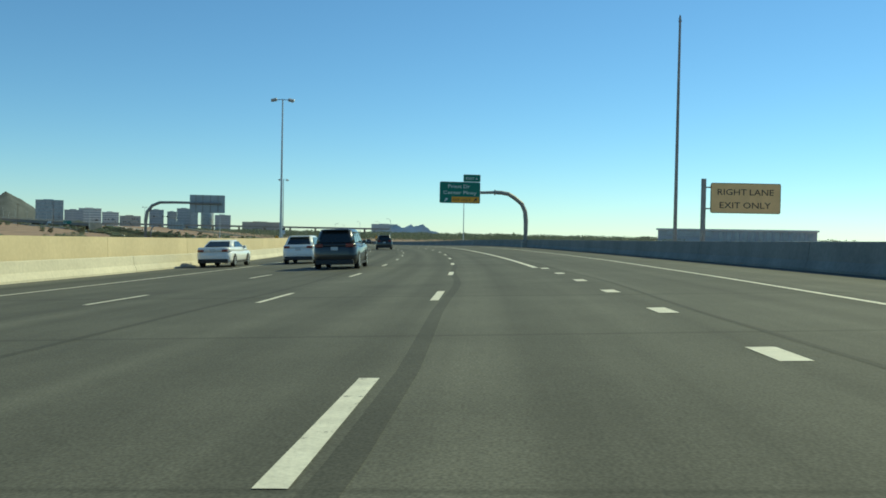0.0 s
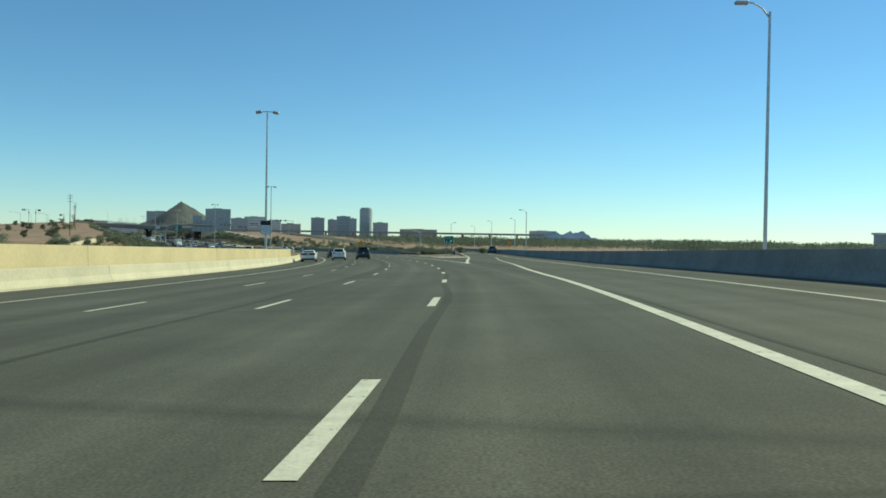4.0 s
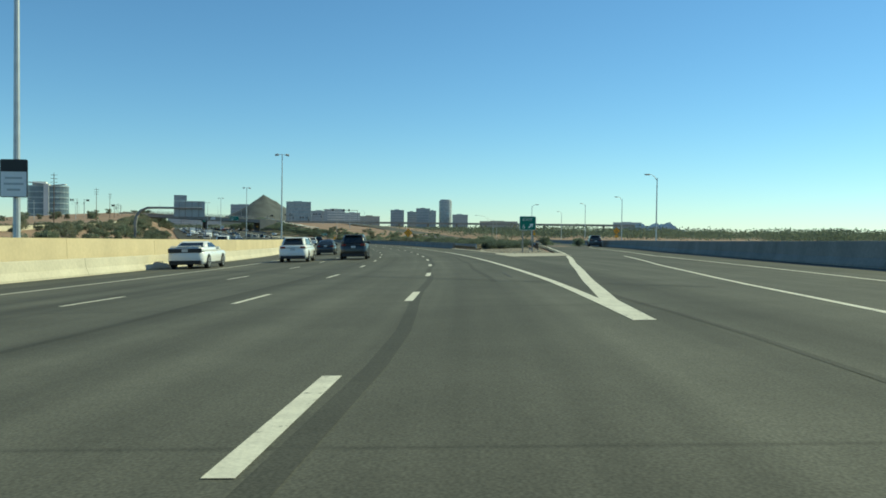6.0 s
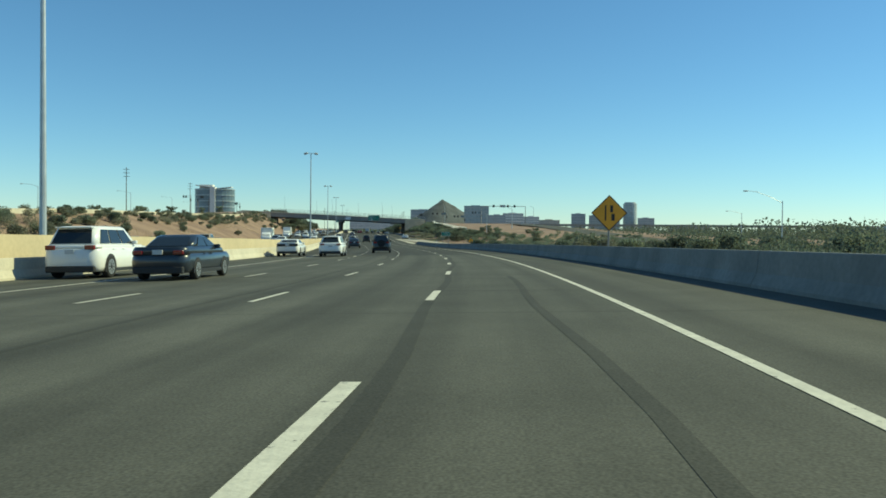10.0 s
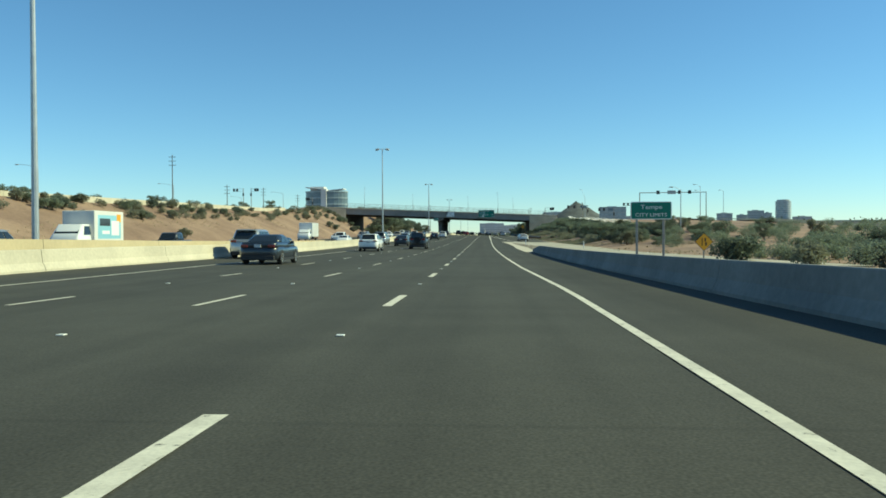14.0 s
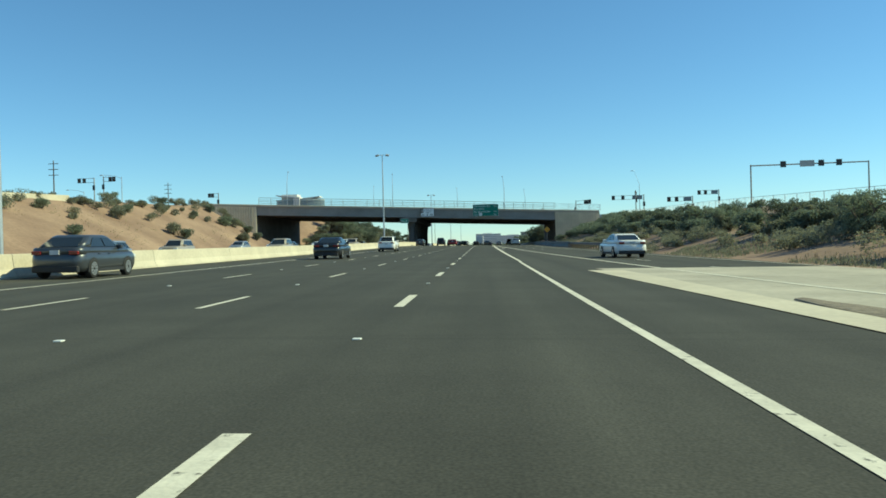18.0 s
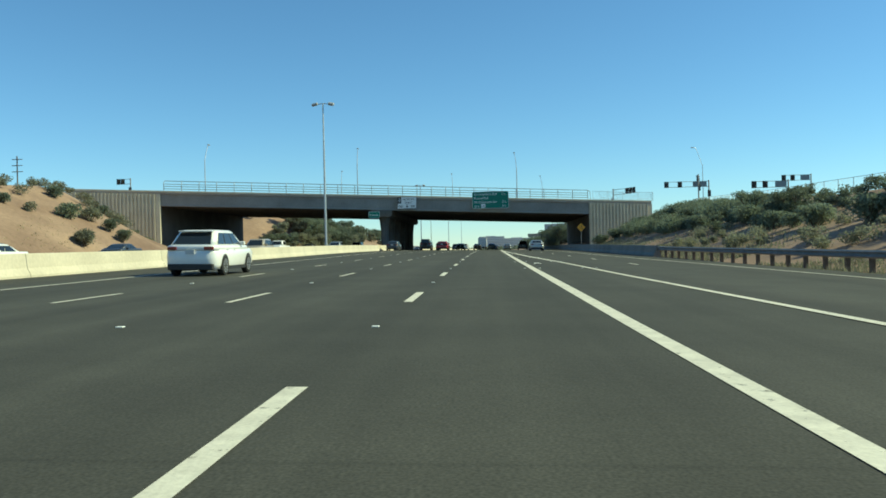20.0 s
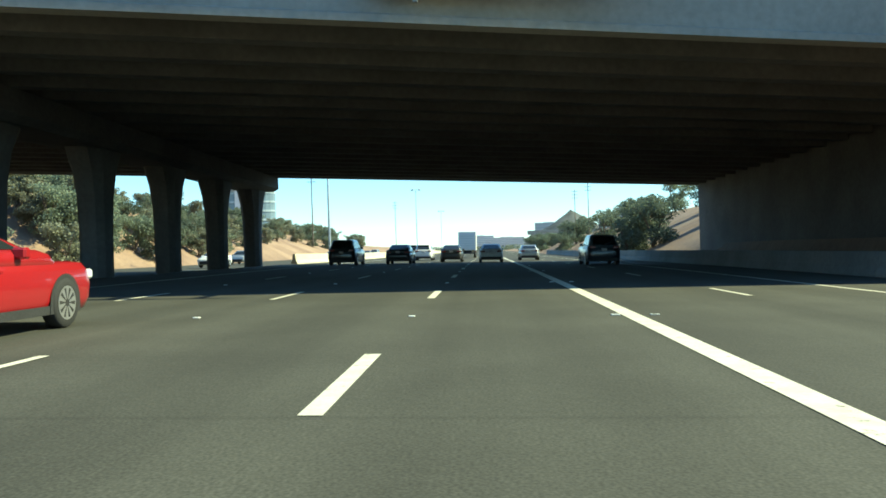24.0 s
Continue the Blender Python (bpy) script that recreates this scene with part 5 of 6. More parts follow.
# guard rails
def guard_rail(pts, label, top=0.75):
    """A W-beam on posts through road places."""
    g = empty("guard_rail", None, label=label, category="guard rail", group="guard rails")
    ss = [p[0] for p in pts]
    f = along(pts)
    for s in steps(ss[0], ss[-1], 1.9):
        b = bmesh.new()
        box(b, -0.08, 0.08, -0.1, 0.1, -0.3, top, 0.01)
        o = part("post", b, M["bark"], g)
        o.matrix_basis = stand(s, f(s) + 0.2)
    vs, fs = [], []
    prof = [(0.0, top - 0.3), (-0.08, top - 0.24), (0.0, top - 0.17), (0.0, top - 0.13), (-0.08, top - 0.06), (0.0, top), (0.02, top), (0.02, top - 0.3)]
    st = steps(ss[0], ss[-1], 2)
    for s in st:
        vs += [spot(s, f(s) + a, z) for a, z in prof]
    k = len(prof)
    for i in range(len(st) - 1):
        for j in range(k):
            fs.append((i * k + j, i * k + (j + 1) % k, (i + 1) * k + (j + 1) % k, (i + 1) * k + j))
    mesh_obj("beam", vs, fs, M["rail_steel"], g)
    return g


guard_rail([(275.3, 6.5), (284.5, 6.5), (297.5, 6.85)], "steel guard rail on dark posts leading into the barrier")
guard_rail([(276, 13.4), (290, 16.2), (300, 18.2), (340, 27.8)], "steel guard rail on dark posts along the exit ramp")
guard_rail([(630, 14.2), (645, 13.7), (660, 13.25), (671.4, 13.05)], "steel guard rail on dark posts leading into the barrier")
# pale low wall along the top of the left bank
bank_top = empty("bank_wall", None, label="pale low concrete wall along the top of the bank", category="wall", kind="structure")
for i in range(26):
    s0 = 262 + i * 15.3
    ribbon("barrier_panel", s0, s0 + 15.26, 5, lambda s: [(-50.92, ground_z(s, -50.8) - 0.2), (-50.92, ground_z(s, -50.8) + 0.7), (-50.68, ground_z(s, -50.8) + 0.7), (-50.68, ground_z(s, -50.8) - 0.2)], M["conc"], bank_top, closed=True)


# striped end panel on the guard rail in the gore
g = empty("hazard_marker", raised(275, 6.6, 0.1), label="dusty black and tan striped panel on the guard rail end", category="road sign")
bb = bmesh.new()
box(bb, -0.26, 0.26, -0.02, 0.01, 0.3, 0.84, 0.01)
hm = part("board", bb, M["yellow"], g)
for zz in (-0.1, 0.16, 0.42, 0.68):
    c = [(x, min(max(z, 0.31), 0.83)) for x, z in ((-0.25, zz), (0.25, zz + 0.42), (0.25, zz + 0.54), (-0.25, zz + 0.12))]
    vs = [(x, -0.026, z) for x, z in c] + [(x, -0.02, z) for x, z in c]
    mesh_obj("stripe", vs, [(0, 1, 2, 3), (0, 4, 5, 1), (1, 5, 6, 2), (2, 6, 7, 3), (3, 7, 4, 0)], M["black"], hm)
post(g, 0, -0.3, 0.84, 0.05, square=True)
bb = bmesh.new()
box(bb, -0.2, 0.12, 0.15, 1.5, 0.33, 0.74, 0.03)
part("terminal_block", bb, M["signback"], g)
tagged(ribbon("rail_pad", 276, 297.6, 1.5, lambda s: [(5.85 + 0.12 * noise.noise((s * 0.8, 2, 0)), 0.018), (7.75 + 0.25 * noise.noise((s * 0.6, 7, 0)), 0.018)], M["conc_ramp"]), "pale concrete pad under the guard rail posts", "pavement", kind="structure")


# strip of torn white trim lying between the merging lines
g = empty("road_debris", stand(650.6, 2.82, 0, 0, True), label="curved strip of torn white trim lying on the asphalt", category="debris")
part("strip", tube(bmesh.new(), [(-0.2, -0.5, 0.02), (-0.16, 0.0, 0.05), (0.0, 0.25, 0.06), (0.2, 0.35, 0.03)], 0.015, 0.01, 6), M["white"], g)
part("strip_end", tube(bmesh.new(), [(-0.2, -0.48, 0.012), (0.02, -0.52, 0.012), (0.2, -0.5, 0.012)], 0.012, 0.008, 5), M["dark"], g)


# slim white delineators along the on-ramp
def delineator(s, d):
    g = empty("delineator_post", raised(s, d, 0), label="slim white plastic delineator post at the ramp edge", category="post", group="delineators")
    bb = bmesh.new()
    box(bb, -0.05, 0.05, -0.02, 0.02, -0.05, 0.75, 0.012)
    part("post", bb, M["white"], g)
    bb = bmesh.new()
    box(bb, -0.04, 0.04, -0.028, -0.021, 0.55, 0.7)
    part("reflector", bb, M["marker"], g)


for s, d in ((524.4, 12.5), (550.6, 7.0)):
    delineator(s, d)

# ---- plants ----
def leaves(rng, blobs, count, size):
    """Small folded leaf sprays scattered through uneven blobs (x, y, z, r)."""
    vs, fs = [], []
    tot = sum(b[3] ** 2 for b in blobs)
    for bx, by, bz, br in blobs:
        for _ in range(int(count * br * br / tot)):
            v = Vector((rng.gauss(0, 1), rng.gauss(0, 1), rng.gauss(0, 1))).normalized() * br * (0.45 + 0.6 * rng.random())
            c = Vector((bx, by, bz)) + Vector((v.x, v.y, v.z * 0.75))
            if c.z < 0.05:
                c.z = 0.05 + 0.1 * rng.random()
            q = Euler((rng.uniform(-1.2, 1.2), rng.uniform(-1.2, 1.2), rng.uniform(0, 6.3)))
            l, w = size * rng.uniform(0.6, 1.4), size * rng.uniform(0.25, 0.5)
            k = len(vs)
            for p in ((-l / 2, 0, 0), (0, -w, 0.3 * w), (l / 2, 0, 0), (0, w, 0.3 * w)):
                u = Vector(p)
                u.rotate(q)
                vs.append(c + u)
            fs += [(k, k + 1, k + 2), (k, k + 2, k + 3)]
    return vs, fs


def shrub(seed, leaf, label, count=1700):
    """A low rounded desert shrub, about 2 m across."""
    rng = random.Random(seed)
    root = empty("desert_shrub", None, label=label, category="shrub", group="desert shrubs")
    blobs = [(rng.uniform(-0.6, 0.6), rng.uniform(-0.6, 0.6), rng.uniform(0.45, 0.95), rng.uniform(0.35, 0.6)) for _ in range(8)] + [(0, 0, 0.62, 0.82), (0.1, -0.1, 0.85, 0.6)]
    vs, fs = leaves(rng, blobs, count, 0.14)
    mesh_obj("foliage", vs, fs, leaf, root)
    bm = bmesh.new()
    for bx, by, bz, br in blobs:
        tube(bm, [(0, 0, -0.15), (bx * 0.5, by * 0.5, bz * 0.45), (bx, by, bz)], 0.035, 0.012, 4, cap=False)
    part("woody_base", bm, M["bark"], root)
    return root


def tree(seed, leaf, label, hgt=4.5, count=2700, spread=1.0, sparse=False):
    rng = random.Random(seed)
    root = empty("desert_tree", None, label=label, category="tree", group="desert trees")
    bm = bmesh.new()
    blobs = []
    for k in range(3):
        a = k * 2.1 + rng.uniform(-0.4, 0.4)
        knee = Vector((math.cos(a) * 0.35, math.sin(a) * 0.35, hgt * 0.28))
        tip = Vector((math.cos(a) * hgt * 0.26 * spread, math.sin(a) * hgt * 0.26 * spread, hgt * 0.62))
        tube(bm, [(0, 0, -0.2), knee, tip], 0.12, 0.05, 6, cap=False)
        for _ in range(4):
            e = tip + Vector((rng.uniform(-1, 1) * hgt * 0.22 * spread, rng.uniform(-1, 1) * hgt * 0.22 * spread, rng.uniform(-0.08, 0.3) * hgt))
            tube(bm, [knee.lerp(tip, rng.uniform(0.4, 1)), tip.lerp(e, 0.5), e], 0.05, 0.015, 4, cap=False)
            blobs.append((e.x, e.y, e.z, hgt * rng.uniform(0.12, 0.22)))
        if not sparse:
            for _ in range(4):
                a2 = a + rng.uniform(-1.0, 1.0)
                rr = hgt * rng.uniform(0.15, 0.42) * spread
                blobs.append((math.cos(a2) * rr, math.sin(a2) * rr, hgt * rng.uniform(0.16, 0.5), hgt * rng.uniform(0.13, 0.2)))
    part("trunk", bm, M["bark"], root)
    vs, fs = leaves(rng, blobs, count // 2 if sparse else int(count * 1.7), 0.12 if sparse else 0.2)
    mesh_obj("crown", vs, fs, leaf, root)
    return root


rng = random.Random(5)
shrubs = [shrub(1, M["leaf"], "rounded olive-green desert shrub on the bank"), shrub(2, M["leaf_dry"], "dry yellow-green desert shrub on the bank"), shrub(3, M["leaf_dark"], "dense dark green shrub on the bank")]
trees = [tree(11, M["leaf"], "spreading olive-green desert tree"), tree(12, M["leaf_dark"], "dense dark green desert tree"), tree(13, M["leaf_dry"], "light yellow-green desert tree", 4.0), tree(14, M["leaf"], "thin sparse desert tree with bare twigs", 5.0, sparse=True)]


def plant(proto, s, d, size, squash=1.0):
    p = spot(s, d, 0)
    p.z += ground_z(s, d) * (1 - clamp((abs(d) - 70) / 180, 0, 1)) - 4.0 * clamp((abs(d) - 70) / 180, 0, 1) - 0.05
    if abs(d) > 16:
        p.z += 0.35 * noise.noise((p.x * 0.08, p.y * 0.08, 0)) * clamp((abs(d) - 36 if d < 0 else d - 16) / 8, 0, 1)
    m = Matrix.Translation(p) @ Matrix.Rotation(rng.uniform(0, 6.3), 4, "Z")
    c = copy_thing(proto, m)
    c.scale = (size, size, size * squash)
    return c


# single shrubs and trees that stand apart
for i in range(34):
    plant(rng.choice((shrubs[0], shrubs[0], shrubs[1])), rng.uniform(280, 728), -rng.uniform(38.5, 46), rng.uniform(0.9, 1.5), 1.1)
for i in range(70):
    plant(rng.choice((shrubs[0], shrubs[1], shrubs[2])), rng.uniform(330, 733), -rng.uniform(46.5, 50.3), rng.uniform(0.7, 1.25))
for i in range(22):
    plant(rng.choice((trees[0], trees[2])), rng.uniform(330, 730), -rng.uniform(58, 100), rng.uniform(0.5, 0.9))
for i in range(56):
    plant(rng.choice((shrubs[0], shrubs[2], shrubs[0], shrubs[1])), rng.uniform(308, 500), rng.uniform(13, 32), rng.uniform(0.9, 1.6))
for i in range(92):
    s = rng.uniform(318, 600)
    plant(rng.choice((trees[0], trees[1], trees[2], trees[0], trees[2])), s, max(rng.uniform(17, 62), toe_r(s) + 3), rng.uniform(0.2, 0.34) if s < 430 else rng.uniform(0.42, 0.68), rng.uniform(0.75, 1.0))
for i in range(16):
    plant(rng.choice((shrubs[2], shrubs[0])), rng.uniform(281, 318), rng.uniform(8.6, 12.5), rng.uniform(0.6, 1.2))
for i in range(52):
    s = rng.uniform(560, 742)
    plant(rng.choice((shrubs[2], shrubs[0], shrubs[0])), s, toe_r(s) + rng.uniform(5.5, 10), rng.uniform(0.9, 1.5))
for i in range(40):
    s = rng.uniform(520, 700)
    plant(rng.choice((trees[0], trees[1], trees[2])), s, toe_r(s) + rng.uniform(4 if s < 640 else 7, 11), rng.uniform(0.3, 0.5) if s < 640 else rng.uniform(0.26, 0.4), 0.9)
for s, d, z in ((735, 16.9, 1.25), (731, 18.2, 1.1), (738, 19.5, 1.3), (726, 21, 1.2), (742, 22.5, 1.2), (721, 18.6, 0.8)):
    plant(shrubs[0], s, d, z, 1.15)
for s, d, z in ((556, 21.0, 0.62), (562, 19.8, 0.74), (569, 22, 0.66), (577, 20.5, 0.6), (584, 19.8, 0.76), (588, 23, 0.6), (595, 20.2, 0.62), (601, 22.5, 0.6), (609, 21, 0.6), (622, 20, 0.6), (634, 21.5, 0.62), (655, 22, 0.62), (672, 22.5, 0.64), (686, 23.5, 0.68)):
    plant(trees[0], s, d, z, 0.92)
for i in range(58):
    plant(rng.choice((trees[0], trees[1], trees[2])), rng.uniform(793, 1040), -rng.uniform(40, 60), rng.uniform(0.8, 1.35))
for i in range(36):
    plant(rng.choice((trees[0], trees[1], trees[1])), rng.uniform(796, 1060), rng.uniform(14.5, 32), rng.uniform(0.8, 1.35))
for i in range(26):
    plant(rng.choice((trees[0], trees[1], trees[2], trees[0])), rng.uniform(794, 868), -rng.uniform(37.5, 46), rng.uniform(0.75, 1.2), 1.05)
for i in range(16):
    plant(rng.choice((trees[0], trees[2], trees[0])), rng.uniform(793, 832), -rng.uniform(36.8, 47), rng.uniform(1.1, 1.5), 1.0)
for s, d, z in ((344, 22.1, 0.62), (346.5, 26.6, 0.66)):
    plant(trees[3], s, d, z)
for i in range(24):
    plant(rng.choice((trees[0], trees[1], trees[2])), rng.uniform(80, 300), -rng.uniform(55, 140), rng.uniform(0.6, 1.1))
for o in shrubs + trees:
    o.matrix_basis = raised(900, -58, 6.2) @ Matrix.Translation((rng.uniform(-6, 0), rng.uniform(0, 60), 0))


def scrub(name, leaf, label, spots, seed, count=500, size=0.17):
    """Close-grown scrub that cannot be counted: (s, d, radius) of each clump."""
    r2 = random.Random(seed)
    vs, fs = [], []
    for s, d, r in spots:
        p = spot(s, d, 0)
        fade = clamp((abs(d) - 70) / 180, 0, 1)
        p.z += ground_z(s, d) * (1 - fade) - 4.0 * fade
        blobs = [(r2.uniform(-0.6, 0.6) * r, r2.uniform(-0.6, 0.6) * r, r2.uniform(0.25, 0.9) * r, r2.uniform(0.35, 0.65) * r) for _ in range(4)] + [(0, 0, 0.55 * r, 0.8 * r)]
        v, f = leaves(r2, blobs, count, size)
        k = len(vs)
        vs += [q + p for q in v]
        fs += [(a + k, b + k, c + k) for a, b, c in f]
    return tagged(mesh_obj(name, vs, fs, leaf), label, "shrubs", kind="stuff")


def bank_clumps(n, seed, s0, s1, f0, f1, r0, r1):
    r2 = random.Random(seed)
    out = []
    while len(out) < n:
        s = r2.uniform(s0, s1)
        d = toe_r(s) + r2.uniform(f0, f1)
        if noise.noise((s * 0.06, d * 0.2, 7)) > -0.15:
            out.append((s, d, r2.uniform(r0, r1)))
    return out


scrub("ridge_scrub", M["leaf_dark"], "dark green scrub thick along the top of the bank", bank_clumps(120, 21, 540, 745, 8.5, 14.5, 0.6, 1.1), 31)
scrub("brush", M["leaf"], "olive brush along the upper bank", bank_clumps(70, 24, 540, 745, 8, 15, 0.55, 1.0), 37)
scrub("slope_scrub", M["leaf"], "olive scrub scattered down the bank", bank_clumps(90, 22, 545, 742, 5, 11, 0.6, 1.1), 32)
scrub("foot_scrub", M["leaf_dry"], "low dry brush along the lower bank", bank_clumps(120, 27, 548, 695, 1.5, 6.5, 0.4, 0.9), 41, 420, 0.12)
scrub("bank_thicket", M["leaf"], "dense olive thicket on the upper bank beside the wing wall", bank_clumps(120, 26, 694, 743, 5.0, 12.5, 1.0, 1.7), 40)
r4 = random.Random(23)
mid = []
for i in range(230):
    s = r4.uniform(312, 560)
    mid.append((s, max(r4.uniform(26, 72), toe_r(s) + 6), r4.uniform(0.7, 1.2)))
for i in range(110):
    s = r4.uniform(470, 566)
    mid.append((s, toe_r(s) + r4.uniform(5, 42), r4.uniform(0.8, 1.5)))
scrub("flat_scrub", M["leaf"], "olive desert scrub on the flat beside the exit ramp", mid, 33, 800, 0.125)
scrub("thicket", M["leaf_dark"], "dense green thicket behind the side barrier", [(r4.uniform(380, 472), r4.uniform(13, 42), r4.uniform(0.6, 1.1)) for i in range(130)], 39, 850, 0.12)
scrub("gore_scrub", M["leaf_dark"], "dark tangled brush behind the guard rails", [(r4.uniform(284, 335), r4.uniform(8.2, 16.5), r4.uniform(0.7, 1.4)) for i in range(90)], 36, 950, 0.1)
scrub("far_bank_scrub", M["leaf"], "olive brush on the far end of the bank", [(r4.uniform(265, 420), -r4.uniform(37.5, 54), r4.uniform(0.7, 1.4)) for i in range(110)], 38)
scrub("crest_scrub", M["leaf_dry"], "pale dry scrub along the crest of the bank", [(r4.uniform(300, 735), -r4.uniform(44.5, 52.5), r4.uniform(0.6, 1.3)) for i in range(230)], 34)
scrub("wash_scrub", M["leaf"], "scrub on the low ground beyond the opposite carriageway", [(r4.uniform(60, 300), -r4.uniform(39, 120), r4.uniform(0.9, 2.2)) for i in range(130)], 35)


def far_wood(name, spots, hgt, leaf, label, per=26):
    vs, fs = [], []
    r2 = random.Random(77)
    for p, h in spots:
        wide_by = r2.uniform(0.9, 1.8)
        for _ in range(per if h > 9 else per * 6):
            v = Vector((r2.gauss(0, 1), r2.gauss(0, 1), r2.gauss(0, 1))).normalized() * (0.5 + 0.42 * r2.random())
            c = p + Vector((v.x * wide_by * h, v.y * wide_by * h, (0.38 + 0.4 * v.z) * h))
            q = Euler((r2.uniform(-1.3, 1.3), r2.uniform(-1.3, 1.3), r2.uniform(0, 6.3)))
            w = h * (r2.uniform(0.06, 0.15) if h > 9 else r2.uniform(0.035, 0.07))
            k = len(vs)
            for a in ((-w, 0, 0), (0, -w * 0.6, 0.1), (w, 0, 0), (0, w * 0.6, -0.1)):
                u = Vector(a)
                u.rotate(q)
                vs.append(c + u)
            fs += [(k, k + 1, k + 2), (k, k + 2, k + 3)]
    return tagged(mesh_obj(name, vs, fs, leaf), label, "trees", kind="stuff")


sp = []
for i in range(2300):
    a, dist = rng.uniform(-42, 48), 260 + 1300 * rng.random() ** 1.2
    p = bearing(a, dist)
    # keep clear of the freeway itself
    near = min((p.x - q[0]) ** 2 + (p.y - q[1]) ** 2 for q in _line[::20])
    if near > 85 ** 2:
        sp.append((Vector((p.x, p.y, -8.5 if near > 420 ** 2 else -4.4)), rng.uniform(4.0, 8.5)))
wash = []
r5 = random.Random(41)
for i in range(620):
    s = r5.uniform(70, 470)
    d = r5.uniform(52 if s < 240 else 80, 210)
    if s > 240 and d < ramp_r(s) + 18:
        continue
    p = spot(s, d, 0)
    wash.append((Vector((p.x, p.y, p.z - 4.6)), r5.uniform(4.6, 7.4)))
for i in range(420):
    s = r5.uniform(60, 335)
    lo = 23 if s < 235 else ramp_r(s) + 7
    d = lo + abs(r5.gauss(0, 22))
    p = spot(s, d, 0)
    wash.append((Vector((p.x, p.y, p.z + ground_z(s, d) * (1 - clamp((d - 70) / 180, 0, 1)) - 0.8)), r5.uniform(1.8, 3.6)))
far_wood("wash_woods", wash, 7, M["leaf_dark"], "dense dark green woods along the wash beyond the barrier", 34)
far_wood("river_woods", sp, 6, M["leaf_dark"], "dark green scrub woods along the river bed")
sp = []
for i in range(900):
    p = bearing(rng.uniform(-45, 50), rng.uniform(1500, 2700))
    sp.append((Vector((p.x, p.y, -9.5)), rng.uniform(10, 19)))
far_wood("distant_woods", sp, 9, M["leaf_dark"], "dark tree line in the far distance", 60)

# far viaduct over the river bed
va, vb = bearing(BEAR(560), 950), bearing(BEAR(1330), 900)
vd = empty("far_viaduct", None, label="pale concrete freeway viaduct across the river bed", category="bridge", kind="structure")
ax = (vb - va).normalized()
sx = Vector((-ax.y, ax.x, 0))
bm = bmesh.new()
for z0, z1, w in ((4.2, 5.6, 7.0), (5.6, 6.5, 7.3)):
    c = [va + sx * w, vb + sx * w, vb - sx * w, va - sx * w]
    lo = [bm.verts.new((q.x, q.y, z0)) for q in c]
    hi = [bm.verts.new((q.x, q.y, z1)) for q in c]
    bm.faces.new(lo[::-1])
    bm.faces.new(hi)
    for i in range(4):
        bm.faces.new((lo[i], lo[(i + 1) % 4], hi[(i + 1) % 4], hi[i]))
part("deck", bm, M["conc_grey"], vd)
n = int((vb - va).length / 32)
for i in range(1, n):
    p = va.lerp(vb, i / n)
    part("pier", tube(bmesh.new(), [(p.x, p.y, -9.6), (p.x, p.y, 4.2)], 1.3, 1.3, 8), M["conc_grey"], vd)

# loose stones and litter in the two gores
sv, sf = [], []
r8 = random.Random(88)
for i in range(420):
    if i % 3:
        s = r8.uniform(254, 296)
        d, z0 = gs_in(s) + (gs_out(s) - gs_in(s)) * r8.uniform(0.08, 0.95), 0.05
    else:
        s = r8.uniform(504, 561)
        d, z0 = gd_in(s) + (gd_out(s) - gd_in(s)) * r8.uniform(0.1, 0.9), 0.03
    c, r = spot(s, d, z0), r8.uniform(0.03, 0.11) * (1.8 if r8.random() < 0.08 else 1)
    k = len(sv)
    for x, y, z in ((1, 0, 0), (0, 1, 0), (-1, 0, 0), (0, -1, 0), (0, 0, 1), (0, 0, -0.6)):
        sv.append(c + Vector((x * r * r8.uniform(0.7, 1.3), y * r * r8.uniform(0.7, 1.3), z * r * r8.uniform(0.5, 0.9))))
    sf += [(k + q, k + (q + 1) % 4, k + 4) for q in range(4)] + [(k + (q + 1) % 4, k + q, k + 5) for q in range(4)]
tagged(mesh_obj("stones", sv, sf, M["conc_ramp"]), "loose pale stones and litter on the gravel", "stones", kind="stuff")

# dry grass and small weeds on the banks
gv2, gf2 = [], []
r3 = random.Random(9)
for i in range(14000):
    if r3.random() < 0.5:
        s, d = r3.uniform(300, 735), -r3.uniform(36.5, 50)
    else:
        s = r3.uniform(500, 745)
        d = toe_r(s) + r3.uniform(-0.6, 13)
    if noise.noise((s * 0.05, d * 0.12, 4)) < 0.05:
        continue
    p = spot(s, d, ground_z(s, d) - 0.03)
    p.z += 0.35 * noise.noise((p.x * 0.08, p.y * 0.08, 0)) * clamp((abs(d) - 36 if d < 0 else d - 16) / 8, 0, 1)
    for t in range(5):
        k = len(gv2)
        a, h, w = r3.uniform(0, 6.3), r3.uniform(0.08, 0.3), r3.uniform(0.012, 0.03)
        ux, uy = math.cos(a) * w, math.sin(a) * w
        o = p + Vector((r3.gauss(0, 0.12), r3.gauss(0, 0.12), 0))
        gv2 += [o + Vector((-ux, -uy, 0)), o + Vector((ux, uy, 0)), o + Vector((uy * 6 * r3.uniform(-1, 1), ux * 6 * r3.uniform(-1, 1), h))]
        gf2.append((k, k + 1, k + 2))
tagged(mesh_obj("dry_grass", gv2, gf2, M["grass"]), "dry straw-coloured grass and weeds on the banks", "grass", kind="stuff")

# chain-link fence along the crest of the bank
crest = empty("chain_link_fence", None, label="grey chain-link fence along the top of the bank", category="fence")
line = [(s, toe_r(s) + 14.6) for s in range(600, 748, 3)]
def crest_at(s, d, z):
    return spot(s, d, ground_z(s, d) + z)


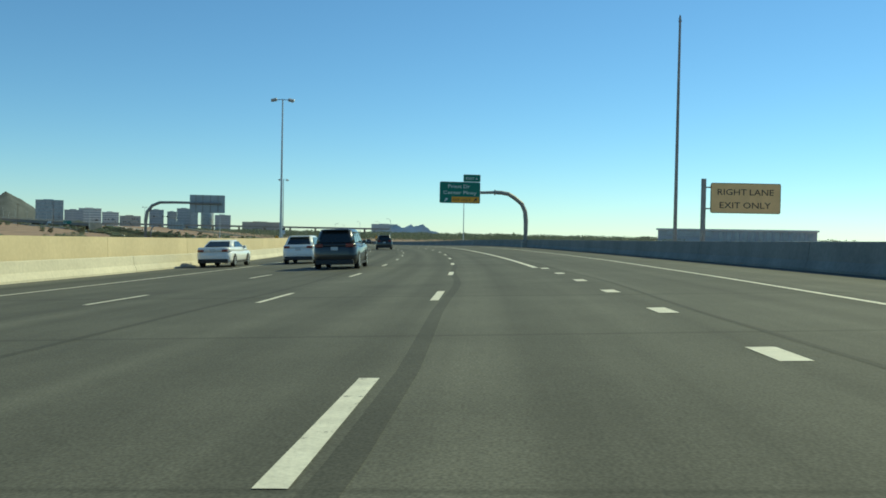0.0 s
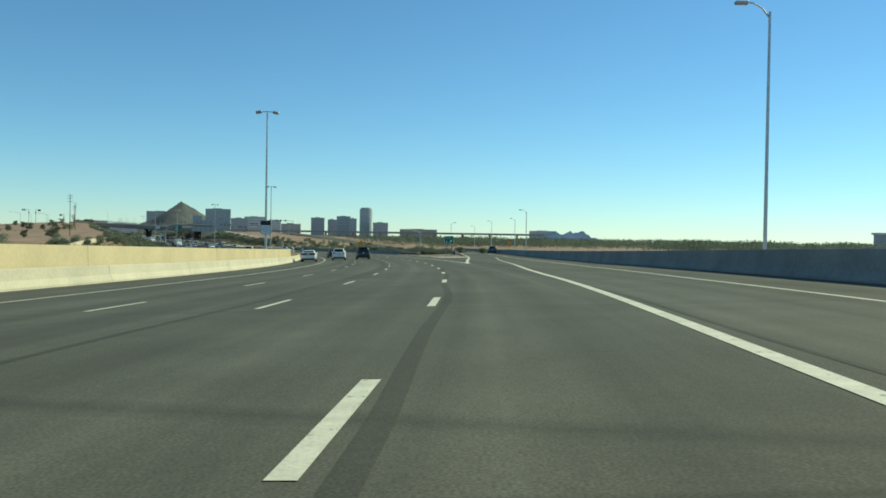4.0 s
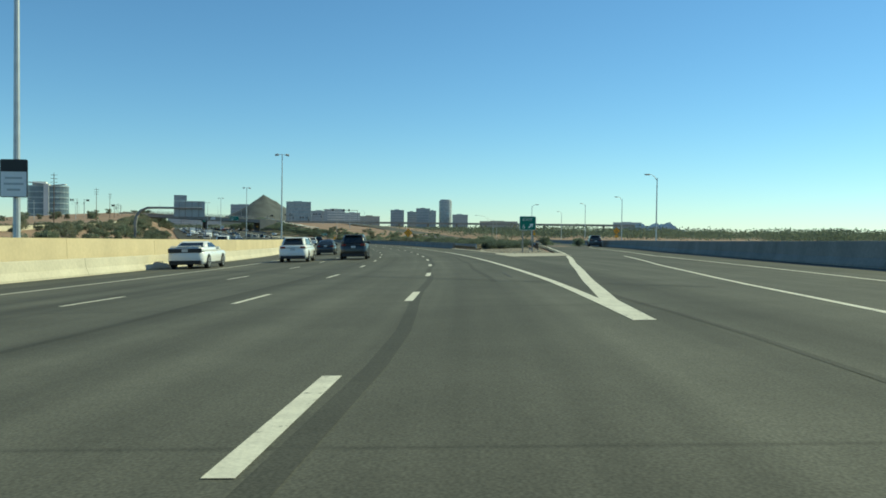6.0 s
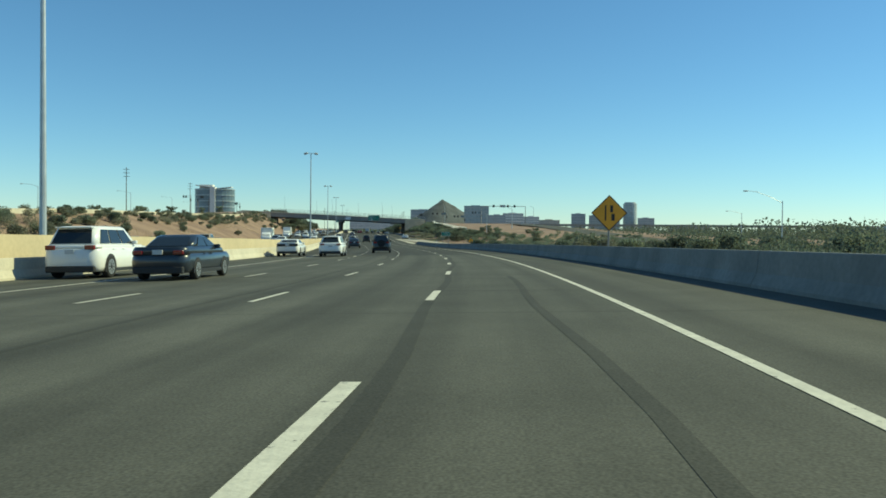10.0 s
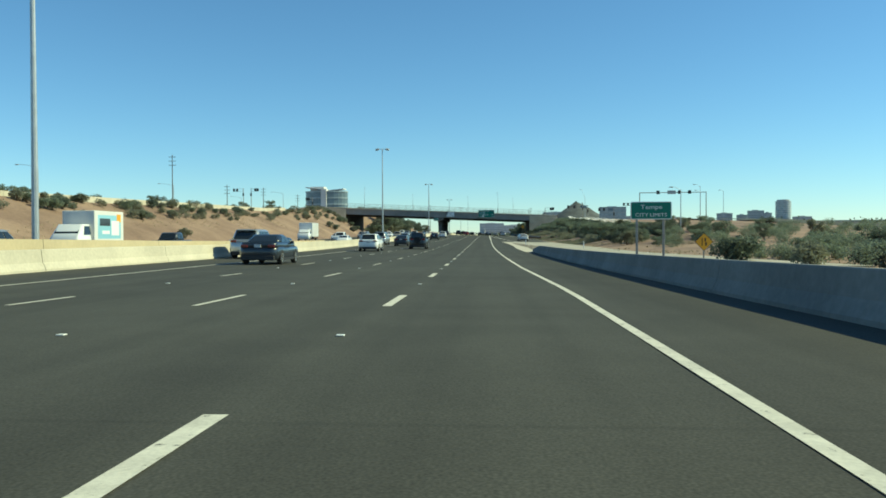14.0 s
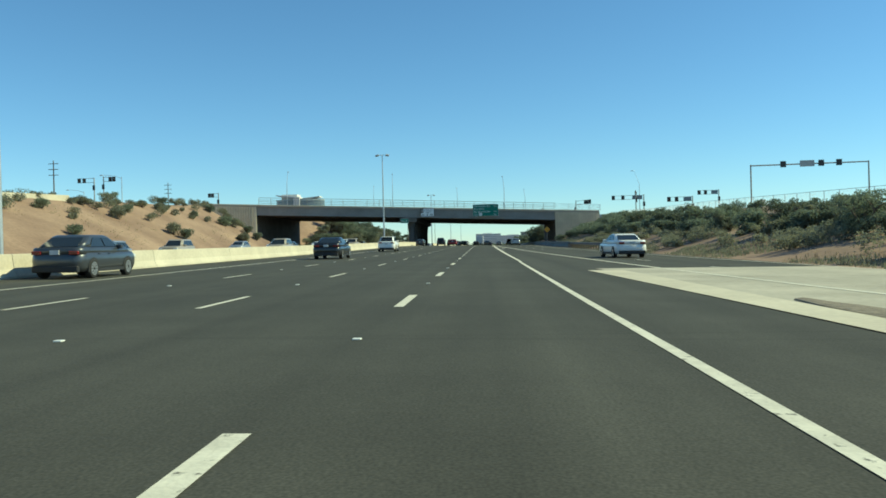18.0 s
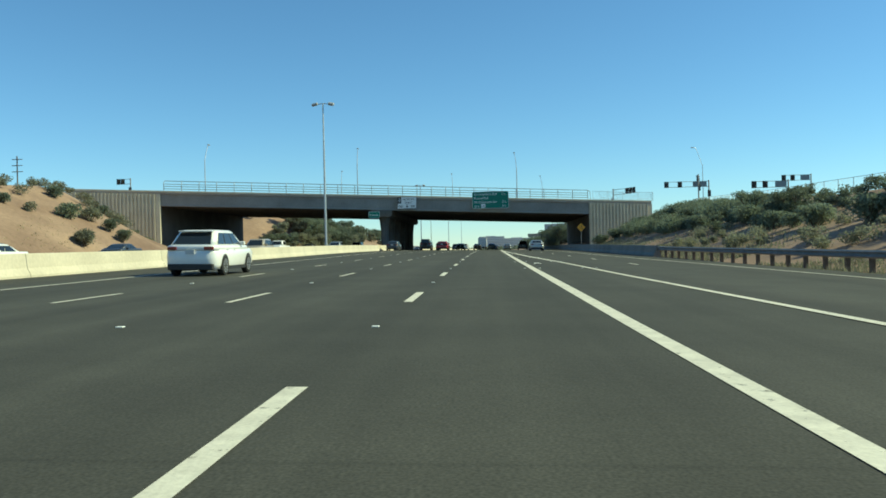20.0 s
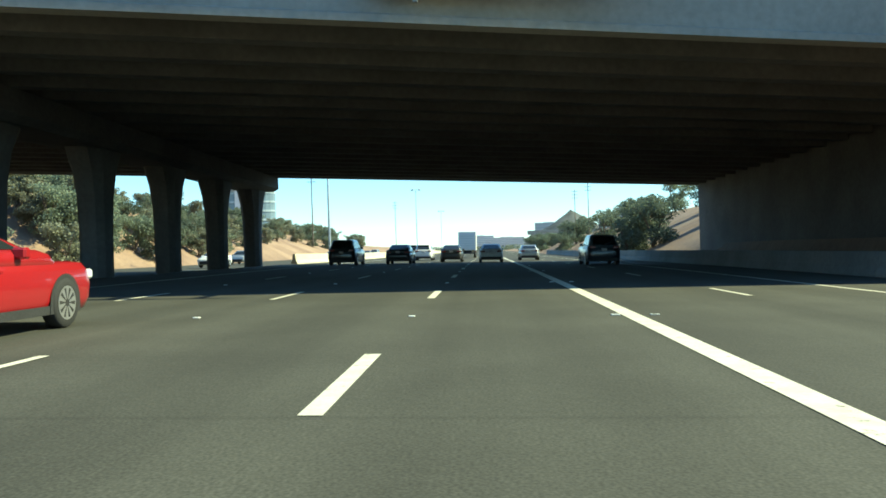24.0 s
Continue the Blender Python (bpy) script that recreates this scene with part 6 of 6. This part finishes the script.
for s, d in line:
    part("post", tube(bmesh.new(), [crest_at(s, d, -0.4), crest_at(s, d, 1.22)], 0.03, n=5), M["steel"], crest)
for z in (0.1, 1.2):
    part("rail", tube(bmesh.new(), [crest_at(s, d, z) for s, d in line], 0.02, n=5), M["steel"], crest)
wv, wf = [], []
for (s, d), (s2, d2) in zip(line, line[1:]):
    for i in range(20):
        for up in (1, -1):
            a = s + (s2 - s) * i / 20
            b = a + up * 0.65
            da, db = toe_r(a) + 14.6, toe_r(b) + 14.6
            p, q = crest_at(a, da, 0.1), crest_at(b, db, 1.18)
            k = len(wv)
            wv += [p, p + Vector((0, 0.012, 0)), q + Vector((0, 0.012, 0)), q]
            wf.append((k, k + 1, k + 2, k + 3))
mesh_obj("wire_mesh", wv, wf, M["steel"], crest)

# low green weeds along the foot of the bank
hv, hf = [], []
r6 = random.Random(61)
for i in range(9000):
    s = r6.uniform(560, 742)
    d = toe_r(s) + abs(r6.gauss(0, 2.4)) - 0.5
    if noise.noise((s * 0.07, d * 0.25, 11)) < -0.1:
        continue
    p = crest_at(s, d, -0.02)
    for t in range(5):
        k = len(hv)
        a, h, w = r6.uniform(0, 6.3), r6.uniform(0.08, 0.32), r6.uniform(0.02, 0.045)
        o = p + Vector((r6.gauss(0, 0.15), r6.gauss(0, 0.15), 0))
        hv += [o + Vector((-math.cos(a) * w, -math.sin(a) * w, 0)), o + Vector((math.cos(a) * w, math.sin(a) * w, 0)), o + Vector((r6.gauss(0, 0.07), r6.gauss(0, 0.07), h))]
        hf.append((k, k + 1, k + 2))
tagged(mesh_obj("weeds", hv, hf, M["leaf_dry"]), "low green weeds along the foot of the bank", "weeds", kind="stuff")

# ---- vehicles: origin under the middle of the rear bumper, y runs forward ----
def rounded(y0, y1, w, z, r, n=4):
    """A rounded rectangle ring in plan."""
    out = []
    r = min(r, w * 0.9, (y1 - y0) * 0.45)
    for cx, cy, q in ((w - r, y1 - r, 0), (-w + r, y1 - r, 1), (-w + r, y0 + r, 2), (w - r, y0 + r, 3)):
        for k in range(n + 1):
            a = (q + k / n) * math.pi / 2
            out.append((cx + r * math.cos(a), cy + r * math.sin(a), z))
    return out


def loft(bm, rings, caps=True):
    rs = [[bm.verts.new(p) for p in ring] for ring in rings]
    n = len(rs[0])
    for a, b in zip(rs, rs[1:]):
        for j in range(n):
            f = bm.faces.new((a[j], a[(j + 1) % n], b[(j + 1) % n], b[j]))
            f.smooth = True
    if caps:
        bm.faces.new(rs[0][::-1])
        bm.faces.new(rs[-1])
    return bm


def quad(parent, name, pts, material, off=0.0):
    bm = bmesh.new()
    v = [Vector(p) for p in pts]
    nrm = (v[1] - v[0]).cross(v[2] - v[0]).normalized()
    f = [bm.verts.new(p + nrm * off) for p in v]
    b = [bm.verts.new(p - nrm * 0.02) for p in v]
    bm.faces.new(f)
    for i in range(len(v)):
        j = (i + 1) % len(v)
        bm.faces.new((f[i], b[i], b[j], f[j]))
    return part(name, bm, material, parent)


def wheel(root, x, y, r, w):
    sgn = 1 if x > 0 else -1
    bm = bmesh.new()
    n = 20
    prof = [(-w / 2, r * 0.7), (-w / 2, r * 0.94), (-w / 2 + 0.03, r), (w / 2 - 0.03, r), (w / 2, r * 0.94), (w / 2, r * 0.7)]
    rings = [[(x + sgn * a, y + q * math.cos(2 * math.pi * k / n), r + q * math.sin(2 * math.pi * k / n)) for k in range(n)] for a, q in prof]
    loft(bm, rings)
    wh = part("wheel", bm, M["rubber"], root)
    bm = bmesh.new()
    xo = x + sgn * (w / 2 + 0.004)
    for k in range(10):
        a0, a1 = 2 * math.pi * (k + 0.12) / 10, 2 * math.pi * (k + 0.7) / 10
        bm.faces.new([bm.verts.new((xo, y + q * math.cos(a), r + q * math.sin(a))) for q, a in ((r * 0.16, a0), (r * 0.62, a0), (r * 0.62, a1), (r * 0.16, a1))])
    ro, ri = r * 0.68, r * 0.6
    for k in range(n):
        a0, a1 = 2 * math.pi * k / n, 2 * math.pi * (k + 1) / n
        bm.faces.new([bm.verts.new((xo, y + q * math.cos(a), r + q * math.sin(a))) for q, a in ((ri, a0), (ro, a0), (ro, a1), (ri, a1))])
    part("rim", bm, M["rim"], wh)
    return wh


SHAPES = {
    # length, width, belt, roof, wheel r, greenhouse base y0 y1, roof y0 y1, hood z, deck z, front/rear axle
    "sedan": (4.85, 1.84, 0.98, 1.45, 0.33, 0.75, 3.75, 1.55, 2.75, 0.88, 1.06, 1.02, 3.88),
    "coupe": (5.0, 1.92, 1.0, 1.44, 0.36, 0.85, 3.55, 1.55, 2.55, 0.95, 1.12, 1.05, 4.0),
    "crossover": (4.7, 1.88, 1.08, 1.64, 0.36, 0.12, 3.7, 0.75, 2.75, 0.98, 1.1, 0.95, 3.8),
    "suv": (4.95, 1.95, 1.15, 1.80, 0.39, 0.08, 3.75, 0.5, 2.95, 1.1, 1.15, 1.0, 4.05),
    "jeep": (4.3, 1.88, 1.15, 1.83, 0.41, 0.12, 2.75, 0.25, 2.5, 1.12, 1.15, 0.85, 3.45),
    "hatch": (4.4, 1.82, 0.98, 1.47, 0.33, 0.2, 3.5, 0.95, 2.55, 0.9, 1.05, 0.85, 3.5),
}


def car(kind, material, label, group="traffic"):
    L, W, belt, roof, r, g0, g1, r0, r1, hood, deck, ax0, ax1 = SHAPES[kind]
    root = empty("car", None, label=label, category="car", group=group)
    hw = W / 2
    sill = 0.24
    # lower shell: rings from sill to shoulder
    bm = bmesh.new()
    rings = [rounded(0.10, L - 0.12, hw * 0.93, sill, 0.3), rounded(0.02, L - 0.03, hw * 0.985, sill + 0.16, 0.34), rounded(0.0, L, hw, sill + 0.36, 0.36),
             rounded(0.02, L - 0.06, hw * 0.995, hood - 0.14, 0.38), rounded(0.05, L - 0.16, hw * 0.96, hood - 0.03, 0.4), rounded(0.12, L - 0.4, hw * 0.86, hood + 0.0, 0.4)]
    loft(bm, rings)
    body = part("body", bm, material, root)
    # shoulder under the glass, and boot lid
    bm = bmesh.new()
    loft(bm, [rounded(0.03, g1 + 0.55, hw * 0.965, hood - 0.08, 0.32), rounded(0.05, g1 + 0.3, hw * 0.955, (hood + deck) / 2 + 0.02, 0.3), rounded(0.09, g1 + 0.06, hw * 0.9, max(deck, belt), 0.3)])
    part("shoulder", bm, material, root)
    # greenhouse
    bm = bmesh.new()
    bw, rw = hw * 0.885, hw * 0.72
    b0 = max(deck, belt) - 0.05
    fm = 0.55 * (roof - b0) / (roof - 0.05 - b0)
    loft(bm, [rounded(g0, g1, bw, b0, 0.22), rounded(g0 + (r0 - g0) * fm, g1 + (r1 - g1) * fm, bw + (rw - bw) * fm, b0 + (roof - b0) * 0.55, 0.22),
              rounded(r0, r1, rw, roof - 0.05, 0.25), rounded(r0 + 0.12, r1 - 0.12, rw * 0.9, roof, 0.3)])
    part("cabin", bm, material, root)

    def gh(fy, f, side):
        """A point on the greenhouse: along 0..1, up 0..1."""
        y0, y1 = g0 + (r0 - g0) * f, g1 + (r1 - g1) * f
        return Vector((side * (bw + (rw - bw) * f), y0 + (y1 - y0) * fy, b0 + (roof - 0.05 - b0) * f))
    lo, hi = 0.14, 0.88
    # rear and front glass
    def across(fy, f, k, dy):
        p = gh(fy, f, 1)
        return Vector((p.x * k, p.y + dy, p.z))
    quad(root, "rear_window", [across(0, lo, -0.82, 0), across(0, lo, 0.82, 0), across(0, hi, 0.8, 0), across(0, hi, -0.8, 0)], M["glass"], 0.022)
    quad(root, "windscreen", [across(1, lo, 0.84, 0), across(1, lo, -0.84, 0), across(1, hi, -0.82, 0), across(1, hi, 0.82, 0)], M["glass"], 0.022)
    cuts = ((0.17, 0.50), (0.53, 0.83)) if kind not in ("suv", "jeep", "crossover") else ((0.09, 0.30), (0.33, 0.58), (0.61, 0.86))
    for side in (-1, 1):
        for a, c in cuts:
            p = [gh(a, lo, side), gh(c, lo, side), gh(c - 0.02 if c > 0.8 else c, hi, side), gh(a + 0.03 if a < 0.2 else a, hi, side)]
            quad(root, "side_window", p if side > 0 else p[::-1], M["glass"], 0.03)
        # mirror
        bm = bmesh.new()
        box(bm, side * hw * 0.92 - 0.02 + (0 if side > 0 else -0.16), side * hw * 0.92 + 0.02 + (0.16 if side > 0 else 0), g1 - 0.75, g1 - 0.6, belt + 0.0, belt + 0.15, 0.03)
        part("mirror", bm, material, root)
        # tail light
        bm = bmesh.new()
        tz = deck - 0.24 if kind not in ("suv", "jeep", "crossover") else belt - 0.16
        th = 0.12 if kind not in ("suv", "jeep") else 0.15
        box(bm, min(side * hw * 0.52, side * hw * 0.86), max(side * hw * 0.52, side * hw * 0.86), -0.006, 0.12, tz, tz + th, 0.015)
        part("tail_light", bm, M["tail"], root)
        bm = bmesh.new()
        box(bm, min(side * hw * 0.55, side * hw * 0.93), max(side * hw * 0.55, side * hw * 0.93), L - 0.3, L - 0.03, hood - 0.28, hood - 0.13, 0.03)
        part("headlight", bm, M["lamp_lens"], root)
        # arches and wheels
        for y in (ax0, ax1):
            bm = bmesh.new()
            ar = r * 1.16
            ring = [(side * (hw + 0.004), y + ar * math.cos(math.pi * k / 12), r + ar * math.sin(math.pi * k / 12)) for k in range(13)]
            ring += [(side * (hw + 0.004), y - ar, sill - 0.02), (side * (hw + 0.004), y + ar, sill - 0.02)]
            bm.faces.new([bm.verts.new(p) for p in ring])
            part("wheel_arch", bm, M["plastic"], root)
            wheel(root, side * (hw - 0.085), y, r, 0.21)
        # door seam and handle
        for yy in ((g0 + g1) / 2 + 0.1, g0 + (g1 - g0) * 0.3):
            bm = bmesh.new()
            box(bm, side * (hw + 0.002) - 0.012, side * (hw + 0.002) + 0.012, yy, yy + 0.16, belt - 0.17, belt - 0.135, 0.005)
            part("door_handle", bm, material, root)
        bm = bmesh.new()
        box(bm, side * (hw - 0.01) - 0.012, side * (hw - 0.01) + 0.012, ax0 + r * 1.2, ax1 - r * 1.2, sill - 0.02, sill + 0.1)
        part("sill_trim", bm, M["plastic"], root)
    bm = bmesh.new()
    box(bm, -hw * 0.86, hw * 0.86, -0.02, 0.15, sill - 0.02, sill + 0.2, 0.03)
    part("rear_bumper", bm, M["plastic"], root)
    bm = bmesh.new()
    box(bm, -hw * 0.7, hw * 0.7, L - 0.08, L + 0.012, sill + 0.06, sill + 0.36, 0.03)
    part("grille", bm, M["plastic"], root)
    bm = bmesh.new()
    pz = deck - 0.24 if kind in ("sedan", "coupe", "hatch") else belt - 0.3
    box(bm, -0.155, 0.155, -0.022, 0.02, pz, pz + 0.15)
    part("number_plate", bm, M["plate"], root)
    if kind == "coupe":
        bm = bmesh.new()
        box(bm, -hw * 0.8, hw * 0.8, 0.06, 0.3, deck + 0.02, deck + 0.07, 0.02)
        part("spoiler", bm, material, root)
        bm = bmesh.new()
        box(bm, -hw * 0.9, hw * 0.9, -0.014, 0.05, deck - 0.28, deck - 0.06, 0.02)
        part("light_strip", bm, M["plastic"], root)
    if kind == "jeep":
        bm = bmesh.new()
        tube(bm, [(0, -0.2, 0.98), (0, 0.0, 0.98)], 0.37, n=18)
        part("spare_wheel", bm, M["rubber"], root)
    if kind in ("suv", "crossover"):
        bm = bmesh.new()
        box(bm, -rw * 0.9, rw * 0.9, r0 - 0.22, r0 + 0.15, roof - 0.07, roof - 0.03, 0.015)
        part("roof_spoiler", bm, material, root)
    return root


def box_truck(material, label, L=7.5, Hh=3.5, livery=False):
    root = empty("box_truck", None, label=label, category="truck", group="traffic")
    bm = bmesh.new()
    box(bm, -1.2, 1.2, 0, L - 2.2, 1.0, Hh, 0.04)
    part("cargo_box", bm, material, root)
    if livery:
        for sx in (-1, 1):
            for y0, y1, z0, z1, key in ((0.5, L - 2.7, 1.25, Hh - 0.3, "livery_cyan"), (0.8, 2.1, 1.5, 2.6, "white"), (2.3, L - 3.0, 2.2, 2.75, "p_navy"), (2.4, L - 3.4, 1.6, 1.85, "white"), (0.5, 1.2, 2.5, 3.1, "amber")):
                bm = bmesh.new()
                off = 1.203 + (0.004 if key != "livery_cyan" else 0)
                box(bm, min(sx * off, sx * (off - 0.006)), max(sx * off, sx * (off - 0.006)), y0, y1, z0, z1)
                part("livery_patch", bm, M[key], root, "printed patch on the truck side")
    bm = bmesh.new()
    box(bm, -1.1, 1.1, -0.02, 0.02, 1.08, Hh - 0.15, 0.01)
    dr = part("roller_door", bm, M["b_white"], root)
    for i in range(6):
        bm = bmesh.new()
        box(bm, -1.05, 1.05, -0.032, -0.021, 1.3 + i * (Hh - 1.6) / 6, 1.33 + i * (Hh - 1.6) / 6)
        part("door_rib", bm, M["signback"], dr)
    bm = bmesh.new()
    box(bm, -0.5, 0.5, 0.3, L - 0.4, 0.55, 1.0)
    part("chassis", bm, M["plastic"], root)
    bm = bmesh.new()
    loft(bm, [rounded(L - 2.1, L, 1.05, 0.5, 0.25), rounded(L - 2.1, L, 1.08, 1.25, 0.25), rounded(L - 2.1, L - 0.35, 1.02, 1.6, 0.22), rounded(L - 2.1, L - 1.0, 0.92, 2.3, 0.2)])
    part("cab", bm, M["p_white"], root)
    for sx in (-1, 1):
        quad(root, "side_window", [(sx * 1.05, L - 1.9, 1.55), (sx * 1.05, L - 0.9, 1.55), (sx * 0.95, L - 1.15, 2.15), (sx * 0.95, L - 1.9, 2.15)][::sx], M["glass"], 0.02)
        for y in (1.2, L - 1.0):
            wheel(root, sx * 0.98, y, 0.45, 0.26)
        bm = bmesh.new()
        box(bm, sx * 1.05 - 0.1, sx * 1.05 + 0.1, -0.03, 0.02, 0.8, 0.98, 0.01)
        part("tail_light", bm, M["tail"], root)
    quad(root, "windscreen", [(0.85, L - 0.4, 1.62), (-0.85, L - 0.4, 1.62), (-0.78, L - 0.98, 2.2), (0.78, L - 0.98, 2.2)], M["glass"], 0.03)
    bm = bmesh.new()
    box(bm, -1.1, 1.1, -0.12, 0.0, 0.55, 0.72, 0.02)
    part("rear_bumper", bm, M["plastic"], root)
    return root


def pickup(material, label):
    root = empty("pickup_truck", None, label=label, category="pickup truck", group="traffic")
    bm = bmesh.new()
    loft(bm, [rounded(0.08, 5.5, 0.94, 0.4, 0.2), rounded(0, 5.6, 0.98, 0.65, 0.25), rounded(0, 5.58, 0.98, 1.05, 0.25), rounded(0.05, 5.4, 0.92, 1.15, 0.25)])
    part("body", bm, material, root)
    bm = bmesh.new()
    loft(bm, [rounded(1.9, 4.2, 0.9, 1.1, 0.15), rounded(2.1, 3.6, 0.74, 1.82, 0.2), rounded(2.25, 3.4, 0.66, 1.87, 0.25)])
    part("cab", bm, material, root)
    bm = bmesh.new()
    box(bm, -0.8, 0.8, 0.12, 1.85, 1.12, 1.16)
    part("bed", bm, M["plastic"], root)
    for sx in (-1, 1):
        for a, c in ((2.3, 2.9), (2.98, 3.65)):
            p = [(sx * 0.87, a, 1.28), (sx * 0.87, c, 1.28), (sx * 0.78, min(c, 3.5), 1.7), (sx * 0.78, a, 1.7)]
            quad(root, "side_window", p[::sx], M["glass"], 0.02)
        for y in (1.15, 4.6):
            wheel(root, sx * 0.88, y, 0.39, 0.24)
        bm = bmesh.new()
        box(bm, sx * 0.88 - 0.08, sx * 0.88 + 0.08, -0.02, 0.05, 0.72, 1.08, 0.01)
        part("tail_light", bm, M["tail"], root)
    quad(root, "windscreen", [(0.7, 4.05, 1.25), (-0.7, 4.05, 1.25), (-0.62, 3.65, 1.75), (0.62, 3.65, 1.75)], M["glass"], 0.02)
    quad(root, "rear_window", [(-0.65, 1.95, 1.3), (0.65, 1.95, 1.3), (0.6, 2.08, 1.75), (-0.6, 2.08, 1.75)], M["glass"], 0.03)
    return root


def put(ob, s, d, turn=0.0, z=0.0):
    ob.matrix_basis = stand(s, d, z, turn, abs(d) < 16)
    return ob


put(car("sedan", M["p_white"], "white sedan with dark glass in the carpool lane"), 112.6, -13.9)
put(car("crossover", M["p_white"], "white crossover with tinted rear window"), 107.1, -10.1)
put(car("suv", M["p_black"], "black boxy sport utility car"), 100.6, -6.5)
put(car("coupe", M["p_white"], "white two-door coupe beside the median wall"), 83.2, -13.9)
put(car("coupe", M["p_white"], "white two-door coupe in the carpool lane"), 224, -13.9)
put(car("crossover", M["p_white"], "white crossover in the third lane"), 235.5, -10.1)
put(car("suv", M["p_black"], "black boxy sport utility car in the second lane"), 240.7, -6.5)
put(car("sedan", M["p_navy"], "dark green-black sedan with red tail lights"), 262.6, -10.2)
put(car("sedan", M["p_navy"], "dark green-black sedan beside a white sport utility car"), 329, -10.2)
put(car("suv", M["p_white"], "white three-row sport utility car with tinted glass"), 331.2, -14)
put(car("coupe", M["p_white"], "white two-door coupe with black rear strip"), 372.2, -13.9)
put(car("crossover", M["p_white"], "white crossover in light traffic"), 369.5, -10.1)
put(car("jeep", M["p_black"], "black off-roader with a spare wheel"), 388, -6.5)
put(car("sedan", M["p_navy"], "dark blue-black sedan passing a white sport utility car"), 431.8, -10.2)
put(car("suv", M["p_white"], "white sport utility car with tinted rear glass"), 441.8, -13.9)
put(car("suv", M["p_silver"], "silver-white sport utility car beside the median"), 476, -13.9)
put(car("sedan", M["p_navy"], "dark blue-black sedan beside the median"), 465, -10.1)
put(car("crossover", M["p_white"], "white crossover in the middle lanes"), 503, -10.1)
put(car("jeep", M["p_black"], "black off-roader in the middle lanes"), 516, -6.5)
put(car("sedan", M["p_navy"], "dark blue sedan in the third lane"), 533.6, -10.1)
put(car("suv", M["p_silver"], "silver sport utility car in the carpool lane"), 541, -13.9)
put(car("hatch", M["p_grey"], "dark grey hatchback in the carpool lane"), 575.8, -13.9)
put(car("sedan", M["p_black"], "black sedan in the second lane"), 602.8, -10.1)
put(car("crossover", M["p_white"], "white crossover before the overpass"), 637, -10.1)
put(car("sedan", M["p_white"], "white sedan coming down the on-ramp"), 598.5, 9, 5)
put(car("jeep", M["p_black"], "black off-roader under the overpass"), 741, -10.1)
put(car("sedan", M["p_silver"], "silver sedan in the joining lane"), 719.5, 6.8)
put(car("crossover", M["p_grey"], "dark grey crossover leaving by the exit ramp"), 296, 25.8, -14)
put(car("coupe", M["p_red"], "bright red low sports car with alloy rims"), 736.2, -7.1)
put(car("suv", M["p_black"], "black sport utility car past the overpass"), 785, -10.1)
put(car("sedan", M["p_navy"], "dark sedan past the overpass"), 788, -6.5)
put(car("crossover", M["p_white"], "white crossover far ahead"), 812, -6.5)
put(car("suv", M["p_grey"], "grey sport utility car far ahead"), 838, -10.1)
put(car("sedan", M["p_grey"], "dark grey sedan far ahead"), 797, -3)
put(box_truck(M["b_white"], "white box truck far ahead in traffic"), 838, -2.6)
put(car("sedan", M["p_white"], "white sedan ahead in the same lane"), 792, 0.3)
put(car("sedan", M["p_navy"], "dark sedan far ahead in the joining lane"), 838, 0.9)
put(car("sedan", M["p_silver"], "silver sedan far ahead in the joining lane"), 806, 4)
put(car("suv", M["p_navy"], "dark sport utility car in the joining lane under the overpass"), 777, 6.8)
put(car("hatch", M["p_grey"], "dark grey hatchback close to the median"), 728.3, -13.9)
put(car("sedan", M["p_white"], "white four-door sedan near the median wall"), 42, -13.9)
put(car("crossover", M["p_white"], "white crossover with a dark rear window"), 46, -10.1)
put(car("suv", M["p_black"], "black boxy sport utility car close ahead"), 35, -6.5)
# opposite carriageway
protos = [car("sedan", M["p_white"], "white sedan on the opposite carriageway", "opposite traffic"), car("crossover", M["p_silver"], "silver crossover on the opposite carriageway", "opposite traffic"), car("sedan", M["p_grey"], "dark grey sedan on the opposite carriageway", "opposite traffic"), car("suv", M["p_tan"], "tan sport utility car on the opposite carriageway", "opposite traffic")]
put(protos[0], 592, -27, 180, opp_z(592) + 0.01)
put(protos[1], 700, -24, 180, opp_z(700) + 0.01)
put(protos[2], 377, -26, 180, opp_z(377) + 0.01)
put(protos[3], 640, -21, 180, opp_z(640) + 0.01)
k = 0
for s, d in ((560, -21), (606, -24), (618, -31), (630, -27.5), (652, -24), (664, -31), (676, -27.5), (689, -21), (716, -31), (728, -21), (742, -27), (760, -23), (806, -24), (830, -28), (850, -21), (880, -25), (900, -30), (545, -31), (400, -24), (432, -30), (446, -21.5), (470, -24), (520, -21), (530, -27.5), (862, -21.5), (915, -24), (935, -28), (960, -22)):
    copy_thing(protos[k % 4], stand(s, d, opp_z(s) + 0.01, 180))
    k += 1
put(pickup(M["p_white"], "white pickup truck on the opposite carriageway"), 577, -24, 180, opp_z(577) + 0.01)
put(pickup(M["p_white"], "white pickup truck beyond the median wall"), 728, -28, 180, opp_z(728) + 0.01)
put(pickup(M["p_grey"], "grey pickup truck beyond the median wall"), 506, -27, 180, opp_z(506) + 0.01)
put(box_truck(M["b_white"], "white box truck with pale blue printed sides", 7.0, 3.3, True), 490, -27, 180, opp_z(490) + 0.01)
put(pickup(M["p_white"], "white pickup truck beyond the tan median wall"), 300, -24, 180, opp_z(300) + 0.01)
put(box_truck(M["p_white"], "white delivery truck beside the median"), 577, -29, 180, opp_z(577) + 0.01)
